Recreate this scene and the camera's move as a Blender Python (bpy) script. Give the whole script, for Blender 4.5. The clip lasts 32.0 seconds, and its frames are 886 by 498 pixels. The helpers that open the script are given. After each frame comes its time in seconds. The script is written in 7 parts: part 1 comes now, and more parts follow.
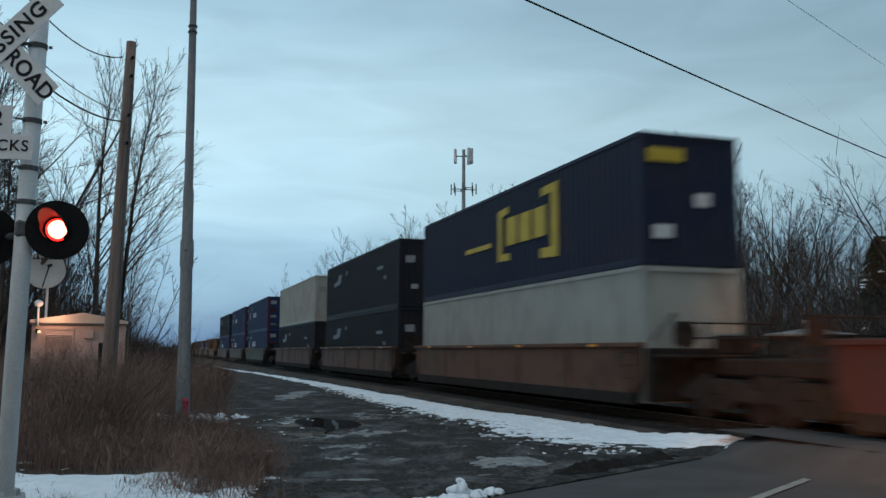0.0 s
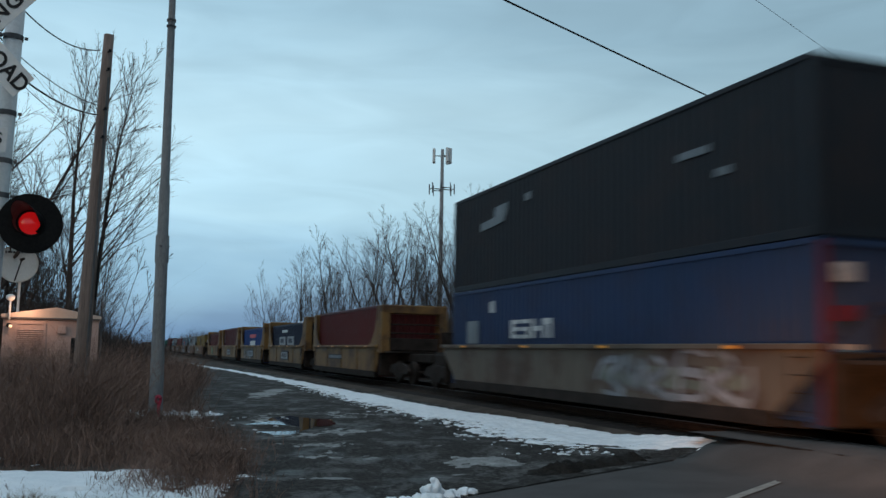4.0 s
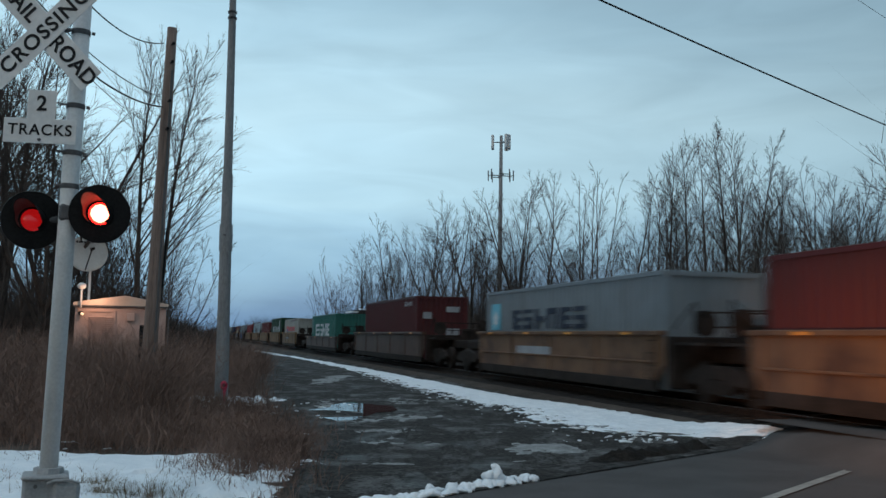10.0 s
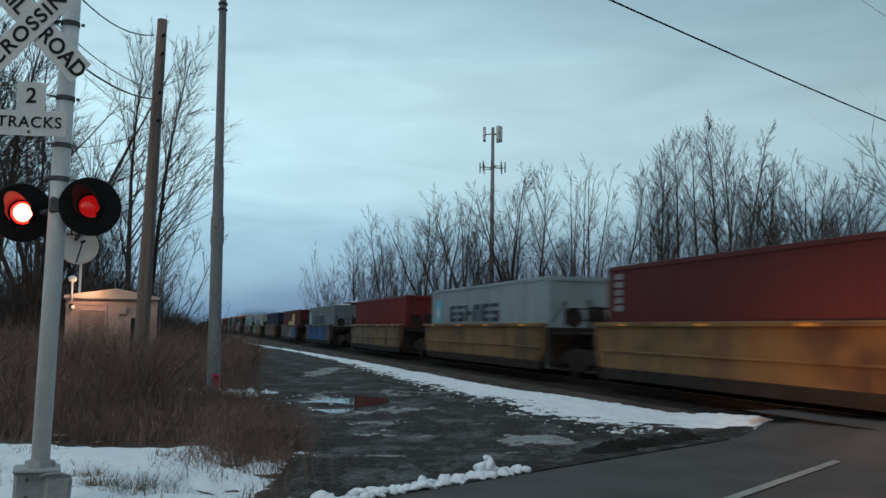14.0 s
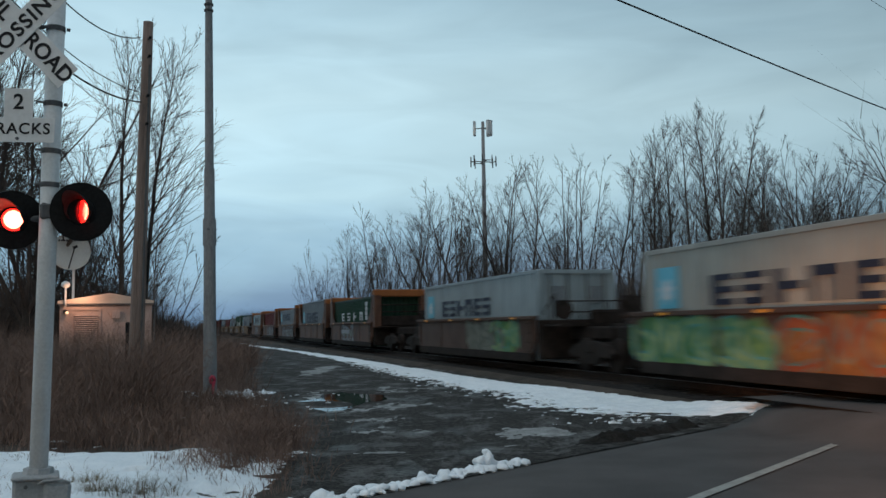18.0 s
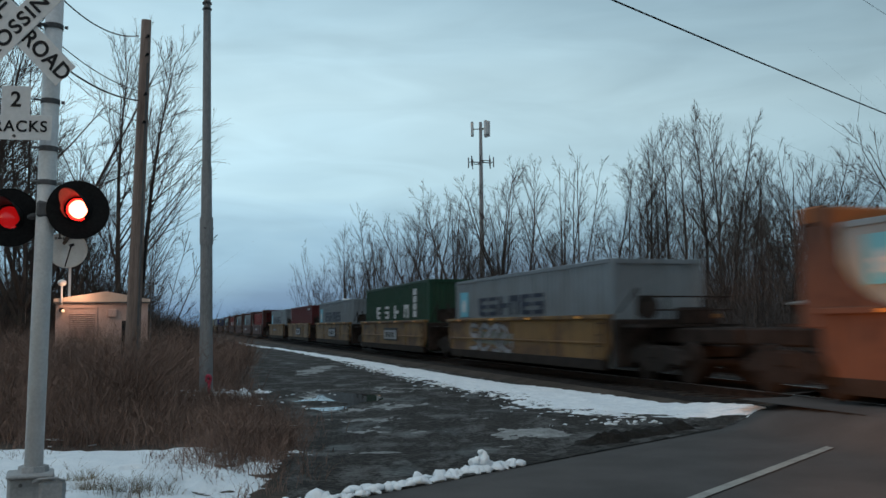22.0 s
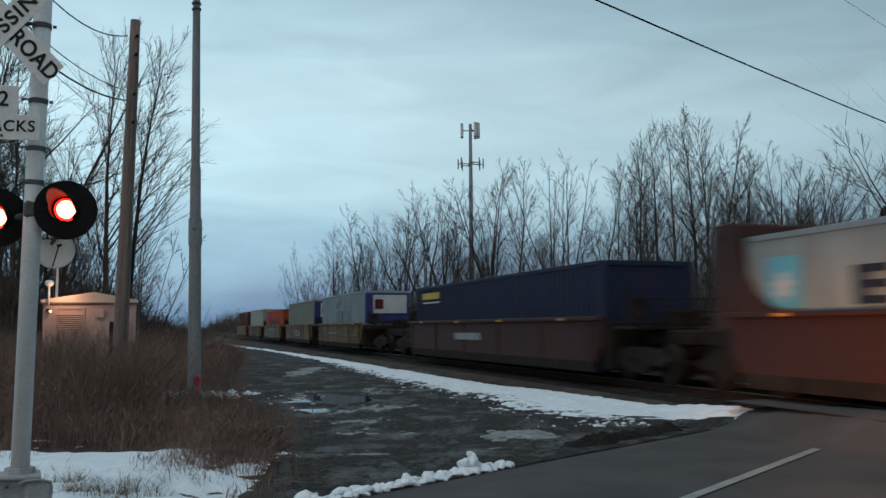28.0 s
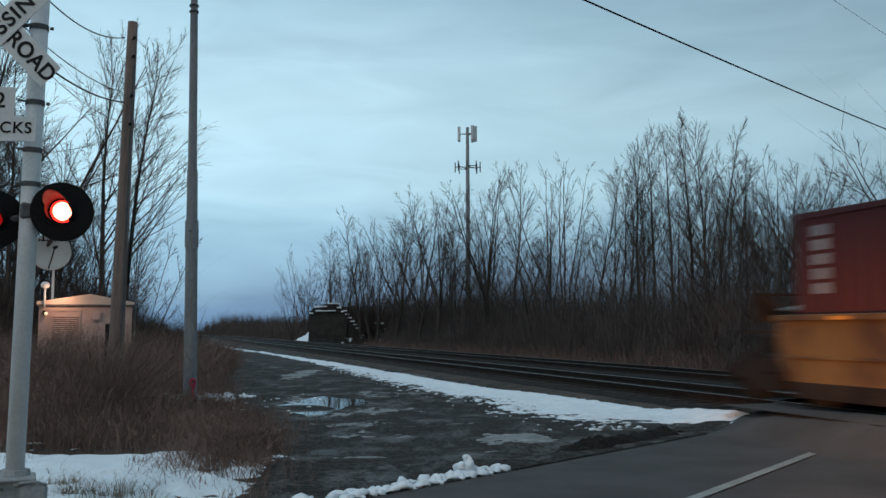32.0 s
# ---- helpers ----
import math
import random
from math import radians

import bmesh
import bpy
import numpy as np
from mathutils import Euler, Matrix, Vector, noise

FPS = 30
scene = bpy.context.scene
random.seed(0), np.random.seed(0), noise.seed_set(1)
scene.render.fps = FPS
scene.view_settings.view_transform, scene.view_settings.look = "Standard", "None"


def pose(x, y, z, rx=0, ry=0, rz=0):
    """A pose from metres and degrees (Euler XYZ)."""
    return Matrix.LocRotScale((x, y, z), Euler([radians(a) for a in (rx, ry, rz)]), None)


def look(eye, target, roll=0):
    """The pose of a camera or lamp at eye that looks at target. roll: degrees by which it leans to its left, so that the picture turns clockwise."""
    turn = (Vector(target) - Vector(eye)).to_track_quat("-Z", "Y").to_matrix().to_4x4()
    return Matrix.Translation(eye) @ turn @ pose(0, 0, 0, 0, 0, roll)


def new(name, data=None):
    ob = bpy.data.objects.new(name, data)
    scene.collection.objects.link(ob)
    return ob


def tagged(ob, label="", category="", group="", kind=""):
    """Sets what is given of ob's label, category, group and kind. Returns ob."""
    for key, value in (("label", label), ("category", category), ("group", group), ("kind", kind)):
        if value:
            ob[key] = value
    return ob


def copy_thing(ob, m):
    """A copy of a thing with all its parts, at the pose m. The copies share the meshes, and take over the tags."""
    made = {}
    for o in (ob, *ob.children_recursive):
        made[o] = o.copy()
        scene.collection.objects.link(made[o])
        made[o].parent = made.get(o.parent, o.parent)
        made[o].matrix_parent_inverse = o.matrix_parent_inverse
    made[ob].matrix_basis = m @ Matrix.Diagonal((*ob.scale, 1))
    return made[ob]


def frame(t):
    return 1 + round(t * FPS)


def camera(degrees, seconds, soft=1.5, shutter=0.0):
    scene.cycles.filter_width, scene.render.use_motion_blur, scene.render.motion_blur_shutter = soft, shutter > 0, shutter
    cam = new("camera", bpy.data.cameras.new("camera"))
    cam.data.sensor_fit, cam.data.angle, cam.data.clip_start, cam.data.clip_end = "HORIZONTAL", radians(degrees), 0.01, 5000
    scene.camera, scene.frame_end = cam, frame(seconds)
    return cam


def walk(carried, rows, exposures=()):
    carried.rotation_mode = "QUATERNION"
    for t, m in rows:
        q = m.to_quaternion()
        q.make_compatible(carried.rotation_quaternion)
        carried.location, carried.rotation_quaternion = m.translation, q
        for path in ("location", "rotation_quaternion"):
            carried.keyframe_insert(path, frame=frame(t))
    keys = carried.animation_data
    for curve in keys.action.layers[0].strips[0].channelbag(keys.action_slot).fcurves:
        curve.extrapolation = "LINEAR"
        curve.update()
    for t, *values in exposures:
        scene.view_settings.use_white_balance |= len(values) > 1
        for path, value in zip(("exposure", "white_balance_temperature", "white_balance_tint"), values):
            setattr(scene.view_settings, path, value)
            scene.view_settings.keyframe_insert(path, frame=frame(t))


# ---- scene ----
# ================= camera =================
cam = camera(52.0, 32.0, soft=1.5, shutter=0.5)
EYE = (0.0, 0.0, 1.6)
AIM = [  # seconds, yaw, pitch, roll
    (0, -0.96, 6.45, -0.33), (0.5, -0.95, 6.29, -0.11), (1, -1.18, 6.21, 0.08), (1.5, -1.32, 6.12, 0.18), (2, -1.56, 6.14, 0.11), (2.5, -1.77, 6.14, -0.04), (4.5, -2.46, 6.56, -1.16), (5, -2.28, 6.61, -1.16), (5.5, -1.67, 6.58, -1.33), (6, -1.72, 6.44, -1.30), (6.5, -1.76, 6.20, -1.27), (7, -1.06, 5.38, -0.66), (7.5, -0.58, 5.79, -1.17), (8, -0.01, 5.57, -1.20), (8.5, 0.20, 5.47, -1.19), (9, 1.23, 5.57, -1.17), (9.5, 1.51, 5.68, -1.25), (10, 1.35, 5.55, -0.98), (10.5, 1.09, 5.17, -0.87), (11, 1.01, 5.17, -0.97), (11.5, 1.09, 5.03, -0.89), (12, 1.07, 5.10, -0.89), (12.5, 0.95, 5.15, -0.91), (13, 0.94, 5.06, -0.89), (13.5, 0.94, 5.06, -0.90), (15.5, 0.13, 5.04, -0.20), (16, 0.08, 4.91, -0.11), (16.5, -0.02, 4.89, -0.09), (17, 0.23, 4.93, -0.08), (17.5, 0.16, 4.81, 0.02), (18, 0.40, 4.77, 0.80), (18.5, 0.28, 4.75, 0.27), (19, 0.46, 4.73, 0.08), (19.5, 0.46, 4.77, 0.20), (20, 0.26, 4.61, 0.47), (20.5, 0.22, 4.70, 0.44), (21, 0.16, 4.68, 0.62), (21.5, 0.20, 4.80, 0.50), (22, 0.21, 4.79, 0.46), (22.5, 0.23, 4.78, 0.12), (23, 0.15, 4.88, 0.04), (23.5, -0.03, 4.90, 0.13), (24, -0.07, 4.94, 0.15), (24.5, -0.23, 4.91, 0.15), (25, -0.20, 4.88, 0.28), (25.5, -0.27, 4.86, 0.30), (27.5, -0.41, 4.87, 0.47), (28, -0.46, 4.88, 0.35), (28.5, -0.57, 4.91, 0.18), (29, -0.63, 4.92, 0.13), (29.5, -0.68, 5.01, 0.08), (30, -0.77, 4.97, 0.14), (30.5, -0.75, 5.01, 0.08), (31, -0.67, 5.02, 0.10), (31.5, -0.67, 5.10, 0.15), (32, -0.67, 5.08, 0.16)]


def aim(yaw, pitch, roll):
    return pose(*EYE, 0, 0, yaw) @ pose(0, 0, 0, pitch) @ pose(0, 0, 0, 0, roll) @ pose(0, 0, 0, 90)


# the clip's white balance wanders: seconds, stops, kelvin, tint
BALANCE = [(0, 0, 6450, 11), (2, 0, 6330, 11), (6, 0, 6420, 10), (10, 0, 6420, 11), (13, 0, 6720, 10), (16, 0, 6360, 10), (17, 0, 6550, 11), (18, 0, 6720, 12), (20, 0, 6720, 13), (22, 0, 6700, 12), (24, 0, 6700, 12),
           (25, 0, 6580, 11), (28, 0, 6740, 12), (30, 0, 6740, 12), (31, 0, 6620, 11), (32, 0, 6380, 10)]
walk(cam, [(t, aim(a, b, c)) for t, a, b, c in AIM], BALANCE)

# ================= sky and light =================
SKY_GAIN = 1.0


def make_world():
    w = bpy.data.worlds.new("overcast_dusk")
    scene.world = w
    w.use_nodes = True
    nt = w.node_tree
    nt.nodes.clear()
    out = nt.nodes.new("ShaderNodeOutputWorld")
    bg = nt.nodes.new("ShaderNodeBackground")
    sky = nt.nodes.new("ShaderNodeTexSky")
    sky.sky_type = "NISHITA"
    sky.sun_disc = False
    sky.sun_elevation = radians(8)
    sky.sun_rotation = radians(200)
    sky.air_density, sky.dust_density = 1.0, 2.0
    tc = nt.nodes.new("ShaderNodeTexCoord")
    sep = nt.nodes.new("ShaderNodeSeparateXYZ")
    nt.links.new(tc.outputs["Generated"], sep.inputs[0])
    # cloud deck by height above the horizon
    ramp = nt.nodes.new("ShaderNodeValToRGB")
    r = ramp.color_ramp
    r.elements[0].position, r.elements[0].color = 0.0, (0.135, 0.26, 0.43, 1)
    r.elements[1].position, r.elements[1].color = 1.0, (0.25, 0.385, 0.475, 1)
    for p, c in ((0.04, (0.155, 0.29, 0.46, 1)), (0.09, (0.25, 0.44, 0.60, 1)), (0.16, (0.44, 0.67, 0.79, 1)), (0.24, (0.47, 0.69, 0.79, 1)), (0.33, (0.34, 0.53, 0.635, 1)), (0.5, (0.31, 0.475, 0.58, 1))):
        e = r.elements.new(p)
        e.color = c
    # clouds lie flat: stretch the pattern towards the horizon
    div = nt.nodes.new("ShaderNodeVectorMath")
    div.operation = "MULTIPLY"
    div.inputs[1].default_value = (1.0, 1.0, 4.2)
    nt.links.new(tc.outputs["Generated"], div.inputs[0])
    no = nt.nodes.new("ShaderNodeTexNoise")
    no.inputs["Scale"].default_value = 2.6
    no.inputs["Detail"].default_value = 5
    no.inputs["Roughness"].default_value = 0.5
    no.inputs["Distortion"].default_value = 0.5
    nt.links.new(div.outputs[0], no.inputs["Vector"])
    add = nt.nodes.new("ShaderNodeMath")
    add.operation = "MULTIPLY_ADD"
    add.inputs[1].default_value = 0.16
    nt.links.new(no.outputs["Fac"], add.inputs[0])
    sub = nt.nodes.new("ShaderNodeMath")
    sub.operation = "SUBTRACT"
    sub.inputs[1].default_value = 0.08
    nt.links.new(sep.outputs["Z"], sub.inputs[0])
    nt.links.new(sub.outputs[0], add.inputs[2])
    nt.links.new(add.outputs[0], ramp.inputs[0])
    n2 = nt.nodes.new("ShaderNodeTexNoise")
    n2.inputs["Scale"].default_value = 5.5
    n2.inputs["Detail"].default_value = 3
    n2.inputs["Distortion"].default_value = 0.8
    nt.links.new(div.outputs[0], n2.inputs["Vector"])
    mr = nt.nodes.new("ShaderNodeMapRange")
    mr.inputs[1].default_value, mr.inputs[2].default_value = 0.3, 0.7
    mr.inputs[3].default_value, mr.inputs[4].default_value = 0.90, 1.07
    nt.links.new(n2.outputs["Fac"], mr.inputs[0])
    mul = nt.nodes.new("ShaderNodeMix")
    mul.data_type, mul.blend_type = "RGBA", "MULTIPLY"
    mul.inputs[0].default_value = 1.0
    nt.links.new(ramp.outputs[0], mul.inputs[6])
    nt.links.new(mr.outputs[0], mul.inputs[7])
    # brighter towards the evening side
    side = nt.nodes.new("ShaderNodeVectorMath")
    side.operation = "DOT_PRODUCT"
    side.inputs[1].default_value = (-0.90, 0.43, 0.0)
    nt.links.new(tc.outputs["Generated"], side.inputs[0])
    lean = nt.nodes.new("ShaderNodeMapRange")
    lean.inputs[1].default_value, lean.inputs[2].default_value = 0.0, 0.75
    lean.inputs[3].default_value, lean.inputs[4].default_value = 0.67, 1.20
    nt.links.new(side.outputs["Value"], lean.inputs[0])
    warm = nt.nodes.new("ShaderNodeMix")
    warm.data_type, warm.blend_type = "RGBA", "MULTIPLY"
    warm.inputs[0].default_value = 1.0
    nt.links.new(mul.outputs[2], warm.inputs[6])
    nt.links.new(lean.outputs[0], warm.inputs[7])
    mul = warm
    # a little clear twilight shows through the deck
    sc = nt.nodes.new("ShaderNodeMix")
    sc.data_type, sc.blend_type = "RGBA", "ADD"
    sc.inputs[0].default_value = 0.02
    nt.links.new(mul.outputs[2], sc.inputs[6])
    nt.links.new(sky.outputs[0], sc.inputs[7])
    nt.links.new(sc.outputs[2], bg.inputs["Color"])
    bg.inputs["Strength"].default_value = SKY_GAIN
    nt.links.new(bg.outputs[0], out.inputs[0])


make_world()
sun_data = bpy.data.lights.new("sun", "SUN")
sun_data.energy, sun_data.angle, sun_data.color = 0.5, radians(25), (1.0, 0.95, 0.9)
sun = new("sun", sun_data)
sun.matrix_world = look((0, 0, 60), (12, 25, 0))
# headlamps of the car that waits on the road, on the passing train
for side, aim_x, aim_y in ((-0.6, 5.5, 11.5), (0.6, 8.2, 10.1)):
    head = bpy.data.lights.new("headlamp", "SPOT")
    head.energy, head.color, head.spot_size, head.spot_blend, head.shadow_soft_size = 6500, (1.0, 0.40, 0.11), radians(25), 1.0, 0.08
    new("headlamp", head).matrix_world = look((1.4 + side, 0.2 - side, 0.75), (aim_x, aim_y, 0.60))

# ================= plan =================
TURN = 16.89                      # the track runs this far to the left of straight ahead
T = Vector((-math.sin(radians(TURN)), math.cos(radians(TURN)), 0))
N = Vector((math.cos(radians(TURN)), math.sin(radians(TURN)), 0))
RAIL = 0.35                       # top of rail
NEAR, FAR = 11.12, 15.55          # middle of the two tracks
ROAD_AZ = 43.0
RD = Vector((math.sin(radians(ROAD_AZ)), math.cos(radians(ROAD_AZ)), 0))
RN = Vector((RD.y, -RD.x, 0))     # to the right of the road's way
EDGE = Vector((-0.03, 9.47, 0))   # on the left edge of the asphalt


def at(s, n, z=0.0):
    return T * s + N * n + Vector((0, 0, z))


def sn(x, y):
    p = Vector((x, y, 0))
    return p.dot(T), p.dot(N)


def smooth(a, b, x):
    k = min(1.0, max(0.0, (x - a) / (b - a)))
    return k * k * (3 - 2 * k)


def ground_z(x, y):
    s, n = sn(x, y)
    far = 1 - smooth(60, 200, abs(s))
    z = 0.14 * smooth(8.4, 9.3, n) - 0.5 * smooth(17.6, 19.5, n) + 0.75 * smooth(20, 27, n)
    z += 0.05 * noise.noise(Vector((x * 0.35, y * 0.35, 0))) * (1 - smooth(8, 9, n)) * far
    # the shoulder lifts with the road
    r = (Vector((x, y, 0)) - EDGE).dot(RN)
    lift = 0.30 * smooth(7.6, 10.3, n) * (1 - smooth(17, 21, n))
    z = max(z, (lift - 0.10) * smooth(-1.6, 0.2, r) * (1 - smooth(12, 14, r)) + z * (1 - smooth(-1.6, 0.2, r)))
    return z


def road_z(x, y):
    """The road climbs over a hump to the track, lower along its edge."""
    s, n = sn(x, y)
    r = (Vector((x, y, 0)) - EDGE).dot(RN)
    crest = 0.19 + 0.13 * smooth(0, 1.0, r) + 0.08 * smooth(0.7, 2.5, r)
    level = smooth(9.45, 10.3, n)
    return 0.02 + crest * smooth(8.0, 9.35, n) * (1 - level) + 0.325 * level * (1 - 0.6 * smooth(18, 30, n))


# ================= materials =================
def material(name):
    m = bpy.data.materials.new(name)
    m.use_nodes = True
    return m, m.node_tree, m.node_tree.nodes["Principled BSDF"]


def mottled(name, dark, light, scale=3.0, fine=40.0, rough=0.8, bump=0.3, metal=0.0, rand=0.0, stretch=(1, 1, 1), bump_dist=0.02, spec=0.12, coords="Object"):
    """Two scales of variation between two colours, with fine relief."""
    m, nt, b = material(name)
    tc = nt.nodes.new("ShaderNodeTexCoord")
    mp = nt.nodes.new("ShaderNodeMapping")
    mp.inputs["Scale"].default_value = stretch
    nt.links.new(tc.outputs[coords], mp.inputs[0])
    a, c = nt.nodes.new("ShaderNodeTexNoise"), nt.nodes.new("ShaderNodeTexNoise")
    a.inputs["Scale"].default_value, c.inputs["Scale"].default_value = scale, fine
    a.inputs["Detail"].default_value, c.inputs["Detail"].default_value = 5, 4
    nt.links.new(mp.outputs[0], a.inputs["Vector"])
    nt.links.new(mp.outputs[0], c.inputs["Vector"])
    mix = nt.nodes.new("ShaderNodeMath")
    mix.operation = "MULTIPLY_ADD"
    mix.inputs[1].default_value = 0.45
    nt.links.new(c.outputs["Fac"], mix.inputs[0])
    h = nt.nodes.new("ShaderNodeMath")
    h.operation = "MULTIPLY"
    h.inputs[1].default_value = 0.55
    nt.links.new(a.outputs["Fac"], h.inputs[0])
    nt.links.new(h.outputs[0], mix.inputs[2])
    last = mix.outputs[0]
    if rand:
        oi = nt.nodes.new("ShaderNodeObjectInfo")
        ra = nt.nodes.new("ShaderNodeMath")
        ra.operation = "MULTIPLY_ADD"
        ra.inputs[1].default_value = rand
        nt.links.new(oi.outputs["Random"], ra.inputs[0])
        nt.links.new(last, ra.inputs[2])
        last = ra.outputs[0]
    ramp = nt.nodes.new("ShaderNodeValToRGB")
    ramp.color_ramp.elements[0].position, ramp.color_ramp.elements[0].color = 0.36, (*dark, 1)
    ramp.color_ramp.elements[1].position, ramp.color_ramp.elements[1].color = 0.64, (*light, 1)
    nt.links.new(last, ramp.inputs[0])
    nt.links.new(ramp.outputs[0], b.inputs["Base Color"])
    b.inputs["Roughness"].default_value = rough
    b.inputs["Metallic"].default_value = metal
    b.inputs["Specular IOR Level"].default_value = spec
    if bump:
        bp = nt.nodes.new("ShaderNodeBump")
        bp.inputs["Strength"].default_value, bp.inputs["Distance"].default_value = bump, bump_dist
        nt.links.new(mix.outputs[0], bp.inputs["Height"])
        nt.links.new(bp.outputs[0], b.inputs["Normal"])
    return m


def paint(name, rgb, rough=0.55, dirt=0.5, rust=0.25):
    """Weathered paint on steel: streaks of grime running down, patches of rust."""
    m, nt, b = material(name)
    tc = nt.nodes.new("ShaderNodeTexCoord")
    mp = nt.nodes.new("ShaderNodeMapping")
    mp.inputs["Scale"].default_value = (1, 2.2, 0.35)
    nt.links.new(tc.outputs["Object"], mp.inputs[0])
    oi = nt.nodes.new("ShaderNodeObjectInfo")
    off = nt.nodes.new("ShaderNodeVectorMath")
    off.operation = "ADD"
    sc = nt.nodes.new("ShaderNodeVectorMath")
    sc.operation = "SCALE"
    sc.inputs["Scale"].default_value = 37.0
    nt.links.new(oi.outputs["Random"], sc.inputs[0])
    nt.links.new(mp.outputs[0], off.inputs[0])
    nt.links.new(sc.outputs[0], off.inputs[1])
    streak, patch = nt.nodes.new("ShaderNodeTexNoise"), nt.nodes.new("ShaderNodeTexNoise")
    streak.inputs["Scale"].default_value, streak.inputs["Detail"].default_value = 2.2, 7
    patch.inputs["Scale"].default_value, patch.inputs["Detail"].default_value = 0.8, 9
    patch.inputs["Roughness"].default_value = 0.65
    nt.links.new(off.outputs[0], streak.inputs["Vector"])
    wide = nt.nodes.new("ShaderNodeVectorMath")
    wide.operation = "ADD"
    nt.links.new(tc.outputs["Object"], wide.inputs[0])
    nt.links.new(sc.outputs[0], wide.inputs[1])
    nt.links.new(wide.outputs[0], patch.inputs["Vector"])
    r1 = nt.nodes.new("ShaderNodeMapRange")
    r1.inputs[1].default_value, r1.inputs[2].default_value = 0.45, 0.75
    r1.inputs[3].default_value, r1.inputs[4].default_value = 0.0, dirt
    nt.links.new(streak.outputs["Fac"], r1.inputs[0])
    m1 = nt.nodes.new("ShaderNodeMix")
    m1.data_type = "RGBA"
    m1.inputs[6].default_value = (*rgb, 1)
    m1.inputs[7].default_value = (*[c * 0.35 + 0.012 for c in rgb], 1)
    nt.links.new(r1.outputs[0], m1.inputs[0])
    r2 = nt.nodes.new("ShaderNodeMapRange")
    r2.inputs[1].default_value, r2.inputs[2].default_value = 0.48, 0.60
    r2.inputs[3].default_value, r2.inputs[4].default_value = 0.0, rust
    nt.links.new(patch.outputs["Fac"], r2.inputs[0])
    m2 = nt.nodes.new("ShaderNodeMix")
    m2.data_type = "RGBA"
    m2.inputs[7].default_value = (0.050, 0.024, 0.017, 1)
    nt.links.new(r2.outputs[0], m2.inputs[0])
    nt.links.new(m1.outputs[2], m2.inputs[6])
    nt.links.new(m2.outputs[2], b.inputs["Base Color"])
    b.inputs["Roughness"].default_value = rough
    b.inputs["Specular IOR Level"].default_value = 0.22
    bp = nt.nodes.new("ShaderNodeBump")
    bp.inputs["Strength"].default_value, bp.inputs["Distance"].default_value = 0.25, 0.01
    nt.links.new(streak.outputs["Fac"], bp.inputs["Height"])
    nt.links.new(bp.outputs[0], b.inputs["Normal"])
    return m


def glow(name, rgb, strength, base=(0.3, 0.02, 0.02)):
    m, nt, b = material(name)
    b.inputs["Base Color"].default_value = (*base, 1)
    b.inputs["Emission Color"].default_value = (*rgb, 1)
    b.inputs["Emission Strength"].default_value = strength
    b.inputs["Roughness"].default_value = 0.25
    return m
M_GROUND = mottled("frozen_earth", (0.035, 0.028, 0.024), (0.10, 0.082, 0.07), 0.7, 14, 0.95, 0.6, bump_dist=0.05)
M_SOIL = mottled("black_soil", (0.008, 0.007, 0.006), (0.030, 0.026, 0.023), 4, 30, 0.95, 0.8, bump_dist=0.05)
M_BALLAST = mottled("ballast_stone", (0.009, 0.0074, 0.0069), (0.038, 0.031, 0.029), 9, 38, 0.9, 1.0, bump_dist=0.06)
M_ROAD = mottled("worn_asphalt", (0.060, 0.055, 0.054), (0.102, 0.093, 0.091), 0.9, 90, 0.9, 0.35, bump_dist=0.006, spec=0.15)
M_LINE = mottled("worn_road_paint", (0.20, 0.195, 0.18), (0.40, 0.39, 0.36), 5, 60, 0.6, 0.2)
M_TIE = mottled("creosoted_wood", (0.012, 0.009, 0.008), (0.05, 0.04, 0.034), 3, 30, 0.9, 0.5, rand=0.12)
M_RAIL = mottled("rusty_rail_side", (0.014, 0.009, 0.007), (0.036, 0.023, 0.017), 5, 60, 0.7, 0.3)
M_RAILTOP = mottled("polished_rail_head", (0.22, 0.22, 0.23), (0.34, 0.34, 0.35), 4, 50, 0.35, 0.0, metal=1.0)
M_SNOW = mottled("old_snow", (0.70, 0.75, 0.80), (0.86, 0.89, 0.92), 2.5, 22, 0.65, 0.5, bump_dist=0.04)
M_GALV = mottled("galvanised_steel", (0.58, 0.59, 0.60), (0.74, 0.75, 0.76), 3, 40, 0.5, 0.1, metal=0.0)
M_POLESTEEL = mottled("grey_pole_steel", (0.17, 0.175, 0.185), (0.29, 0.295, 0.305), 2.5, 30, 0.6, 0.15, stretch=(1, 1, 0.3))
M_DARKSTEEL = mottled("weathered_grey_steel", (0.07, 0.07, 0.075), (0.14, 0.14, 0.145), 2.5, 30, 0.6, 0.15, stretch=(1, 1, 0.3))
M_WOOD = mottled("weathered_pole_wood", (0.12, 0.090, 0.080), (0.28, 0.215, 0.19), 3, 26, 0.9, 0.7, stretch=(3, 3, 0.15))
M_BARK = mottled("dark_bark", (0.034, 0.028, 0.026), (0.090, 0.074, 0.067), 3, 25, 0.95, 0.4, stretch=(1, 1, 0.3))
M_STONE = mottled("dark_stone", (0.03, 0.029, 0.027), (0.075, 0.07, 0.065), 1.2, 9, 0.95, 0.8, bump_dist=0.05)
M_BLACK = mottled("black_paint", (0.006, 0.006, 0.007), (0.016, 0.016, 0.018), 4, 40, 0.55, 0.1)
M_SIGN = mottled("white_sign_sheet", (0.60, 0.61, 0.62), (0.72, 0.73, 0.74), 2, 25, 0.5, 0.03)
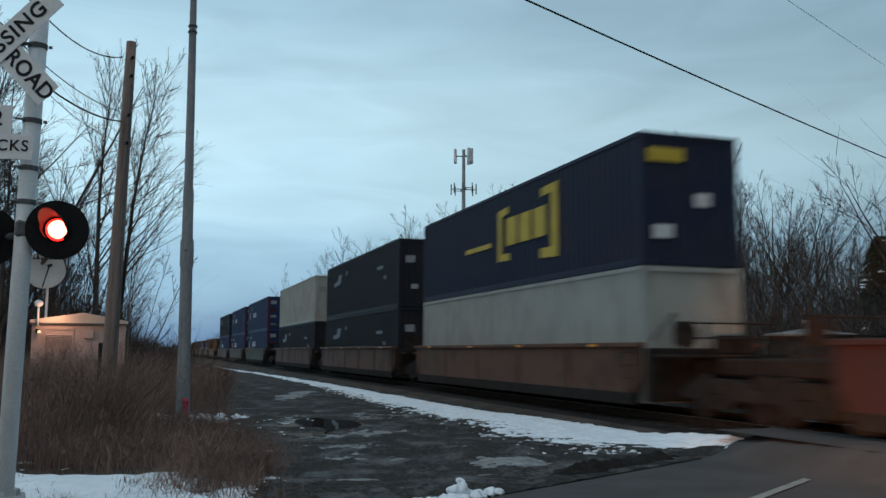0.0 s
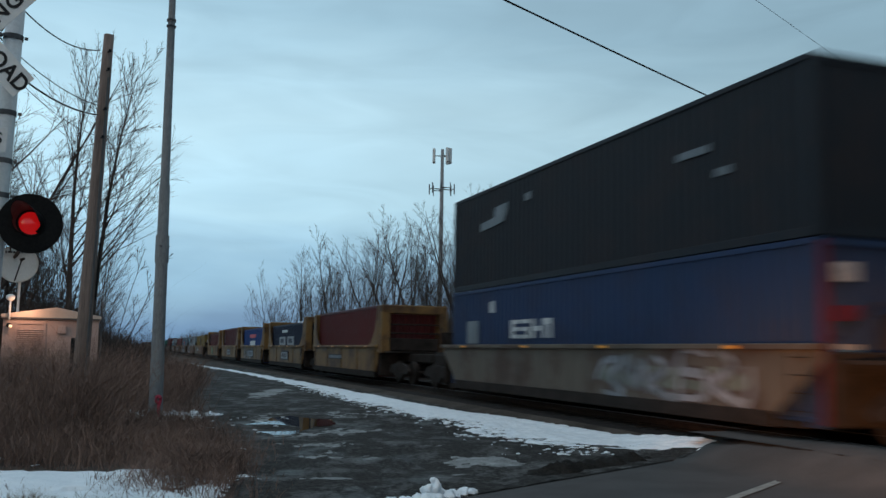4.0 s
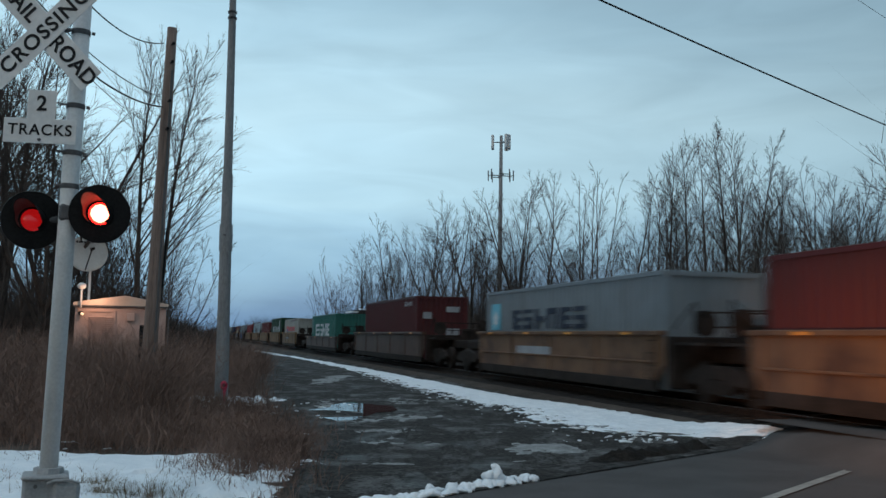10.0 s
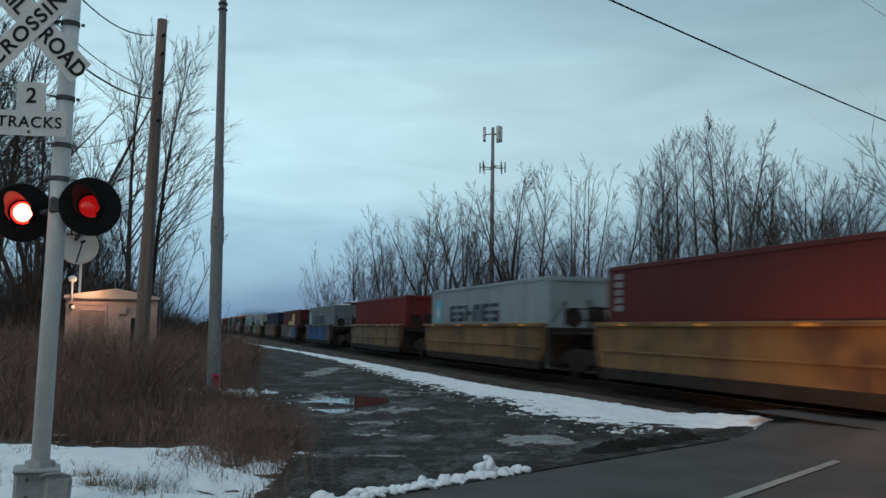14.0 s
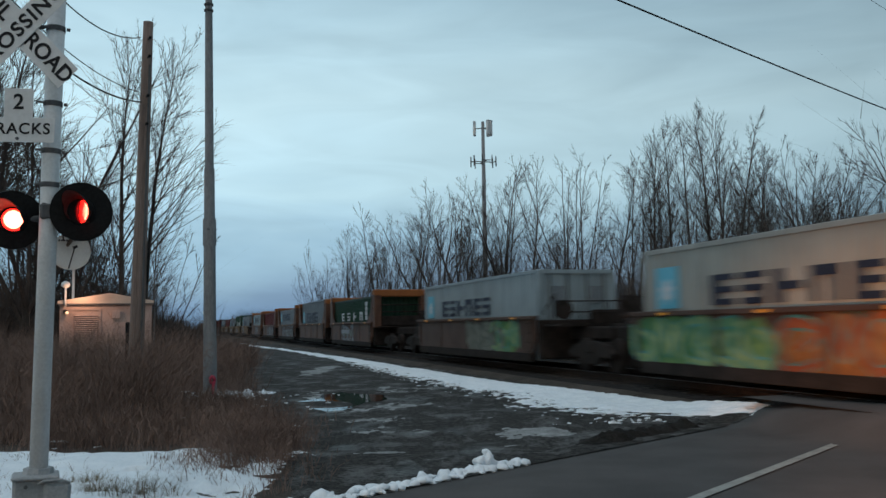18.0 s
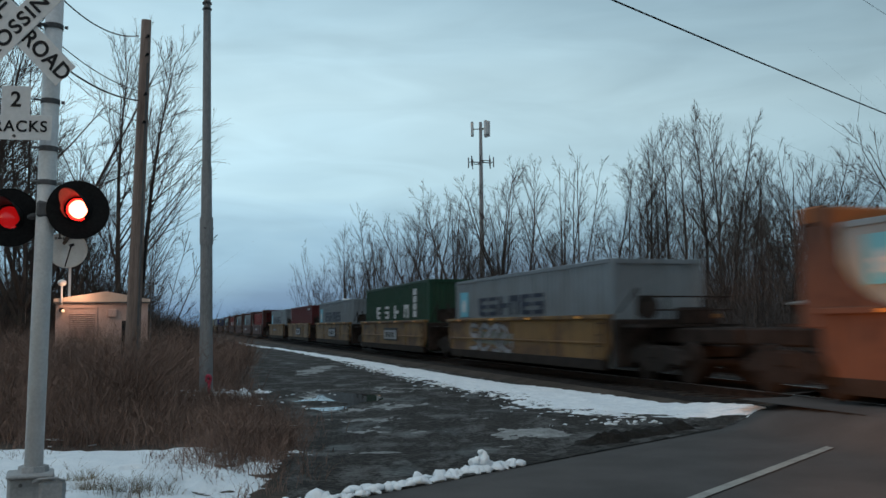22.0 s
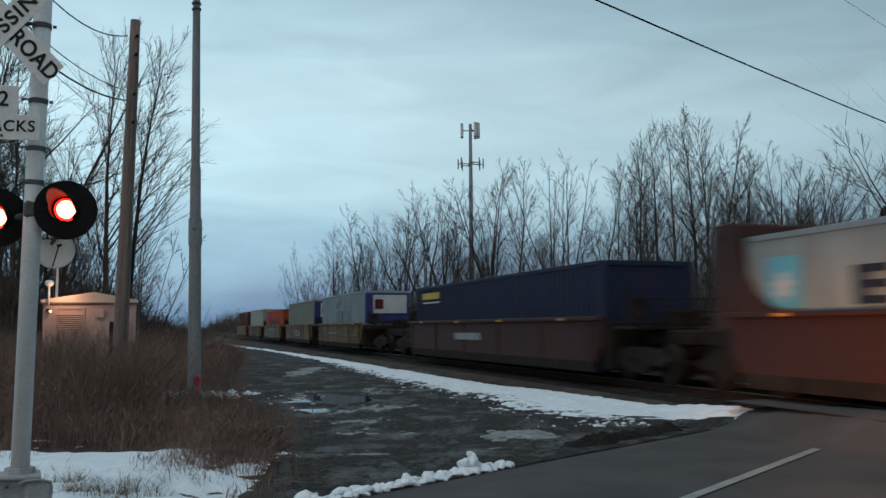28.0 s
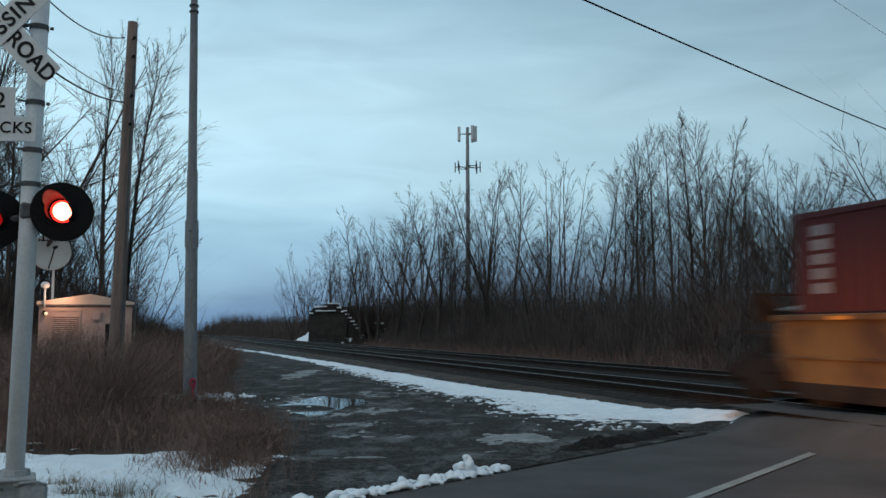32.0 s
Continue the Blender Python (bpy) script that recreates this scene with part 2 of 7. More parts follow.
M_INK = mottled("black_sign_ink", (0.012, 0.012, 0.014), (0.022, 0.022, 0.025), 5, 40, 0.5, 0.0)
# grime, darkened further for shade under and between the cars
M_UNDER = mottled("grimy_shaded_underframe", (0.012, 0.0095, 0.0085), (0.038, 0.029, 0.0255), 3, 26, 0.85, 0.4)
M_STRAW = mottled("dry_straw", (0.11, 0.085, 0.055), (0.26, 0.21, 0.14), 1.5, 12, 0.95, 0.0)
M_WEED = mottled("dead_weeds", (0.098, 0.066, 0.056), (0.275, 0.182, 0.148), 0.9, 7, 0.95, 0.0)
M_TWIG2 = mottled("grey_twigs", (0.055, 0.050, 0.050), (0.14, 0.122, 0.118), 0.6, 9, 0.95, 0.0)
M_TWIG = mottled("dark_twigs", (0.050, 0.040, 0.037), (0.125, 0.098, 0.088), 0.6, 9, 0.95, 0.0)


def lot_material():
    """Dark wet gravel with frozen puddles and slush."""
    m, nt, b = material("wet_gravel")
    geo = nt.nodes.new("ShaderNodeNewGeometry")
    # worn bands lie across the way of the yard
    mp = nt.nodes.new("ShaderNodeVectorMath")
    mp.operation = "MULTIPLY"
    mp.inputs[1].default_value = (1.0, 0.62, 1.0)
    nt.links.new(geo.outputs["Position"], mp.inputs[0])
    big, grit, mid = (nt.nodes.new("ShaderNodeTexNoise") for _ in range(3))
    big.inputs["Scale"].default_value, big.inputs["Detail"].default_value = 1.1, 7
    big.inputs["Roughness"].default_value = 0.6
    big.inputs["Distortion"].default_value = 0.2
    mid.inputs["Scale"].default_value, mid.inputs["Detail"].default_value = 1.6, 9
    mid.inputs["Roughness"].default_value = 0.68
    mid.inputs["Distortion"].default_value = 0.3
    grit.inputs["Scale"].default_value, grit.inputs["Detail"].default_value = 16, 8
    grit.inputs["Roughness"].default_value = 0.7
    for n in (big, mid):
        nt.links.new(mp.outputs[0], n.inputs["Vector"])
    nt.links.new(geo.outputs["Position"], grit.inputs["Vector"])
    base = nt.nodes.new("ShaderNodeValToRGB")
    base.color_ramp.elements[0].position, base.color_ramp.elements[0].color = 0.40, (0.012, 0.011, 0.010, 1)
    base.color_ramp.elements[1].position, base.color_ramp.elements[1].color = 0.68, (0.080, 0.072, 0.067, 1)
    nt.links.new(grit.outputs["Fac"], base.inputs[0])
    slush = nt.nodes.new("ShaderNodeMapRange")
    slush.inputs[1].default_value, slush.inputs[2].default_value = 0.71, 0.86
    slush.inputs[3].default_value, slush.inputs[4].default_value = 0.0, 0.75
    worn = nt.nodes.new("ShaderNodeMath")
    worn.operation = "MULTIPLY_ADD"
    worn.inputs[1].default_value = 0.42
    nt.links.new(grit.outputs["Fac"], worn.inputs[0])
    nt.links.new(mid.outputs["Fac"], worn.inputs[2])
    nt.links.new(worn.outputs[0], slush.inputs[0])
    mix = nt.nodes.new("ShaderNodeMix")
    mix.data_type = "RGBA"
    mix.inputs[7].default_value = (0.15, 0.147, 0.144, 1)
    nt.links.new(slush.outputs[0], mix.inputs[0])
    nt.links.new(base.outputs[0], mix.inputs[6])
    nt.links.new(mix.outputs[2], b.inputs["Base Color"])
    wet = nt.nodes.new("ShaderNodeMapRange")
    wet.inputs[1].default_value, wet.inputs[2].default_value = 0.53, 0.64
    wet.inputs[3].default_value, wet.inputs[4].default_value = 0.92, 0.55
    nt.links.new(big.outputs["Fac"], wet.inputs[0])
    nt.links.new(wet.outputs[0], b.inputs["Roughness"])
    inv = nt.nodes.new("ShaderNodeMapRange")
    inv.inputs[1].default_value, inv.inputs[2].default_value = 0.53, 0.64
    inv.inputs[3].default_value, inv.inputs[4].default_value = 1.0, 0.08
    nt.links.new(big.outputs["Fac"], inv.inputs[0])
    bp = nt.nodes.new("ShaderNodeBump")
    bp.inputs["Distance"].default_value = 0.03
    nt.links.new(inv.outputs[0], bp.inputs["Strength"])
    nt.links.new(grit.outputs["Fac"], bp.inputs["Height"])
    nt.links.new(bp.outputs[0], b.inputs["Normal"])
    b.inputs["Specular IOR Level"].default_value = 0.15
    return m


M_LOT = lot_material()
M_SLUSH = mottled("dirty_slush", (0.11, 0.108, 0.105), (0.34, 0.34, 0.335), 5, 34, 0.7, 0.7, bump_dist=0.02, spec=0.3)


# ================= mesh helpers =================
def mesh_ob(name, bm, mat, parent=None, label="", smooth_shade=False):
    me = bpy.data.meshes.new(name)
    bm.to_mesh(me)
    bm.free()
    me.materials.append(mat)
    if smooth_shade:
        for p in me.polygons:
            p.use_smooth = True
    ob = new(name, me)
    ob.parent = parent
    if label:
        ob["label"] = label
    return ob


part = mesh_ob


def empty(name, m, label, category, group=""):
    ob = new(name)
    ob.empty_display_size = 0.1
    ob.matrix_basis = m
    return tagged(ob, label, category, group)


def box(bm, c, size, m=None, bevel=0.0):
    """A box of that size round c, its edges broken by bevel."""
    mat = Matrix.Translation(c) @ Matrix.Diagonal((*size, 1))
    if m is not None:
        mat = m @ mat
    r = bmesh.ops.create_cube(bm, size=1.0, matrix=mat)
    if bevel:
        es = list({e for v in r["verts"] for e in v.link_edges})
        bmesh.ops.bevel(bm, geom=es, offset=bevel, segments=1, affect="EDGES", profile=0.5)


def tube(bm, p, q, r1, r2, sides=8, caps=True):
    p, q = Vector(p), Vector(q)
    d = q - p
    m = Matrix.Translation((p + q) / 2) @ d.to_track_quat("Z", "Y").to_matrix().to_4x4()
    bmesh.ops.create_cone(bm, cap_ends=caps, segments=sides, radius1=r1, radius2=r2, depth=d.length, matrix=m)


def prism(bm, pts, axis, a, b):
    """Extrude a flat outline along x ('x': outline in y,z) or y ('y': outline in x,z)."""
    lo, hi = [], []
    for u, v in pts:
        lo.append(bm.verts.new((a, u, v) if axis == "x" else (u, a, v)))
        hi.append(bm.verts.new((b, u, v) if axis == "x" else (u, b, v)))
    n = len(pts)
    faces = [bm.faces.new(lo), bm.faces.new(hi[::-1])]
    for i in range(n):
        faces.append(bm.faces.new((lo[i], hi[i], hi[(i + 1) % n], lo[(i + 1) % n])))
    bmesh.ops.recalc_face_normals(bm, faces=faces)


def pipe(bm, pts, r, sides=8):
    """One unbroken round line through the points."""
    rows = []
    for i, p in enumerate(pts):
        d = (pts[min(i + 1, len(pts) - 1)] - pts[max(i - 1, 0)]).normalized()
        a = d.cross(Vector((0.3, 0.2, 1))).normalized()
        b = d.cross(a)
        rows.append([bm.verts.new(p + (a * math.cos(w) + b * math.sin(w)) * r) for w in [math.tau * j / sides for j in range(sides)]])
    for lo, hi in zip(rows, rows[1:]):
        for j in range(sides):
            bm.faces.new((lo[j], lo[(j + 1) % sides], hi[(j + 1) % sides], hi[j]))


def sheet(name, us, vs, f, mat):
    """A grid of points f(u, v) -> (x, y, z)."""
    verts = [tuple(f(u, v)) for v in vs for u in us]
    w = len(us)
    faces = [(j * w + i, j * w + i + 1, (j + 1) * w + i + 1, (j + 1) * w + i) for j in range(len(vs) - 1) for i in range(w - 1)]
    me = bpy.data.meshes.new(name)
    me.from_pydata(verts, [], faces)
    me.materials.append(mat)
    for p in me.polygons:
        p.use_smooth = True
    return new(name, me)


def steps(*stops):
    """Grid lines: (from, to, step) runs joined."""
    out = []
    for a, b, d in stops:
        k = max(1, round((b - a) / d))
        out += [a + (b - a) * i / k for i in range(k)]
    out.append(stops[-1][1])
    return out


# ================= ground, road, track =================
def build_ground():
    ns = steps((-2500, -300, 400), (-300, -40, 30), (-40, -12, 2.5), (-12, 20, 0.4), (20, 30, 1.0), (30, 90, 10), (90, 300, 40), (300, 2500, 400))
    ss = steps((-2500, -300, 400), (-300, -30, 30), (-30, 2, 1.5), (2, 30, 0.5), (30, 90, 2.0), (90, 300, 12), (300, 3000, 400))

    def f(n, s):
        p = at(s, n)
        near_road = abs((p - EDGE).dot(RN) - 6.0)
        z = ground_z(p.x, p.y)
        if near_road < 5.85:
            z = min(z, road_z(p.x, p.y) - 0.12)
        return (p.x, p.y, z)
    tagged(sheet("ground", ns, ss, f, M_GROUND), "dark frozen earth with dead grass", "ground", kind="structure")

    # gravel lot in front of the track
    def lot(k, s):
        n0 = 1.25 + 0.35 * math.sin(s * 0.5) + (3.2 * smooth(14, 62, s)) + 0.25 * noise.noise(Vector((s * 1.3, 0, 5)))
        n1 = 8.75
        n = n0 + (n1 - n0) * k
        p = at(s, n)
        r = (p - EDGE).dot(RN)
        if r > 0.06:
            p -= RN * (r - 0.06)
            r = 0.06
        z = ground_z(p.x, p.y)
        edge = min(smooth(0, 0.06, k), 1.0)
        z = z - 0.02 + 0.045 * edge
        w = smooth(-0.7, 0.0, r)
        return (p.x, p.y, z * (1 - w) + (road_z(p.x, p.y) + 0.012) * w)
    tagged(sheet("gravel_lot", [i / 60 for i in range(61)], steps((3, 30, 0.2), (30, 110, 2)), lot, M_LOT), "dark wet gravel yard with frozen puddles", "gravel yard", kind="structure")

    # the road over the crossing, 11.6 m wide with its shoulders
    def rd(r, a):
        p = EDGE + RD * a + RN * r
        wob = 0.10 * noise.noise(Vector((a * 0.8, 3, 0))) + 0.05 * noise.noise(Vector((a * 3, 8, 0))) if r == 0 else 0
        p = p - RN * wob
        z = road_z(p.x, p.y) - (0.10 if r in (-0.06, 11.66) else 0)
        return (p.x, p.y, z)
    road = sheet("road", [-0.06, 0, *[0.4 * i for i in range(1, 29)], 11.6, 11.66], steps((-60, -8, 4), (-8, 30, 0.4), (30, 120, 6)), rd, M_ROAD)
    tagged(road, "grey worn asphalt road rising to the crossing", "road", kind="structure")

    def dash(name, r0, r1, a0, a1):
        def f(r, a):
            p = EDGE + RD * a + RN * (r - 0.083 * (a - 4.95))
            return (p.x, p.y, road_z(p.x, p.y) + 0.012)
        ob = sheet(name, [r0, r1], steps((a0, a1, 0.25)), f, M_LINE)
        tagged(ob, "worn white painted line on the road", "road marking", kind="structure")
    dash("road_marking", 2.00, 2.12, -8, 4.95)


build_ground()


def build_puddle():
    m, nt, b = material("puddle_water")
    b.inputs["Base Color"].default_value = (0.030, 0.024, 0.020, 1)
    b.inputs["Roughness"].default_value = 0.02
    b.inputs["IOR"].default_value = 1.33
    no = nt.nodes.new("ShaderNodeTexNoise")
    no.inputs["Scale"].default_value = 3
    bp = nt.nodes.new("ShaderNodeBump")
    bp.inputs["Strength"].default_value, bp.inputs["Distance"].default_value = 0.004, 0.01
    nt.links.new(no.outputs["Fac"], bp.inputs["Height"])
    nt.links.new(bp.outputs[0], b.inputs["Normal"])
    for cx, cy, rx, ry in ((-2.35, 19.7, 0.80, 2.1),):
        bm = bmesh.new()
        level = sum(ground_z(cx + rx * a, cy + ry * b2) for a in (-0.6, 0, 0.6) for b2 in (-0.6, 0, 0.6)) / 9 + 0.028
        rim = []
        for i in range(60):
            a = math.tau * i / 60
            k = 1 + 0.45 * noise.noise(Vector((math.cos(a) * 1.6 + cx, math.sin(a) * 1.6, cy))) + 0.14 * noise.noise(Vector((math.cos(a) * 6, math.sin(a) * 6, cy)))
            x, y = cx + rx * k * math.cos(a), cy + ry * k * math.sin(a)
            rim.append(bm.verts.new((x, y, level)))
        mid = bm.verts.new((cx, cy, level))
        for i in range(60):
            bm.faces.new((mid, rim[i], rim[(i + 1) % 60]))
        ob = mesh_ob("puddle", bm, m)
        tagged(ob, "still brown puddle on the gravel yard", "puddle", "puddles", "structure")


build_puddle()


def rail_mesh(length):
    prof = [(-0.07, -0.17), (0.07, -0.17), (0.07, -0.155), (0.012, -0.14), (0.012, -0.045), (0.036, -0.035), (0.036, -0.004), (-0.036, -0.004), (-0.036, -0.035), (-0.012, -0.045), (-0.012, -0.14), (-0.07, -0.155)]
    bm = bmesh.new()
    prism(bm, prof, "y", 0, length)
    return bm


def build_tracks():
    for c, word in ((NEAR, "near"), (FAR, "far")):
        root = empty("railway_track", Matrix.Translation(at(0, c, RAIL)) @ pose(0, 0, 0, 0, 0, TURN), "steel rails on dark wooden ties in ballast", "railway track", "railway tracks")
        root["kind"] = "structure"
        for side in (-0.7535, 0.7535):
            bm = rail_mesh(560)
            bmesh.ops.translate(bm, verts=bm.verts, vec=(side, -60, 0))
            rail = part("rail", bm, M_RAIL, root)
            bm = bmesh.new()
            box(bm, (side, 220, -0.002), (0.066, 560, 0.006))
            part("rail_head", bm, M_RAILTOP, rail, "polished running surface")
        bm = bmesh.new()
        box(bm, (0, 0, -0.255), (2.6, 0.23, 0.17), bevel=0.012)
        first = part("tie", bm, M_TIE, root)
        first.location = (0, -14, 0)
        rng = random.Random(4)
        for i in range(1, 150):
            o = new("tie", first.data)
            o.parent = root
            o.location = (rng.uniform(-0.03, 0.03), -14 + i * 0.54, rng.uniform(-0.006, 0.006))
            o.rotation_euler = (0, 0, rng.uniform(-0.012, 0.012))

    def bed(n, s):
        p = at(s, n)
        edge = smooth(8.3, 9.55, n) * (1 - smooth(17.3, 18.8, n))
        z = -0.25 + 0.42 * edge + 0.03 * noise.noise(Vector((p.x * 3, p.y * 3, 1))) * (1 if 0 < s < 80 else 0)
        return (p.x, p.y, z)
    tagged(sheet("ballast_bed", steps((8.2, 19.0, 0.3)), steps((-60, 0, 6), (0, 70, 0.5), (70, 500, 10)), bed, M_BALLAST), "dark grimy stone ballast under the tracks", "ballast", kind="structure")

    # asphalt panels between the rails at the crossing
    for i, (n0, n1) in enumerate(((NEAR - 0.66, NEAR + 0.66), (NEAR + 0.84, FAR - 0.84), (FAR - 0.66, FAR + 0.66), (FAR + 0.84, FAR + 2.2), (9.0, NEAR - 0.84))):
        def f(n, s):
            p = at(s, n)
            return (p.x, p.y, RAIL - 0.005)
        mid = (n0 + n1) / 2
        s_mid = (EDGE + RD * ((mid - EDGE.dot(N)) / RD.dot(N)))
        s0 = s_mid.dot(T)
        tagged(sheet("crossing_panel", [n0, n1], steps((s0 - 13.4, s0 + 0.1, 1.2)), f, M_ROAD), "asphalt crossing panel between the rails", "crossing panel", "crossing panels", "structure")


build_tracks()


# ================= snow =================
def snow_sheet(name, us, vs, f, label):
    ob = sheet(name, us, vs, f, M_SNOW)
    return tagged(ob, label, "snow", kind="structure")


def build_snow():
    # the strip beside the ballast, ragged towards the lot
    def strip(u, s):
        top = 8.86 + 0.75 * (1 - smooth(13.0, 15.5, s)) - 0.45 * smooth(16, 28, s) - 0.55 * smooth(34, 60, s) - 1.2 * smooth(56, 84, s)
        width = 0.35 + 1.45 * (1 - 0.75 * smooth(17, 60, s)) * smooth(12.2, 15.0, s) + 0.45 * smooth(12.4, 14.5, s) * (1 - smooth(15, 22, s))
        n = top + 0.25 - width * u
        p = at(s, n)
        q = Vector((p.x * 1.1, p.y * 1.1, 0))
        fine = 0.6 * noise.noise(q * 3.3) + 0.5 * noise.noise(Vector((p.x * 4.0, p.y * 11, 2))) + 0.3 * noise.noise(Vector((p.x * 9, p.y * 22, 4)))
        wide = noise.noise(q)
        d = (n - (top - width)) / width                   # 1 at the ballast, 0 at the lot
        loose = 1 - smooth(0.35, 0.85, d)
        cover = min(1.0, (d - 0.24) * 1.9 + fine * (0.20 + 1.25 * loose) + wide * 0.6 * loose)
        cover = min(cover, (top + 0.10 * fine - n) * 6.0)
        lump = 0.030 * noise.noise(q * 5.0) + 0.022 * noise.noise(q * 12.0)
        return (p.x, p.y, ground_z(p.x, p.y) + 0.028 + 0.05 * max(-1.0, min(0.9, cover)) + lump * smooth(0.1, 0.7, cover))
    snow_sheet("snow_strip", [i * 1.75 / 90 for i in range(91)], steps((12.2, 24, 0.06), (24, 40, 0.14), (40, 92, 0.5)), strip, "strip of old snow along the ballast")

    # the patch round the signal's foot
    def patch(u, v):
        q = Vector((u * 0.8, v * 0.8, 7))
        rag = 0.7 * noise.noise(q) + 0.5 * noise.noise(q * 2.7) + 0.35 * noise.noise(Vector((u * 5, v * 9, 1)))
        far = 11.8 + 0.15 * math.sin(u * 2)
        body = smooth(7.2, 8.2, v) * (1 - smooth(far - 0.4, far + 0.1, v)) * (1 - smooth(-2.5, -1.2, u - 0.05 * (11 - v)))
        hole = smooth(-3.8, -2.5, u - 0.25 * (v - 10))                       # earth shows through towards the lot
        cover = body * 1.7 - 0.55 - 0.62 * hole + rag * (0.40 + 1.25 * hole) + 0.3 * hole * noise.noise(Vector((u * 11, v * 16, 5)))
        for x, y, a, b in ((-2.83, 10.45, 0.36, 0.26), (-2.4, 9.05, 0.42, 0.36), (-3.05, 9.75, 0.60, 0.09), (-2.1, 9.9, 0.40, 0.12), (-3.5, 8.75, 0.35, 0.15)):
            cover -= 1.5 * max(0.0, 0.8 + 1.3 * noise.noise(Vector((u * 4, v * 6, 8))) + 0.8 * noise.noise(Vector((u * 11, v * 15, 2))) - ((u - x) / a) ** 2 - ((v - y) / b) ** 2)
        lump = 0.045 * noise.noise(q * 1.6) + 0.022 * noise.noise(q * 5)
        return (u, v, ground_z(u, v) + 0.02 + 0.08 * max(-0.6, min(0.9, cover)) + lump * smooth(0.0, 0.6, cover))
    snow_sheet("snow_patch", steps((-9, -1.0, 0.055)), steps((7.0, 12.6, 0.07)), patch, "patch of old snow with dead grass")

    # the ploughed berm on the road's edge: clods of snow lying close
    rng = random.Random(8)
    bm = bmesh.new()
    a = -5.6
    while a < 1.35:
        big = 0.75 < a < 0.95
        for _ in range(4):
            r = rng.uniform(0.024, 0.060) * (1.0 + 0.45 * noise.noise(Vector((a * 2.1, 0, 3))))
            p = EDGE + RD * (a + rng.uniform(-0.05, 0.05)) - RN * rng.uniform(-0.02, 0.22)
            z = road_z(p.x, p.y) + r * rng.uniform(0.0, 0.6)
            got = bmesh.ops.create_icosphere(bm, subdivisions=2, radius=r, matrix=Matrix.Translation((p.x, p.y, z)) @ Matrix.Rotation(rng.uniform(0, 6), 4, "Z") @ Matrix.Diagonal((rng.uniform(0.9, 1.7), 1, rng.uniform(0.55, 0.95), 1)))
            for v in got["verts"]:
                v.co += (v.co - Vector((p.x, p.y, z))) * (0.9 * noise.noise(v.co * 8) + 0.6 * noise.noise(v.co * 24))
        a += 0.075
    for dx, dz, r in ((0.0, 0.06, 0.09), (0.03, 0.13, 0.065), (-0.05, 0.10, 0.06), (0.08, 0.06, 0.07), (0.01, 0.17, 0.04)):
        p = EDGE + RD * (0.72 + dx) - RN * 0.16
        c = Vector((p.x, p.y, road_z(p.x, p.y) + dz))
        got = bmesh.ops.create_icosphere(bm, subdivisions=3, radius=r, matrix=Matrix.Translation(c))
        for v in got["verts"]:
            v.co += (v.co - c) * (0.9 * noise.noise(v.co * 9) + 0.5 * noise.noise(v.co * 26))
    berm = mesh_ob("snow_berm", bm, M_SNOW, None, "", True)
    tagged(berm, "lumpy ridge of ploughed snow on the road's edge", "snow", kind="stuff")

    # dark earth thrown up at the asphalt's edge
    def clods(k, a):
        p = EDGE + RD * a - RN * (0.05 + 0.8 * k)
        q = Vector((p.x * 2.4, p.y * 2.4, 13))
        h = math.sin(math.pi * k) * smooth(2.2, 3.6, a) * (1 - smooth(5.6, 6.6, a))
        return (p.x, p.y, ground_z(p.x, p.y) - 0.03 + 0.16 * h * max(0.1, 0.6 + noise.noise(q) + 0.5 * noise.noise(q * 3)))
    tagged(sheet("earth_bank", [i / 12 for i in range(13)], steps((2.0, 6.8, 0.07)), clods, M_SOIL), "low ridge of dark earth at the road's edge", "earth", kind="structure")

    # frozen slush on the lot, in bands round the puddle: middle, half sizes, depth of cover
    BANDS = ((-1.1, 15.4, 1.1, 0.42, 0.55), (-0.5, 13.9, 1.0, 0.30, 0.45), (-0.95, 11.42, 0.52, 0.16, 0.75), (1.2, 13.4, 0.75, 0.75, 0.80), (-0.8, 18.2, 0.9, 1.0, 0.55), (-1.2, 22.6, 0.9, 1.3, 0.45), (-3.1, 21.5, 0.5, 1.6, 0.55),
             (-4.7, 33.0, 0.75, 4.0, 0.70), (-2.0, 17.3, 0.7, 0.5, 0.45), (1.9, 11.9, 0.35, 0.2, 0.55), (0.7, 12.1, 0.5, 0.14, 0.40), (-1.5, 12.8, 0.3, 0.12, 0.4), (2.6, 12.6, 0.3, 0.25, 0.5))

    def slush(u, v):
        q = Vector((u * 1.1, v * 0.8, 21))
        rag = 0.8 * noise.noise(q) + 0.7 * noise.noise(q * 2.9) + 0.5 * noise.noise(q * 7) + 0.5 * noise.noise(Vector((u * 13, v * 11, 3)))
        bed = max(d * (1 - min(1.6, ((u - x) / a) ** 2 + ((v - y) / b) ** 2)) for x, y, a, b, d in BANDS)
        p = Vector((u, v, 0))
        n = p.dot(N)
        hold = -3 * smooth(6.2, 6.9, n) - 3 * smooth(-0.5, -0.1, (p - EDGE).dot(RN)) - 2 * (1 - smooth(1.7, 2.3, n - 3.2 * smooth(14, 62, p.dot(T)))) - 3 * (1 - smooth(0.75, 1.05, math.hypot((u + 2.35) / 0.60, (v - 19.6) / 1.45)))
        cover = bed - 0.32 + 0.85 * rag + hold
        return (u, v, ground_z(u, v) + 0.020 + 0.030 * max(-1.0, min(0.5, cover)))
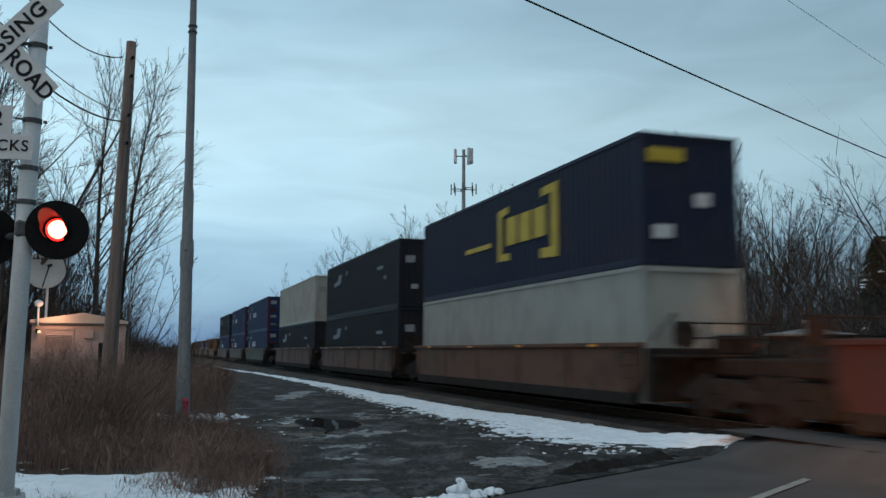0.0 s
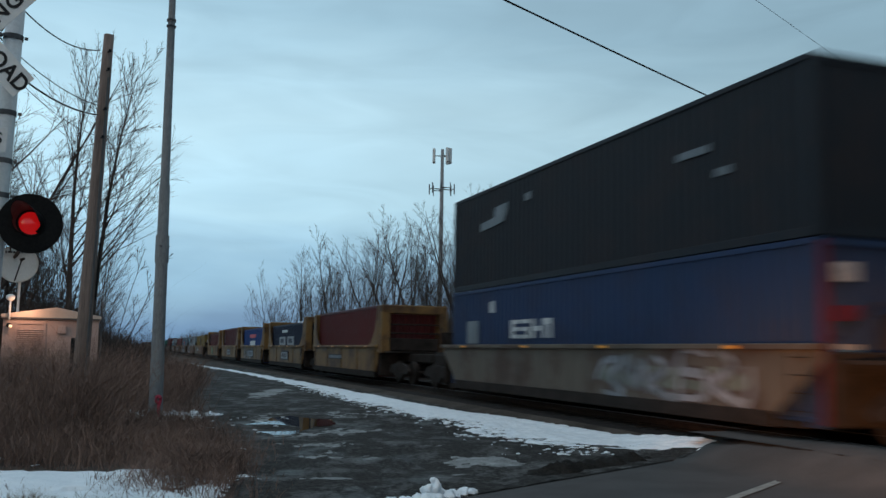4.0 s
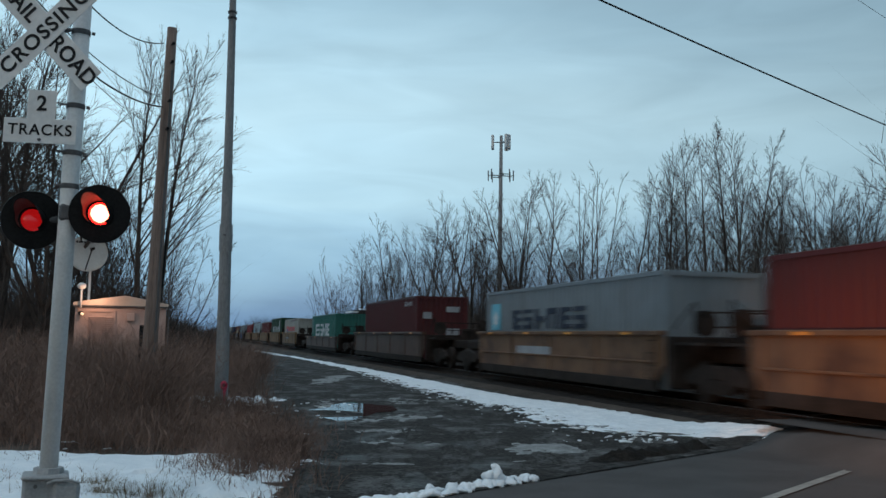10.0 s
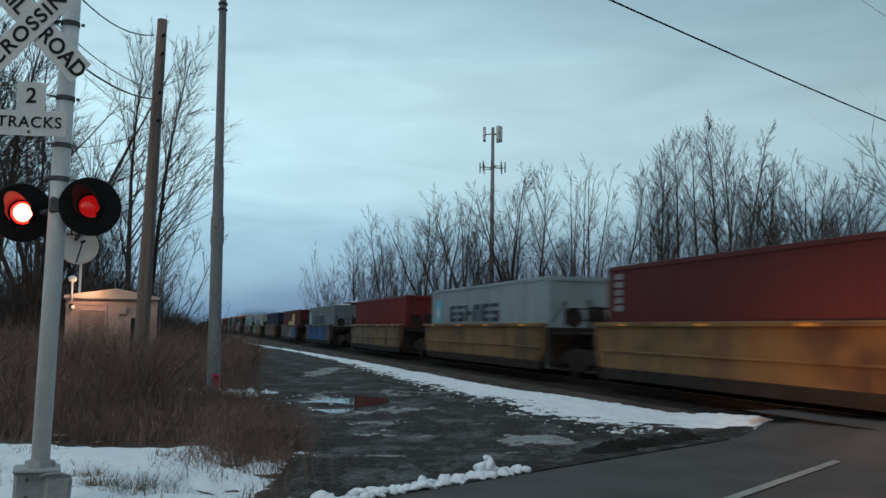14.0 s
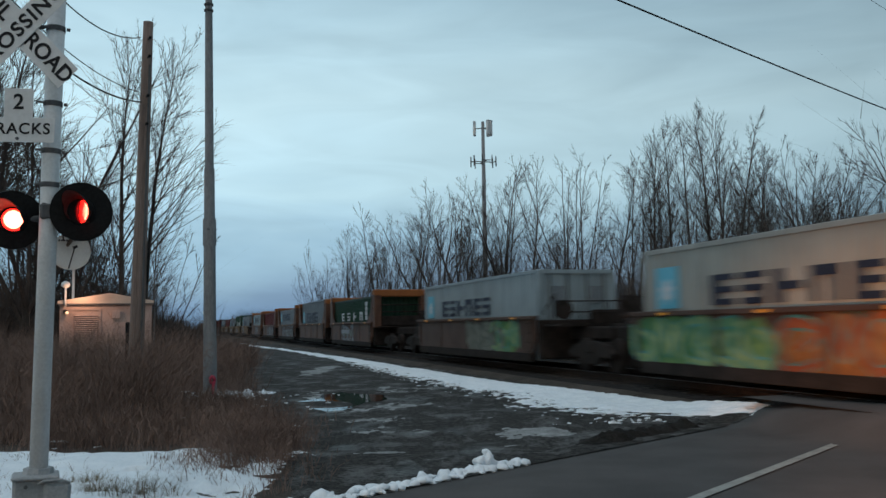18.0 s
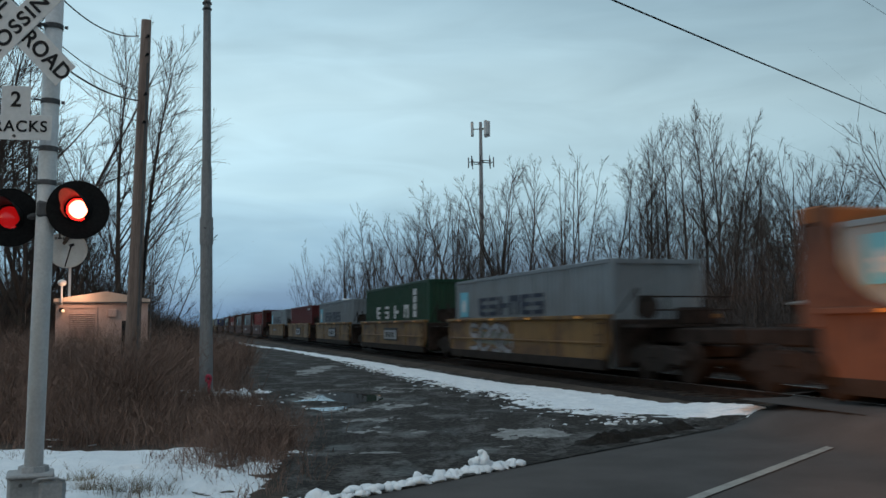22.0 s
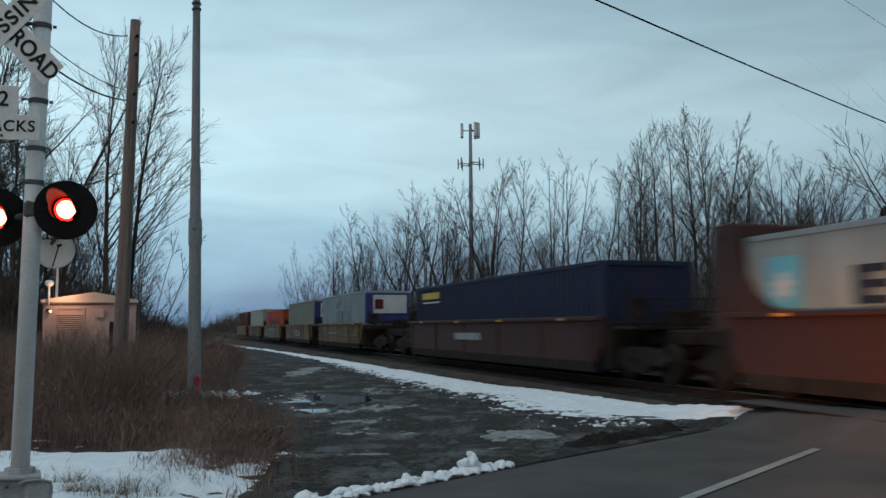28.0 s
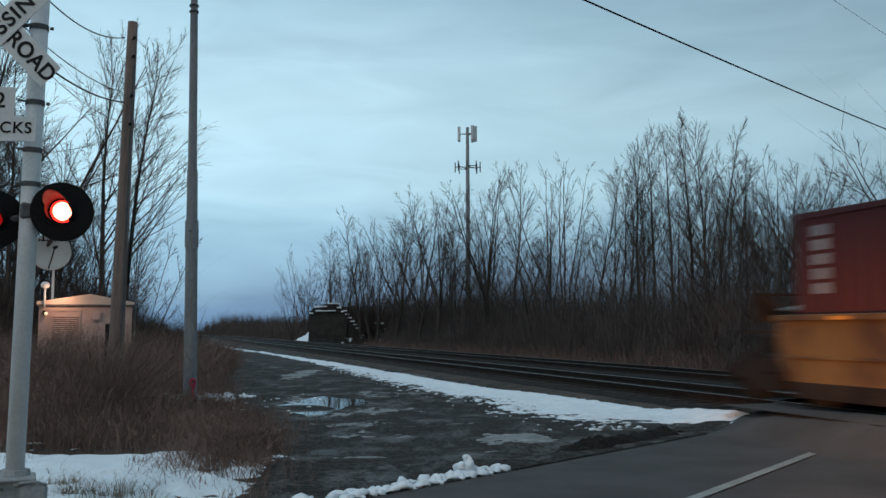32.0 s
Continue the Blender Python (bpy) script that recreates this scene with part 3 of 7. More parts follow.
    tagged(sheet("slush_patches", steps((-6.2, -3.6, 0.12), (-3.6, 4.2, 0.042)), steps((10.6, 16, 0.042), (16, 26, 0.12), (26, 40, 0.35)), slush, M_SLUSH), "frozen grey slush in bands on the gravel", "slush", kind="structure")

    # crumbs of snow along the strip's ragged side and among the weeds
    def crumbs(name, label, count, place, seed):
        rng = random.Random(seed)
        bm = bmesh.new()
        while count:
            x, y, r = place(rng)
            if (Vector((x, y, 0)) - EDGE).dot(RN) > -0.15:
                continue
            count -= 1
            c = Vector((x, y, ground_z(x, y) + 0.03))
            got = bmesh.ops.create_icosphere(bm, subdivisions=1, radius=r, matrix=Matrix.Translation(c) @ Matrix.Rotation(rng.uniform(0, 6), 4, "Z") @ Matrix.Diagonal((rng.uniform(0.8, 2.4), rng.uniform(0.6, 1.2), rng.uniform(0.15, 0.4), 1)))
            for v in got["verts"]:
                v.co += (v.co - c) * 0.9 * noise.noise(v.co * 11)
        return tagged(mesh_ob(name, bm, M_SNOW, None, "", True), label, "snow", kind="stuff")

    def beside(rng):
        s = 13 + 22 * rng.random() ** 1.5
        n = 8.1 - 0.35 * smooth(16, 28, s) - (1.9 - 1.2 * smooth(15, 32, s)) * abs(rng.gauss(0, 0.45)) - 0.45
        p = at(s, n)
        return p.x, p.y, (0.012 + 0.05 * rng.random() ** 3) * (1 + 0.02 * s)
    crumbs("snow_crumbs", "crumbs of old snow scattered on the gravel", 420, beside, 17)

    def among(rng):
        if rng.random() < 0.6:
            return rng.gauss(-6.6, 0.75), rng.gauss(21.9, 0.5), rng.uniform(0.03, 0.13)
        return rng.uniform(-5.6, -2.4), rng.uniform(11.5, 22), rng.uniform(0.02, 0.06)
    crumbs("snow_flecks", "flecks of snow caught among dead weeds", 150, among, 18)

    # thin remains in the weeds near the steel pole
    def remains(u, v):
        q = Vector((u * 1.5, v * 1.5, 11))
        cover = noise.noise(q) + 0.8 * noise.noise(q * 2.9) + 0.6 * noise.noise(q * 7) + 0.06 - ((u + 6.1) / 2.0) ** 4 - ((v - 21.3) / 1.5) ** 4
        return (u, v, ground_z(u, v) + 0.06 + 0.15 * max(-0.5, min(0.8, cover)))
    snow_sheet("snow_remains", steps((-8.6, -4.0, 0.06)), steps((19.6, 23.4, 0.06)), remains, "remains of snow among dead weeds")

    # drift beyond the far track, beside the stone wall
    def drift(u, v):
        p = at(v, u)
        h = max(0, 1 - ((u - 17.6) / 1.4) ** 2) * max(0, 1 - ((v - 109) / 6.0) ** 2)
        return (p.x, p.y, -0.2 + 1.3 * h * (1 + 0.5 * noise.noise(Vector((u * 2, v * 0.7, 0)))))
    snow_sheet("snow_drift", steps((16.0, 19.2, 0.15)), steps((102.5, 115.5, 0.4)), drift, "snow drift beside the old stone wall")


build_snow()
# ================= crossing signal =================
POST = Vector((-3.372, 7.64, 0))


def text_mesh(name, words, size, m, mat, parent, spacing=1.0, bold=0.0):
    cu = bpy.data.curves.new(name, "FONT")
    cu.body, cu.size, cu.align_x, cu.align_y = words, size, "CENTER", "CENTER"
    cu.extrude, cu.offset, cu.space_character = 0.0015, bold, spacing
    tmp = bpy.data.objects.new(name, cu)
    scene.collection.objects.link(tmp)
    bpy.context.view_layer.update()
    me = bpy.data.meshes.new_from_object(tmp.evaluated_get(bpy.context.evaluated_depsgraph_get()))
    bpy.data.objects.remove(tmp)
    me.materials.clear()
    me.materials.append(mat)
    ob = new(name, me)
    ob.parent = parent
    ob.matrix_basis = m
    return ob


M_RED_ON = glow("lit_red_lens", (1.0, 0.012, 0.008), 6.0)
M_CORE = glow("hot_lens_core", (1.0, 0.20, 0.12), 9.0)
M_CAST = mottled("cast_grey_iron", (0.26, 0.27, 0.28), (0.38, 0.39, 0.40), 4, 40, 0.6, 0.3)
M_HOOD = mottled("black_hood", (0.006, 0.005, 0.005), (0.014, 0.013, 0.013), 4, 40, 0.5, 0.1)


# lining coloured paler and redder than the hood, to look lamp-lit
M_HOODIN = mottled("red_tinted_visor_lining", (0.10, 0.05, 0.045), (0.16, 0.09, 0.08), 4, 40, 0.45, 0.1)


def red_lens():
    m, nt, b = material("dim_red_lens")
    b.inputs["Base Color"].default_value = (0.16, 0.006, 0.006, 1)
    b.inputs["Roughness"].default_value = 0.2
    b.inputs["Emission Color"].default_value = (1.0, 0.012, 0.014, 1)      # lens glows dim red when off
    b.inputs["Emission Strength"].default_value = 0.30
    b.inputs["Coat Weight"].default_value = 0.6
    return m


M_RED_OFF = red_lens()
TURNING = []      # the two added drums that turn to make the lamps flash


def build_signal():
    # facing the camera: local x to the right, y away, z up
    yaw = 24.0
    base = Matrix.Translation(POST) @ pose(0, 0, 0, 0, 0, yaw) @ pose(-0.066, 0, 0, 0, 0.9, 0)
    root = empty("crossing_signal", base, "galvanised railroad crossing mast with crossbuck and red flashing lamps", "crossing signal")
    bm = bmesh.new()
    tube(bm, (0, 0, 0.25), (0, 0, 5.2), 0.073, 0.073, 24)
    part("mast", bm, M_GALV, root, "galvanised steel mast", True)
    bm = bmesh.new()
    box(bm, (0, 0, -0.10), (0.6, 0.6, 0.24), bevel=0.03)
    part("foundation", bm, mottled("pale_concrete", (0.22, 0.22, 0.21), (0.36, 0.35, 0.34), 3, 30, 0.9, 0.4), root, "weathered concrete foot")
    bm = bmesh.new()
    box(bm, (-0.05, 0, 0.20), (0.28, 0.30, 0.42), bevel=0.025)
    tube(bm, (0, 0, 0.38), (0, 0, 0.47), 0.13, 0.115, 8)
    box(bm, (-0.02, -0.02, 0.405), (0.36, 0.34, 0.035), bevel=0.012)
    jb = part("junction_box", bm, M_CAST, root, "cast grey junction base")
    bm = bmesh.new()
    box(bm, (0.13, -0.14, 0.21), (0.21, 0.11, 0.33), pose(0, 0, 0, 0, 3), bevel=0.03)
    pipe(bm, [Vector((0.0, -0.17, 0.36)), Vector((0.04, -0.20, 0.385)), Vector((0.16, -0.20, 0.39)), Vector((0.24, -0.17, 0.36))], 0.012, 6)
    part("cover", bm, M_CAST, jb, "hinged grey cover")
    for z in (0.20, 0.34):
        bm = bmesh.new()
        tube(bm, (-0.09, -0.18, z), (-0.09, -0.14, z), 0.016, 0.014, 8)
        part("bolt", bm, M_DARKSTEEL, jb)

    def clamp(z, parent=root):
        bm = bmesh.new()
        tube(bm, (0, 0, z - 0.022), (0, 0, z + 0.022), 0.079, 0.079, 20)
        tube(bm, (-0.13, -0.06, z), (0.0, -0.05, z), 0.010, 0.010, 6)
        tube(bm, (0.085, -0.03, z), (0.115, -0.03, z), 0.014, 0.014, 6)
        part("clamp", bm, M_DARKSTEEL, parent, "dark bolted band clamp")
    for z in (4.19, 3.53, 3.12, 2.83):
        clamp(z)

    # crossbuck boards, about 1.22 m long and 0.23 m wide
    cx, cy, cz = -0.275, -0.12, 4.12
    SIGN_TURN = -27
    for ang, words, off in ((-45, ("RAIL", "ROAD"), 0.0), (45, ("CROSSING",), -0.012)):
        m = Matrix.Translation((cx, cy, cz)) @ pose(0, 0, 0, 0, 0, SIGN_TURN) @ Matrix.Translation((0, off, 0)) @ pose(0, 0, 0, 0, -ang, 0)
        bm = bmesh.new()
        box(bm, (0, 0, 0), (1.22, 0.005, 0.229), m, 0.002)
        board = part("crossbuck_board", bm, M_SIGN, root, "white board with black letters")
        face = m @ Matrix.Translation((0, -0.0055, 0)) @ pose(0, 0, 0, 90)
        if len(words) == 2:
            text_mesh("lettering", words[0], 0.185, face @ Matrix.Translation((-0.35, 0, 0)), M_INK, board, 1.06, 0.004)
            text_mesh("lettering", words[1], 0.185, face @ Matrix.Translation((0.36, 0, 0)), M_INK, board, 1.02, 0.004)
        else:
            text_mesh("lettering", words[0], 0.185, face, M_INK, board, 1.13, 0.004)
    bm = bmesh.new()
    tube(bm, (cx + 0.05, cy + 0.05, cz), (0, 0, cz + 0.12), 0.014, 0.014, 6)
    part("sign_bracket", bm, M_DARKSTEEL, root)

    # inverted T sign
    tm = Matrix.Translation((-0.262, -0.11, -0.045)) @ pose(0, 0, 0, 0, 0, SIGN_TURN * 0.7)
    bm = bmesh.new()
    box(bm, (0, 0, 3.535), (0.235, 0.005, 0.25), tm, 0.002)
    plate = part("track_count_sign", bm, M_SIGN, root, "white sign with black numeral and word")
    bm = bmesh.new()
    box(bm, (0, 0, 3.31), (0.60, 0.005, 0.21), tm, 0.002)
    part("plate", bm, M_SIGN, plate)
    face = lambda x, z: tm @ Matrix.Translation((x, -0.0055, z)) @ pose(0, 0, 0, 90)
    text_mesh("lettering", "2", 0.18, face(0, 3.54), M_INK, plate, 1, 0.003)
    text_mesh("lettering", "TRACKS", 0.132, face(0, 3.315), M_INK, plate, 1.12, 0.002)
    bm = bmesh.new()
    tube(bm, tm @ Vector((0, -0.012, 3.235)), tm @ Vector((0, 0, 3.235)), 0.014, 0.014, 8)
    part("bolt", bm, M_DARKSTEEL, plate)

    # crossarm and the two lamps
    bm = bmesh.new()
    tube(bm, (-0.22, 0.22, 2.54), (0.27, 0.0, 2.60), 0.03, 0.03, 10)
    box(bm, (0, 0.0, 2.60), (0.14, 0.17, 0.14), bevel=0.02)
    part("crossarm", bm, M_DARKSTEEL, root)
    for lx, ly, lz, turn in ((-0.275, 0.14, 2.535, 8), (0.255, -0.10, 2.605, 2)):
        m = Matrix.Translation((lx, ly, lz)) @ pose(0, 0, 0, 0, 0, turn)
        bm = bmesh.new()
        bmesh.ops.create_cone(bm, cap_ends=True, segments=48, radius1=0.252, radius2=0.25, depth=0.01, matrix=m @ pose(0, 0, 0, 90))
        bmesh.ops.create_cone(bm, cap_ends=True, segments=24, radius1=0.13, radius2=0.10, depth=0.16, matrix=m @ Matrix.Translation((0, 0.09, 0)) @ pose(0, 0, 0, -90))
        lamp = part("flashing_lamp", bm, M_HOOD, root, "round black lamp with hood and red lens")
        # visor: a long tube cut on the slant, longest on the upper right
        for inner, mt in ((0, M_HOOD), (1, M_HOODIN)):
            bm = bmesh.new()
            ring, n = [], 40
            for i in range(n + 1):
                a = radians(-50 + 280 * i / n)
                tip = -0.07 - 0.16 * max(0.0, math.sin(a + 0.2)) ** 0.7
                r = 0.112 - 0.004 * inner
                ring.append([bm.verts.new(m @ Vector((r * math.cos(a) + 0.50 * y, y, r * math.sin(a) - 0.18 * y))) for y in (0.0, tip * 0.5, tip)])
            for a, b2 in zip(ring, ring[1:]):
                for k in range(2):
                    bm.faces.new((a[k], b2[k], b2[k + 1], a[k + 1]))
            part("hood" if not inner else "hood_lining", bm, mt, lamp, "black visor over the lens", True)
        bm = bmesh.new()
        bmesh.ops.create_cone(bm, cap_ends=True, segments=32, radius1=0.122, radius2=0.11, depth=0.012, matrix=m @ Matrix.Translation((0, -0.008, 0)) @ pose(0, 0, 0, 90))
        part("lens_ring", bm, M_HOOD, lamp)
        # added drum stands in for flashing: lit lens one side, dim lens the other
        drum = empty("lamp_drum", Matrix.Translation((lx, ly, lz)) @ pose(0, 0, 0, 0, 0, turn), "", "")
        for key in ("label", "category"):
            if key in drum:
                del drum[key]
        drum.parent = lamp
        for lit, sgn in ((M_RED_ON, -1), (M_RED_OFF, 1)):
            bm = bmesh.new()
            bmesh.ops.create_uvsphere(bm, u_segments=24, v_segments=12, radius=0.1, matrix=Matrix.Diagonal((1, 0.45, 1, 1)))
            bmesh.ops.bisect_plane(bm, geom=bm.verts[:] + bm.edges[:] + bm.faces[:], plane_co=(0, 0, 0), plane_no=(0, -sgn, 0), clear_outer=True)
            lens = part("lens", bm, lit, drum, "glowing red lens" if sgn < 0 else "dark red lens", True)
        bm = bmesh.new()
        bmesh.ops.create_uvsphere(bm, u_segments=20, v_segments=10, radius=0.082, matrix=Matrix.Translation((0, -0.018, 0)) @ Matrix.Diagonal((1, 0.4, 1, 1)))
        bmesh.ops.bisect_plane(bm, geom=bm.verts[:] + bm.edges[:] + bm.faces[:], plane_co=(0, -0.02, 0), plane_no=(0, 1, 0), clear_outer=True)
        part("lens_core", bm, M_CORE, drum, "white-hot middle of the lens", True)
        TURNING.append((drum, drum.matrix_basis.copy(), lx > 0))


build_signal()


# ================= poles, hut, dish, tower, wires =================
def leaning(p, q):
    return Matrix.Translation(p) @ (Vector(q) - Vector(p)).to_track_quat("Z", "Y").to_matrix().to_4x4()


WOOD_FOOT, WOOD_TOP = Vector((-6.55, 18.9, 0)), Vector((-6.38, 18.95, 8.15))


def build_poles():
    L = (WOOD_TOP - WOOD_FOOT).length
    root = empty("utility_pole", leaning(WOOD_FOOT, WOOD_TOP), "weathered brown wooden utility pole standing in weeds", "utility pole")
    bm = bmesh.new()
    ringz = [[bm.verts.new(((0.165 - 0.062 * i / 12) * math.cos(a) * (1 + 0.05 * noise.noise(Vector((math.cos(a) * 2, math.sin(a) * 2, i * 0.7)))), (0.165 - 0.062 * i / 12) * math.sin(a), (L + 0.3) * i / 12 - 0.3)) for a in [j * math.tau / 18 for j in range(18)]] for i in range(13)]
    for lo, hi in zip(ringz, ringz[1:]):
        for j in range(18):
            bm.faces.new((lo[j], lo[(j + 1) % 18], hi[(j + 1) % 18], hi[j]))
    bm.faces.new(ringz[-1])
    part("pole_shaft", bm, M_WOOD, root, "", True)
    bm = bmesh.new()
    tube(bm, (-0.13, -0.10, 0.2), (-0.10, -0.06, 7.2), 0.022, 0.020, 8)
    part("conduit", bm, M_DARKSTEEL, root, "grey conduit up the pole")
    bm = bmesh.new()
    pts = [Vector((-0.10 + 0.25 * i / 20, -0.17, 2.55 + 1.3 * (2 * i / 20 - 1) ** 2 * (0.5 if i < 10 else 1))) for i in range(21)]
    pipe(bm, pts, 0.014)
    part("cable_loop", bm, M_BLACK, root, "black cable looped on the pole")
    for z in (7.75, 7.35, 6.5, 5.9):
        bm = bmesh.new()
        tube(bm, (-0.2, -0.05, z), (-0.05, 0, z), 0.018, 0.018, 6)
        tube(bm, (-0.24, -0.06, z), (-0.18, -0.05, z), 0.035, 0.03, 8)
        part("insulator", bm, M_BLACK, root)
    # sectioned steel pole
    foot, top = Vector((-5.35, 20.3, 0)), Vector((-5.47, 20.28, 11.5))
    L = (top - foot).length
    root = empty("steel_pole", leaning(foot, top), "tall grey sectioned steel pole", "pole")
    cuts = [(-0.2, 1.35, 0.150, 0.146), (1.35, 3.45, 0.140, 0.132), (3.45, 4.05, 0.150, 0.147), (4.05, 5.2, 0.122, 0.116), (5.2, 8.8, 0.100, 0.084), (8.8, L, 0.080, 0.06)]
    for z0, z1, r0, r1 in cuts:
        bm = bmesh.new()
        tube(bm, (0, 0, z0), (0, 0, z1), r0, r1, 24)
        part("pole_section", bm, M_POLESTEEL, root)
    bm = bmesh.new()
    for z in (8.86, 9.0):
        tube(bm, (0, 0, z - 0.02), (0, 0, z + 0.02), 0.105, 0.105, 16)
        tube(bm, (-0.15, 0, z), (0.15, 0, z), 0.018, 0.018, 6)
    part("collar", bm, M_DARKSTEEL, root)
    bm = bmesh.new()
    tube(bm, (0.13, 0, 3.8), (0.22, -0.02, 3.8), 0.02, 0.02, 6)
    part("stub", bm, M_DARKSTEEL, root)
    bm = bmesh.new()
    box(bm, (0.02, -0.139, 1.95), (0.05, 0.01, 0.07))
    part("tag", bm, M_SIGN, root, "small white tag")
    bm = bmesh.new()
    front = leaning(foot, top).to_3x3().inverted() @ Vector((0.25, -0.97, 0))
    right = Vector((0, 0, 1)).cross(front)
    loop = [front * (0.17 + 0.02 * math.sin(3 * a)) + right * (0.05 + 0.05 * math.cos(a)) + Vector((0, 0, 0.46 + 0.07 * math.sin(a))) for a in [i * 0.55 for i in range(12)]]
    pipe(bm, loop + [front * 0.2 + right * 0.06 + Vector((0, 0, 0.3)), front * 0.2 + right * 0.08 + Vector((0, 0, 0.1))], 0.035, 6)
    part("ribbon", bm, mottled("pink_ribbon", (0.36, 0.04, 0.075), (0.52, 0.08, 0.12), 8, 60, 0.6, 0.2), root, "bright pink marking ribbon")


build_poles()


def build_hut():
    c = Vector((-11.06, 29.25, 0))
    root = empty("relay_hut", Matrix.Translation(c) @ pose(0, 0, 0, 0, 0, 20), "pale equipment hut with low gable and louvred door", "hut")
    W, D, H = 2.66, 2.6, 2.36
    M_HUT = mottled("pale_stucco", (0.40, 0.285, 0.255), (0.50, 0.375, 0.34), 2, 30, 0.9, 0.2)
    for name, pos, size in (("front_wall", (0, -D / 2, H / 2), (W, 0.12, H)), ("back_wall", (0, D / 2, H / 2), (W, 0.12, H)), ("side_wall", (-W / 2 + 0.06, 0, H / 2), (0.12, D - 0.13, H)), ("side_wall", (W / 2 - 0.06, 0, H / 2), (0.12, D - 0.13, H))):
        bm = bmesh.new()
        box(bm, pos, size)
        part(name, bm, M_HUT, root)
    bm = bmesh.new()
    prism(bm, [(-W / 2 - 0.06, H), (W / 2 + 0.06, H), (W / 2 + 0.06, H + 0.12), (0.1, H + 0.36), (-W / 2 - 0.06, H + 0.12)], "y", -D / 2 - 0.14, D / 2 + 0.14)
    part("roof", bm, mottled("pale_roof_metal", (0.46, 0.37, 0.31), (0.58, 0.47, 0.4), 2, 30, 0.6, 0.1), root, "low gabled metal roof with fascia")
    bm = bmesh.new()
    box(bm, (0, -D / 2 - 0.15, H + 0.02), (W + 0.14, 0.02, 0.04))
    part("trim", bm, M_DARKSTEEL, root)
    bm = bmesh.new()
    for x in (-0.98, -0.18):
        box(bm, (x, -D / 2 - 0.075, 1.1), (0.05, 0.03, 2.2))
    box(bm, (-0.58, -D / 2 - 0.075, 2.22), (0.85, 0.03, 0.05))
    door = part("door", bm, M_HUT, root, "door with louvre")
    bm = bmesh.new()
    for i in range(14):
        box(bm, (0, 0, 0), (0.70, 0.03, 0.03), Matrix.Translation((-0.58, -D / 2 - 0.078, 1.22 + 0.062 * i)) @ pose(0, 0, 0, 35))
    part("louvre", bm, M_HUT, door, "slatted vent")
    bm = bmesh.new()
    box(bm, (0.28, -D / 2 - 0.10, 2.05), (0.26, 0.08, 0.24), bevel=0.01)
    part("meter_box", bm, M_HUT, root)
    bm = bmesh.new()
    box(bm, (-1.17, -D / 2 - 0.12, 2.15), (0.12, 0.10, 0.12), bevel=0.02)
    lampb = part("wall_lamp", bm, M_BLACK, root, "small lamp under the eave")
    bm = bmesh.new()
    bmesh.ops.create_uvsphere(bm, u_segments=10, v_segments=8, radius=0.05, matrix=Matrix.Translation((-1.12, -D / 2 - 0.2, 2.12)))
    part("bulb", bm, glow("warm_bulb", (1.0, 0.62, 0.35), 1.2, (0.6, 0.5, 0.4)), lampb)
    bm = bmesh.new()
    tube(bm, (-1.17, -D / 2 - 0.19, 2.3), (-1.17, -D / 2 - 0.19, 2.95), 0.03, 0.03, 8)
    bmesh.ops.create_uvsphere(bm, u_segments=12, v_segments=8, radius=0.13, matrix=Matrix.Translation((-1.17, -D / 2 - 0.19, 2.97)) @ Matrix.Diagonal((1, 1, 0.8, 1)))
    part("gps_antenna", bm, M_SIGN, root, "white domed antenna on a short pipe", True)
    bm = bmesh.new()
    tube(bm, (W / 2 + 0.08, -D / 2, 1.0), (W / 2 + 0.08, -D / 2, 3.4), 0.03, 0.02, 6)
    part("vent_pipe", bm, M_DARKSTEEL, root)
    # the light that falls on the hut's front from its lamp
    data = bpy.data.lights.new("hut_lamp", "POINT")
    data.energy, data.color, data.shadow_soft_size = 26, (1.0, 0.55, 0.33), 0.10
    lamp = new("hut_lamp", data)
    lamp.location = c + pose(0, 0, 0, 0, 0, 20) @ Vector((-0.75, -D / 2 - 0.62, 2.62))
    # grey cabinet beside the wooden pole
    root = empty("meter_cabinet", Matrix.Translation((-7.2, 20.4, 0)) @ pose(0, 0, 0, 0, 0, 18), "dark narrow meter cabinet on a post", "cabinet")
    bm = bmesh.new()
    box(bm, (0, 0, 0.35), (0.1, 0.1, 0.9))
    part("post", bm, M_BLACK, root)
    bm = bmesh.new()
    box(bm, (0, 0, 1.28), (0.17, 0.2, 0.95), bevel=0.015)
    part("cabinet_body", bm, M_BLACK, root)


build_hut()


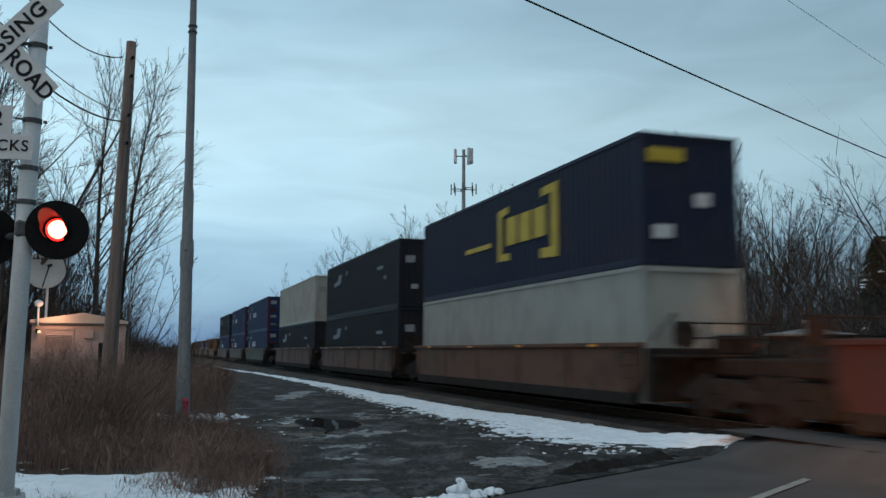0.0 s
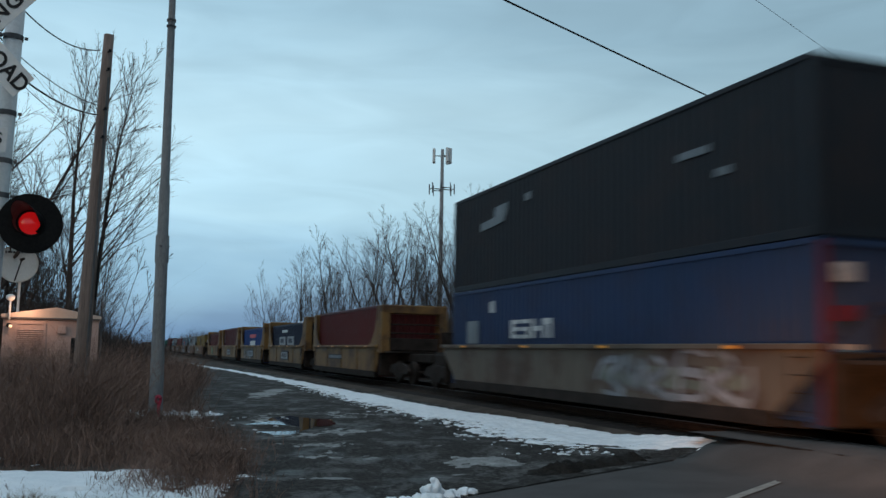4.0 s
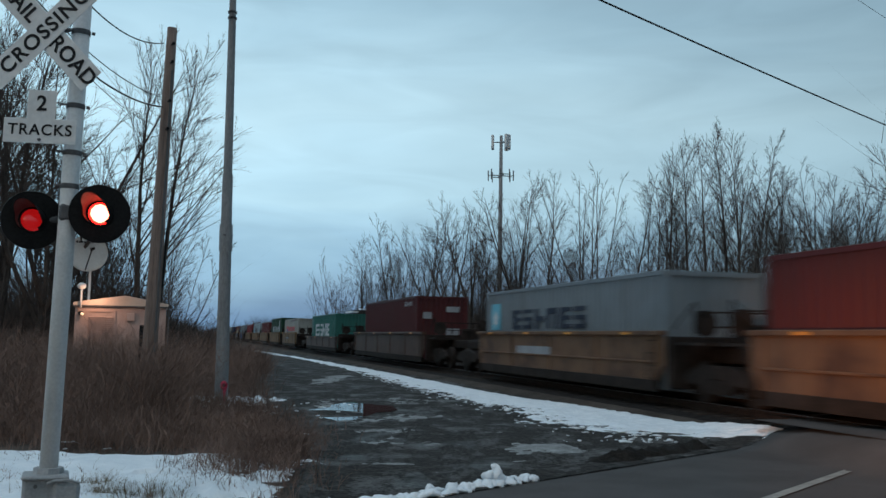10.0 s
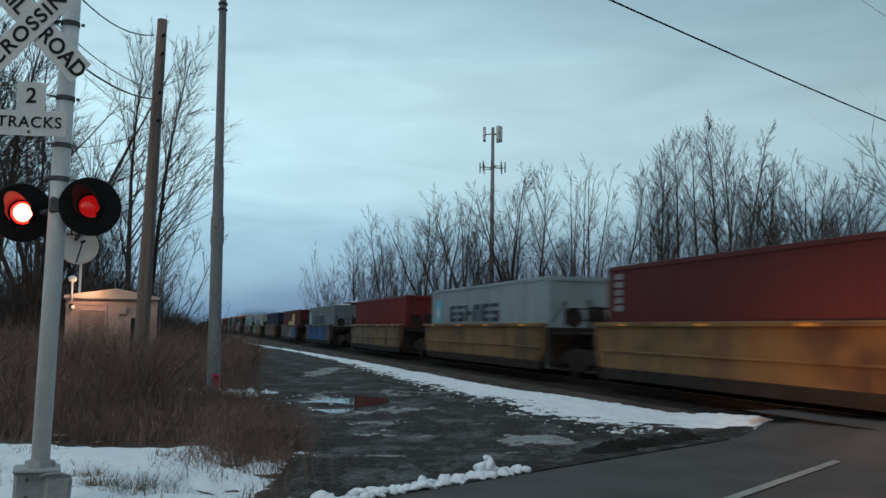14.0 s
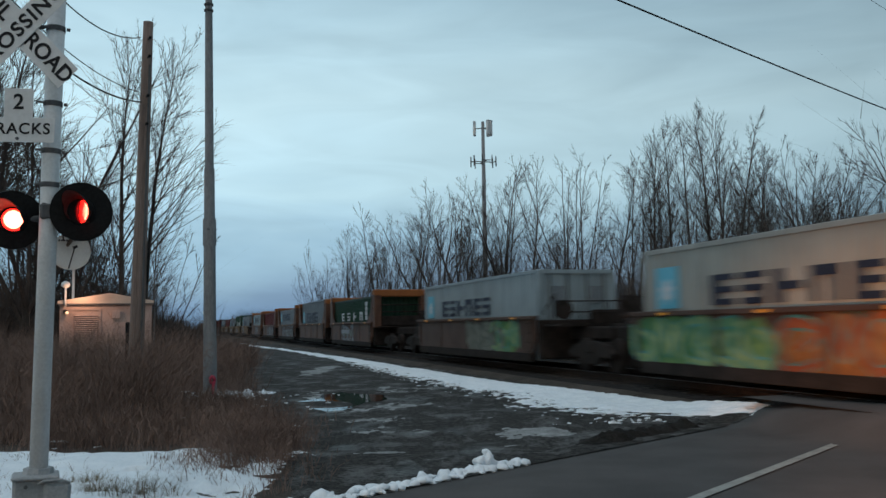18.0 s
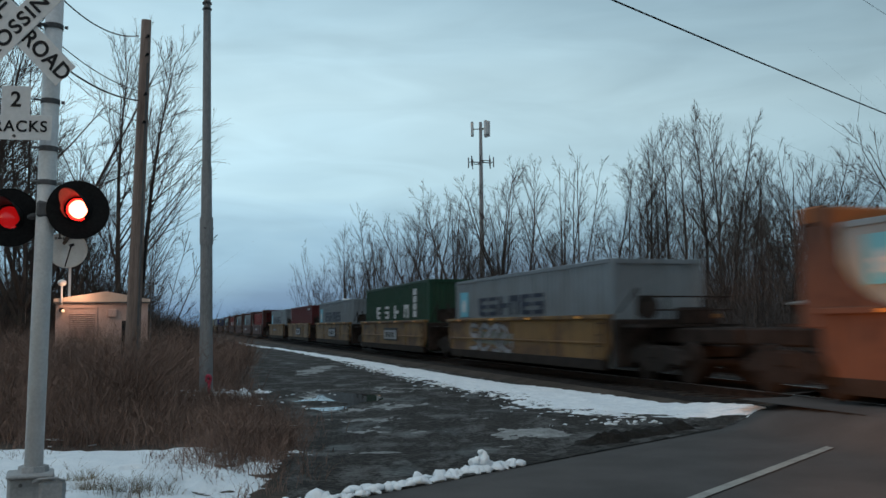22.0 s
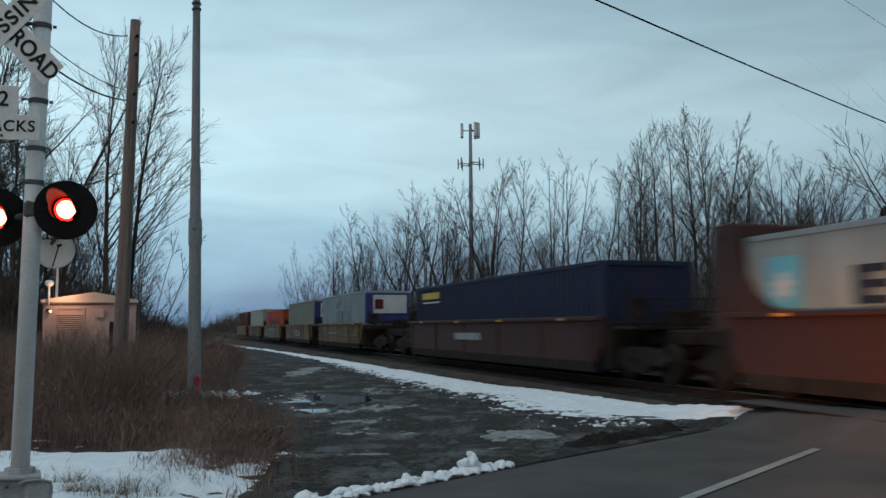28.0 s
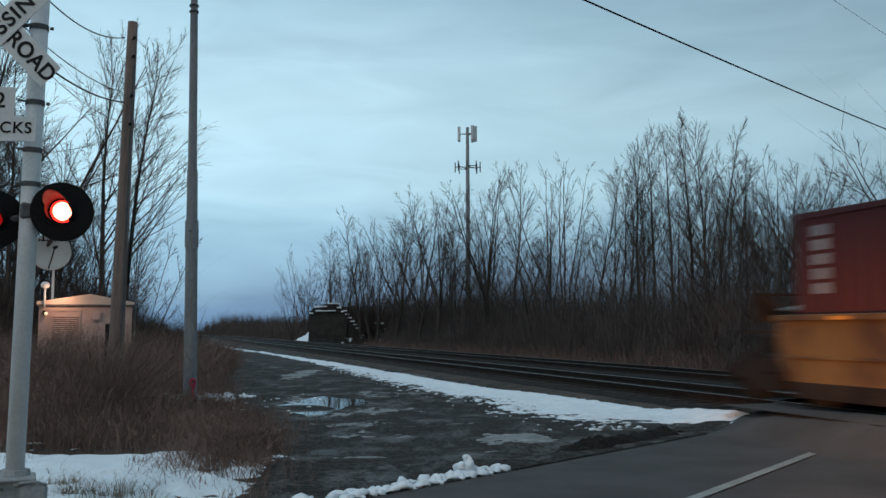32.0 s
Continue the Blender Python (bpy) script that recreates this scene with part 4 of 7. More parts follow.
def build_far_hut():
    """A small hip-roofed signal hut beyond the far track."""
    root = empty("signal_hut", Matrix.Translation((11.7, 27.7, -0.1)) @ pose(0, 0, 0, 0, 0, -22), "small dark signal hut with a pale hipped roof and vent", "hut")
    W, H = 2.3, 2.22
    wall = mottled("brown_hut_steel", (0.045, 0.032, 0.028), (0.085, 0.062, 0.054), 2, 24, 0.7, 0.2)
    for name, pos, size in (("front_wall", (0, -W / 2, H / 2), (W, 0.08, H)), ("back_wall", (0, W / 2, H / 2), (W, 0.08, H)), ("side_wall", (-W / 2 + 0.04, 0, H / 2), (0.08, W - 0.09, H)), ("side_wall", (W / 2 - 0.04, 0, H / 2), (0.08, W - 0.09, H))):
        bm = bmesh.new()
        box(bm, pos, size)
        part(name, bm, wall, root)
    e = W / 2 + 0.14
    bm = bmesh.new()
    low = [bm.verts.new((x, y, H)) for x, y in ((-e, -e), (e, -e), (e, e), (-e, e))]
    lip = [bm.verts.new((v.co.x, v.co.y, H + 0.05)) for v in low]
    top = [bm.verts.new((x, y, H + 0.24)) for x, y in ((-0.16, -0.16), (0.16, -0.16), (0.16, 0.16), (-0.16, 0.16))]
    bm.faces.new(low[::-1])
    bm.faces.new(top)
    for a, b in ((low, lip), (lip, top)):
        for k in range(4):
            bm.faces.new((a[k], a[(k + 1) % 4], b[(k + 1) % 4], b[k]))
    roof = part("roof", bm, mottled("pale_hut_roof", (0.15, 0.145, 0.14), (0.24, 0.23, 0.22), 2, 24, 0.6, 0.1), root, "pale hipped metal roof")
    bm = bmesh.new()
    tube(bm, (0, 0, H + 0.2), (0, 0, H + 0.42), 0.14, 0.14, 16)
    tube(bm, (0, 0, H + 0.42), (0, 0, H + 0.50), 0.24, 0.20, 16)
    part("roof_vent", bm, M_POLESTEEL, roof, "round roof vent with a cap")
    bm = bmesh.new()
    box(bm, (-0.35, -W / 2 - 0.055, 1.02), (0.82, 0.03, 1.98), bevel=0.008)
    door = part("door", bm, wall, root, "plain steel door")
    bm = bmesh.new()
    tube(bm, (-0.03, -W / 2 - 0.12, 1.0), (-0.03, -W / 2 - 0.07, 1.0), 0.02, 0.02, 8)
    part("door_handle", bm, M_DARKSTEEL, door)


build_far_hut()


def build_dish():
    p = Vector((-12.0, 28.6, 4.08))
    root = empty("satellite_dish", Matrix.Translation((p.x, p.y, 0)), "white round dish antenna on a mast", "dish antenna")
    bm = bmesh.new()
    tube(bm, (0.0, 0.25, 0), (0.0, 0.25, 3.9), 0.04, 0.04, 10)
    part("mast", bm, M_GALV, root)
    face = pose(0, 0, p.z, 0, 0, 22) @ pose(0, 0, 0, -8)
    bm = bmesh.new()
    rings = []
    for i in range(9):
        r = 0.60 * i / 8
        y = -0.16 * (i / 8) ** 2
        rings.append([bm.verts.new(face @ Vector((r * math.cos(a), y + 0.16, r * math.sin(a)))) for a in [k * math.tau / 40 for k in range(40)]] if i else [bm.verts.new(face @ Vector((0, 0.16, 0)))])
    for k in range(40):
        bm.faces.new((rings[0][0], rings[1][k], rings[1][(k + 1) % 40]))
        for i in range(1, 8):
            bm.faces.new((rings[i][k], rings[i + 1][k], rings[i + 1][(k + 1) % 40], rings[i][(k + 1) % 40]))
    bmesh.ops.solidify(bm, geom=bm.faces[:], thickness=0.02)
    dish = part("reflector", bm, mottled("white_dish", (0.55, 0.58, 0.58), (0.66, 0.69, 0.69), 1.5, 20, 0.5, 0.0), root, "white dished reflector", True)
    bm = bmesh.new()
    tube(bm, face @ Vector((-0.05, -0.02, -0.55)), face @ Vector((0.12, -0.5, 0.02)), 0.02, 0.02, 6)
    tube(bm, face @ Vector((0.07, -0.5, 0.0)), face @ Vector((0.2, -0.5, 0.06)), 0.05, 0.04, 8)
    part("feed_arm", bm, M_BLACK, root, "black feed arm and horn")
    bm = bmesh.new()
    for i in range(7):
        box(bm, (-0.34 + 0.075 * i, 0.012, 0.36), (0.05, 0.01, 0.075 if i in (0, 3, 5) else 0.055), face)
    part("logo_bar", bm, M_INK, dish, "black lettering too small to read")


build_dish()


def build_tower():
    p = Vector((5.75, 145.9, 0))
    root = empty("cell_tower", Matrix.Translation(p), "slender grey cell tower with antenna racks", "cell tower")
    bm = bmesh.new()
    tube(bm, (0, 0, 0), (0, 0, 34.5), 0.48, 0.25, 16)
    part("mast", bm, M_POLESTEEL, root, "", True)
    for z, arm, tall, n in ((33.4, 1.25, 2.3, 3), (27.9, 1.75, 1.7, 4)):
        for i in range(n):
            a = (3.05, 0.65, -0.75)[i] if n == 3 else math.tau * i / n + 0.3
            d = Vector((math.cos(a), math.sin(a), 0))
            bm = bmesh.new()
            tube(bm, (0, 0, z), d * arm + Vector((0, 0, z)), 0.09, 0.08, 6)
            side = Vector((-d.y, d.x, 0))
            tube(bm, d * arm - side * (0.4 if n == 3 else 0.9) + Vector((0, 0, z)), d * arm + side * (0.4 if n == 3 else 0.9) + Vector((0, 0, z)), 0.07, 0.07, 6)
            rack = part("antenna_arm", bm, M_DARKSTEEL, root)
            for o in ((-0.8, 0.8) if n == 4 else (-0.32, 0.32)):
                q = d * (arm + 0.12) + side * o
                bm = bmesh.new()
                box(bm, (0, 0, 0), (0.5 if n == 3 else 0.12, 0.42 if n == 3 else 0.18, tall), Matrix.Translation((q.x, q.y, z)) @ Matrix.Rotation(a + math.pi / 2, 4, "Z"), 0.03)
                part("antenna_panel", bm, M_GALV if n == 3 else M_DARKSTEEL, rack, "grey antenna panel")


build_tower()


def build_wires():
    def wire(a, b, sag, r, n=28):
        bm = bmesh.new()
        a, b = Vector(a), Vector(b)
        pts = [a.lerp(b, i / n) - Vector((0, 0, sag * 4 * (i / n) * (1 - i / n))) for i in range(n + 1)]
        pipe(bm, pts, r)
        ob = mesh_ob("overhead_wire", bm, M_BLACK, None, "", True)
        return tagged(ob, "black overhead cable sagging between poles", "cable", "overhead wires")
    # the road's cable, over the camera's right
    wire(CABLE[0], CABLE[1], 0.45, 0.019, 60)
    wire(CABLE2[0], CABLE2[1], 0.0, 0.004, 30)
    w = WOOD_TOP
    wire(w + Vector((-0.15, -0.05, -0.35)), (-5.8, 9.5, 7.6), 0.80, 0.012)
    wire(w + Vector((-0.1, -0.05, -1.55)), (-5.9, 9.5, 6.6), 0.45, 0.009)
    wire(w + Vector((-0.1, -0.05, -1.75)), (-5.8, 9.5, 6.2), 0.5, 0.016)
    wire(w + Vector((-0.1, -0.05, -2.2)), (-5.9, 9.5, 6.7), 0.55, 0.006)


CABLE = ((-12.65, 1.81, 8.4), (31.06, 44.74, 8.4))      # both along the road
CABLE2 = ((1.13, 10.38, 8.0), (16.43, 25.83, 8.0))
build_wires()


def build_wall_ruin():
    """Old stone abutment, weathered round, with a stepped wing wall, beyond the far track."""
    m = Matrix.Translation(at(104, 16.75, -0.2)) @ pose(0, 0, 0, 0, 0, 2)
    root = empty("stone_abutment", m, "old dark stone abutment with snow on its steps", "stone wall")
    rng = random.Random(11)
    H, courses = 4.75, 12
    h = H / courses
    bm = bmesh.new()
    prism(bm, [(0.05, 0), (0.05, 3.9), (0.6, 4.3), (3.3, 4.4), (6.7, 0.2), (6.7, 0)], "y", 0.12, 3.4)
    part("core", bm, M_STONE, root)

    def cap(x, y, z, w):
        bm = bmesh.new()
        box(bm, (0, 0, 0), (w, 0.5, rng.uniform(0.09, 0.16)), Matrix.Translation((x, y, z)) @ pose(0, 0, 0, 0, rng.uniform(-5, 5), rng.uniform(-6, 6)), 0.03)
        part("snow_cap", bm, M_SNOW, root, "snow lying on a ledge")
    for k in range(courses):
        z = k * h
        x = 0.02 * k + (0.0 if k < 9 else 0.42 * (k - 8))
        end = 3.5 + (courses - 1 - k) * 0.30
        while x < end - 0.2:
            w = min(rng.uniform(0.6, 1.3), end - x)
            bm = bmesh.new()
            box(bm, (0, 0, 0), (w - 0.012, 0.5, h - 0.012), Matrix.Translation((x + w / 2, -0.10 + rng.uniform(-0.03, 0.03), z + h / 2)) @ pose(0, 0, 0, 0, 0, rng.uniform(-1, 1)), 0.02)
            part("stone", bm, M_STONE, root)
            x += w
        if k in (2, 4, 5, 6, 7, 8, 9):
            cap(end + 0.05, -0.2, z + h + 0.04, rng.uniform(0.3, 0.6))
    for x, z, w in ((0.35, 3.72, 0.5), (1.2, 4.0, 0.7), (2.3, 3.98, 1.6), (1.6, 4.5, 1.1), (2.9, 4.82, 1.3), (1.0, 4.45, 0.6), (3.5, 4.35, 0.5), (3.9, 3.9, 0.4)):
        cap(x, -0.36, z, w)
    # the bank that the wing wall holds, sloping away behind it
    def bank(u, v):
        q = Vector((u * 0.5, v * 0.5, 3))
        rise = smooth(-0.5, 2.5, v) * (1 - smooth(7, 20, u)) * smooth(-1.5, 1.0, u)
        p = m @ Vector((u + 2.0, v + 1.2, 0))
        return (p.x, p.y, -0.3 + (4.3 + 0.8 * noise.noise(q)) * rise)
    tagged(sheet("earth_bank_behind_wall", steps((-1.6, 20, 0.6)), steps((-0.6, 12, 0.6)), bank, M_SOIL), "dark overgrown bank behind the stone wall", "bank", kind="structure")
    for i in range(26):
        p = m @ Vector((rng.uniform(3.8, 11), rng.uniform(-0.9, 0.6), 0))
        bm = bmesh.new()
        z = rng.uniform(0.1, 2.6) if rng.random() < 0.5 else rng.uniform(0.05, 0.8)
        bmesh.ops.create_icosphere(bm, subdivisions=1, radius=0.16, matrix=Matrix.Translation(m.inverted() @ Vector((p.x, p.y, z))) @ Matrix.Diagonal((rng.uniform(0.5, 1.6), 1, rng.uniform(0.3, 0.9), 1)))
        part("snow_cap", bm, M_SNOW, root, "snow caught in the brush on the bank")


build_wall_ruin()
# ================= trees and scrub =================
def tree_mesh(name, seed, height, form, dense=1.0):
    """A bare tree: stems that run to the top, limbs, branches and fine twigs, each level thinner and more crooked."""
    bole, stems, spread, limbs, lean_out, reach, girth = form
    rng = random.Random(seed)
    trunk, crown = ([], []), ([], [])

    def bent(d, ang):
        side = d.orthogonal().normalized()
        side.rotate(Matrix.Rotation(rng.uniform(0, math.tau), 3, d))
        return (d * math.cos(ang) + side * math.sin(ang)).normalized()

    def limb(out, p, d, length, r0, r1, n, k, wob, rise):
        """A crooked tapering run of n pieces, one unbroken skin."""
        verts, faces = out
        pts, dd = [p], d.copy()
        for i in range(n):
            dd = (dd + Vector((rng.gauss(0, wob), rng.gauss(0, wob), rise + rng.gauss(0, wob * 0.5)))).normalized()
            pts.append(pts[-1] + dd * length / n)
        i0 = len(verts)
        a = d.orthogonal().normalized()
        b = d.cross(a)
        for i, c in enumerate(pts):
            r = r0 + (r1 - r0) * (i / n) ** 0.85
            verts.extend(c + (a * math.cos(math.tau * w / k) + b * math.sin(math.tau * w / k)) * r for w in range(k))
        for i in range(n):
            for w in range(k):
                faces.append((i0 + i * k + w, i0 + i * k + (w + 1) % k, i0 + (i + 1) * k + (w + 1) % k, i0 + (i + 1) * k + w))
        return pts

    def spike(p, d, length, r=0.0075):
        verts, faces = crown
        a = d.orthogonal().normalized() * r
        b = d.cross(a)
        i0 = len(verts)
        verts.extend((p + a, p - a * 0.5 + b * 0.87, p - a * 0.5 - b * 0.87, p + d * length))
        faces.extend(((i0, i0 + 1, i0 + 3), (i0 + 1, i0 + 2, i0 + 3), (i0 + 2, i0, i0 + 3)))

    def spot(pts, f):
        i = min(len(pts) - 2, int(f * (len(pts) - 1)))
        return pts[i].lerp(pts[i + 1], f * (len(pts) - 1) - i), (pts[i + 1] - pts[i]).normalized()

    def branch(p, d, length, r):
        pts = limb(crown, p, d, length, r, 0.009, 4, 3, 0.055, 0.055)
        m = max(3, round((2.0 + length * 1.6) * dense))
        for c in range(m):
            f = 0.18 + 0.80 * (c + rng.random()) / m
            q, ax = spot(pts, f)
            ln = length * rng.uniform(0.30, 0.52) * (1.2 - 0.62 * f)
            sub = limb(crown, q, bent(ax, rng.uniform(0.35, 0.75)), ln, max(0.009, r * (1 - f) * 0.6), 0.005, 2, 3, 0.05, 0.03)
            for t in range(rng.randint(3, 4)):
                f2 = rng.uniform(0.05, 0.95)
                q2, ax2 = spot(sub, f2)
                spike(q2, bent(ax2, rng.uniform(0.28, 0.65)), ln * rng.uniform(0.45, 0.85) * (1.15 - 0.5 * f2))
        for t in range(4):
            q2, ax2 = spot(pts, rng.uniform(0.55, 0.99))
            spike(q2, bent(ax2, rng.uniform(0.15, 0.5)), length * rng.uniform(0.15, 0.30))

    def leader(out, p, d, length, r, lo, count):
        pts = limb(out, p, d, length, r, 0.012, 10, 6 if out is trunk else 5, 0.042, 0.03)
        for c in range(count):
            f = lo + (1 - lo) * ((c + rng.random()) / count) ** 0.9
            q, ax = spot(pts, min(f, 0.985))
            ln = height * reach * rng.uniform(0.7, 1.1) * (1.12 - 0.70 * f * f)
            branch(q, bent(ax, rng.uniform(*lean_out) * (1.1 - 0.35 * f)), ln, max(0.014, r * (1 - f) * rng.uniform(0.35, 0.55)))

    base = Vector((0, 0, -0.2))
    lean = Vector((rng.uniform(-0.05, 0.05), rng.uniform(-0.05, 0.05), 1)).normalized()
    r = height * girth * 1.2
    if stems == 1:
        leader(trunk, base, lean, height, r, bole, limbs)
    else:
        pts = limb(trunk, base, lean, height * bole, r, r * 0.8, 4, 7, 0.03, 0.0)
        turn = rng.uniform(0, 6.28)
        for c in range(stems):
            a = turn + c * math.tau / stems + rng.uniform(-0.4, 0.4)
            ang = rng.uniform(*spread) * (1 if c else 0.25)
            d = Vector((math.cos(a) * math.sin(ang), math.sin(a) * math.sin(ang), math.cos(ang)))
            q, _ = spot(pts, rng.uniform(0.7, 0.99))
            leader(crown, q, d, height * (1 - bole) * rng.uniform(0.8, 1.0), r * rng.uniform(0.42, 0.62), 0.20, limbs)
    out = []
    for word, (v, f) in (("trunk", trunk), ("crown", crown)):
        me = bpy.data.meshes.new(word)
        me.from_pydata([tuple(p) for p in v], [], f)
        me.materials.append(M_BARK)
        out.append(me)
    return out, sorted(p.z for p in crown[0])[-12]


# share of bare trunk, stems, their spread, limbs to a stem, limbs' angles, reach, girth
FORMS = [(0.36, 1, (0, 0), 24, (0.45, 0.85), 0.23, 0.0085), (0.30, 1, (0, 0), 30, (0.50, 0.95), 0.31, 0.0100), (0.16, 2, (0.16, 0.32), 15, (0.40, 0.85), 0.24, 0.0100),
         (0.06, 4, (0.12, 0.28), 9, (0.35, 0.75), 0.20, 0.0110), (0.32, 4, (0.30, 0.62), 8, (0.45, 0.95), 0.25, 0.0115), (0.22, 5, (0.30, 0.70), 8, (0.45, 0.95), 0.25, 0.0115),
         (0.04, 8, (0.18, 0.70), 6, (0.30, 0.70), 0.22, 0.0080), (0.40, 1, (0, 0), 28, (0.45, 0.90), 0.28, 0.0100)]
TREES = [tree_mesh("bare_tree", 20 + i, 14, form) for i, form in enumerate(FORMS)]
SAPLINGS = [tree_mesh("bare_sapling", 60 + i, 7, form, 0.8) for i, form in enumerate(((0.05, 3, (0.15, 0.4), 5, (0.35, 0.7), 0.16, 0.005), (0.15, 1, (0, 0), 12, (0.4, 0.8), 0.22, 0.005), (0.04, 4, (0.2, 0.6), 4, (0.4, 0.8), 0.17, 0.0055)))]


def plant(kind, x, y, height, turn, name="bare_tree", label="leafless deciduous tree with dark bark", group="bare trees", tilt=0.0):
    meshes, top = kind
    k = height / top
    root = new(name)
    root.empty_display_size = 0.2
    root.matrix_basis = Matrix.Translation((x, y, ground_z(x, y) - 0.05)) @ Matrix.Rotation(radians(tilt), 4, "Y") @ Matrix.Rotation(turn, 4, "Z") @ Matrix.Diagonal((k, k, k, 1))
    for me in meshes:
        ob = new(me.name.split(".")[0], me)
        ob.parent = root
    return tagged(root, label, "tree", group)


def polar(az, dist):
    return dist * math.sin(radians(az)), dist * math.cos(radians(az))


# top of the wood beyond the tracks: azimuth, rise over distance
SKYLINE = [(-9.6, 0.035), (-9.1, 0.045), (-7.3, 0.09), (-5.9, 0.118), (-4.5, 0.140), (-3.0, 0.158), (-1.6, 0.155), (-0.2, 0.168), (1.2, 0.175), (3.4, 0.178), (4.9, 0.182), (6.2, 0.155), (8.3, 0.182), (9.8, 0.176), (11.2, 0.195), (12.6, 0.212),
           (14.0, 0.228), (15.4, 0.234), (16.7, 0.234), (17.7, 0.203), (18.7, 0.194), (20.0, 0.192), (21.3, 0.20), (22.5, 0.194), (23.7, 0.169), (24.7, 0.144), (26, 0.138), (32, 0.15)]


def skyline(az):
    for (a, p), (b, q) in zip(SKYLINE, SKYLINE[1:]):
        if az <= b:
            return p + (q - p) * max(0, az - a) / (b - a)
    return SKYLINE[-1][1]


# trees that stand out against the sky: azimuth, rise over distance, form
EDGE_TREES = [(-8.7, 0.07, 6), (-7.7, 0.098, 6), (-6.3, 0.117, 1), (-5.5, 0.115, 0), (-4.5, 0.138, 0), (-3.5, 0.118, 4), (-2.4, 0.162, 4), (-1.0, 0.156, 4), (0.2, 0.173, 4), (1.2, 0.146, 2), (2.9, 0.186, 4), (3.8, 0.178, 2),
              (5.0, 0.188, 0), (6.4, 0.13, 6), (7.5, 0.177, 3), (8.4, 0.187, 3), (10.2, 0.177, 0), (11.2, 0.184, 2), (12.1, 0.174, 0), (12.9, 0.211, 1), (13.7, 0.216, 7), (14.9, 0.221, 1), (15.9, 0.23, 7), (16.8, 0.231, 1),
              (17.5, 0.213, 0), (18.4, 0.183, 2), (19.3, 0.178, 7), (21.0, 0.19, 5), (22.2, 0.183, 5), (23.4, 0.169, 5), (24.6, 0.142, 5), (25.8, 0.135, 6)]


def build_woods():
    rng = random.Random(3)

    def depth(az):
        return 126 - 5.5 * (az + 9.3) if az < 0 else 75 - 1.3 * az if az < 12 else 60 - 0.5 * (az - 12)
    # the edge of the wood, which makes the skyline
    for az, rise, kind in EDGE_TREES:
        d = depth(az) + rng.uniform(-2, 4)
        x, y = polar(az, d)
        plant(TREES[kind], x, y, 1.6 + rise * d, rng.uniform(0, 6.28), tilt=rng.uniform(-2, 2) + (4 if az > 22 else 0))
    # lower ones between them
    for i in range(36):
        az = -9.0 + 40 * (i + rng.random()) / 36
        d = depth(az) + rng.uniform(2, 12)
        x, y = polar(az, d)
        plant(TREES[rng.choice((0, 1, 4, 7, 5, 2))], x, y, (1.6 + skyline(az) * d) * rng.uniform(0.58, 0.88), rng.uniform(0, 6.28), tilt=rng.uniform(-3, 3))
    # a closer stand towards the road
    for i in range(22):
        az = 16.5 + 15 * (i + rng.random()) / 22
        d = rng.uniform(44, 64)
        x, y = polar(az, d)
        plant(TREES[rng.choice((0, 1, 2, 5, 7))], x, y, (1.6 + skyline(az) * d) * rng.uniform(0.62, 0.95), rng.uniform(0, 6.28), tilt=rng.uniform(-3, 3))
    # depth behind it
    for i in range(18):
        az = rng.uniform(-9.5, 30)
        d = depth(az) + rng.uniform(14, 40)
        x, y = polar(az, d)
        plant(TREES[rng.randrange(8)], x, y, (1.6 + skyline(az) * d) * rng.uniform(0.5, 0.8), rng.uniform(0, 6.28), tilt=rng.uniform(-4, 4))
    # saplings along the edge of the wood
    for i in range(90):
        s = rng.uniform(14, 125)
        n = rng.uniform(23, 37)
        if 92 < s < 116 and n < 27:
            continue
        p = at(s, n)
        plant(SAPLINGS[rng.randrange(3)], p.x, p.y, rng.uniform(2.6, 6.5), rng.uniform(0, 6.28), "sapling", "thin leafless sapling at the wood's edge", "saplings", rng.uniform(-8, 8))
    # the wood on the near side, behind the hut
    for i in range(30):
        az = rng.uniform(-34, -20.0)
        d = rng.uniform(36, 62)
        x, y = polar(az, d)
        rise = 0.36 if az < -27 else 0.24 if az < -24 else 0.17 if az < -22 else 0.12
        plant(TREES[rng.randrange(8)], x, y, (1.6 + rise * d) * rng.uniform(0.8, 1.0), rng.uniform(0, 6.28), tilt=rng.uniform(-4, 4))
    for az, d, h, k, tilt in ((-19.75, 33.5, 12.8, 1, -0.6), (-18.9, 34, 12.8, 1, 5.0), (-25.4, 33, 12.5, 5, 5), (-27.4, 34, 13.5, 1, 6), (-29, 33, 13, 1, 4), (-23.6, 35, 9.5, 4, 3), (-18.0, 43, 7.2, 1, 0), (-20.9, 38, 7.4, 6, -4), (-22.3, 36, 8, 4, 0)):
        x, y = polar(az, d)
        plant(TREES[k], x, y, h, 0.7 * k, tilt=tilt)
    for i in range(46):
        az = rng.uniform(-33, -17.4)
        d = rng.uniform(33, 60)
        x, y = polar(az, d)
        plant(SAPLINGS[rng.randrange(3)], x, y, rng.uniform(3.5, 6.5) * (1 if az < -17.5 else 0.55), rng.uniform(0, 6.28), "sapling", "thin leafless sapling at the wood's edge", "saplings", rng.uniform(-8, 8))
    # a conifer behind the wood's end
    x, y = polar(26.8, 46)
    root = new("conifer")
    root.matrix_basis = Matrix.Translation((x, y, ground_z(x, y)))
    tagged(root, "dark evergreen with drooping branches and specks of snow", "tree")
    bm = bmesh.new()
    tube(bm, (0, 0, -0.2), (0, 0, 6.4), 0.16, 0.03, 8)
    part("trunk", bm, M_BARK, root)
    V, F, SV, SF = [], [], [], []
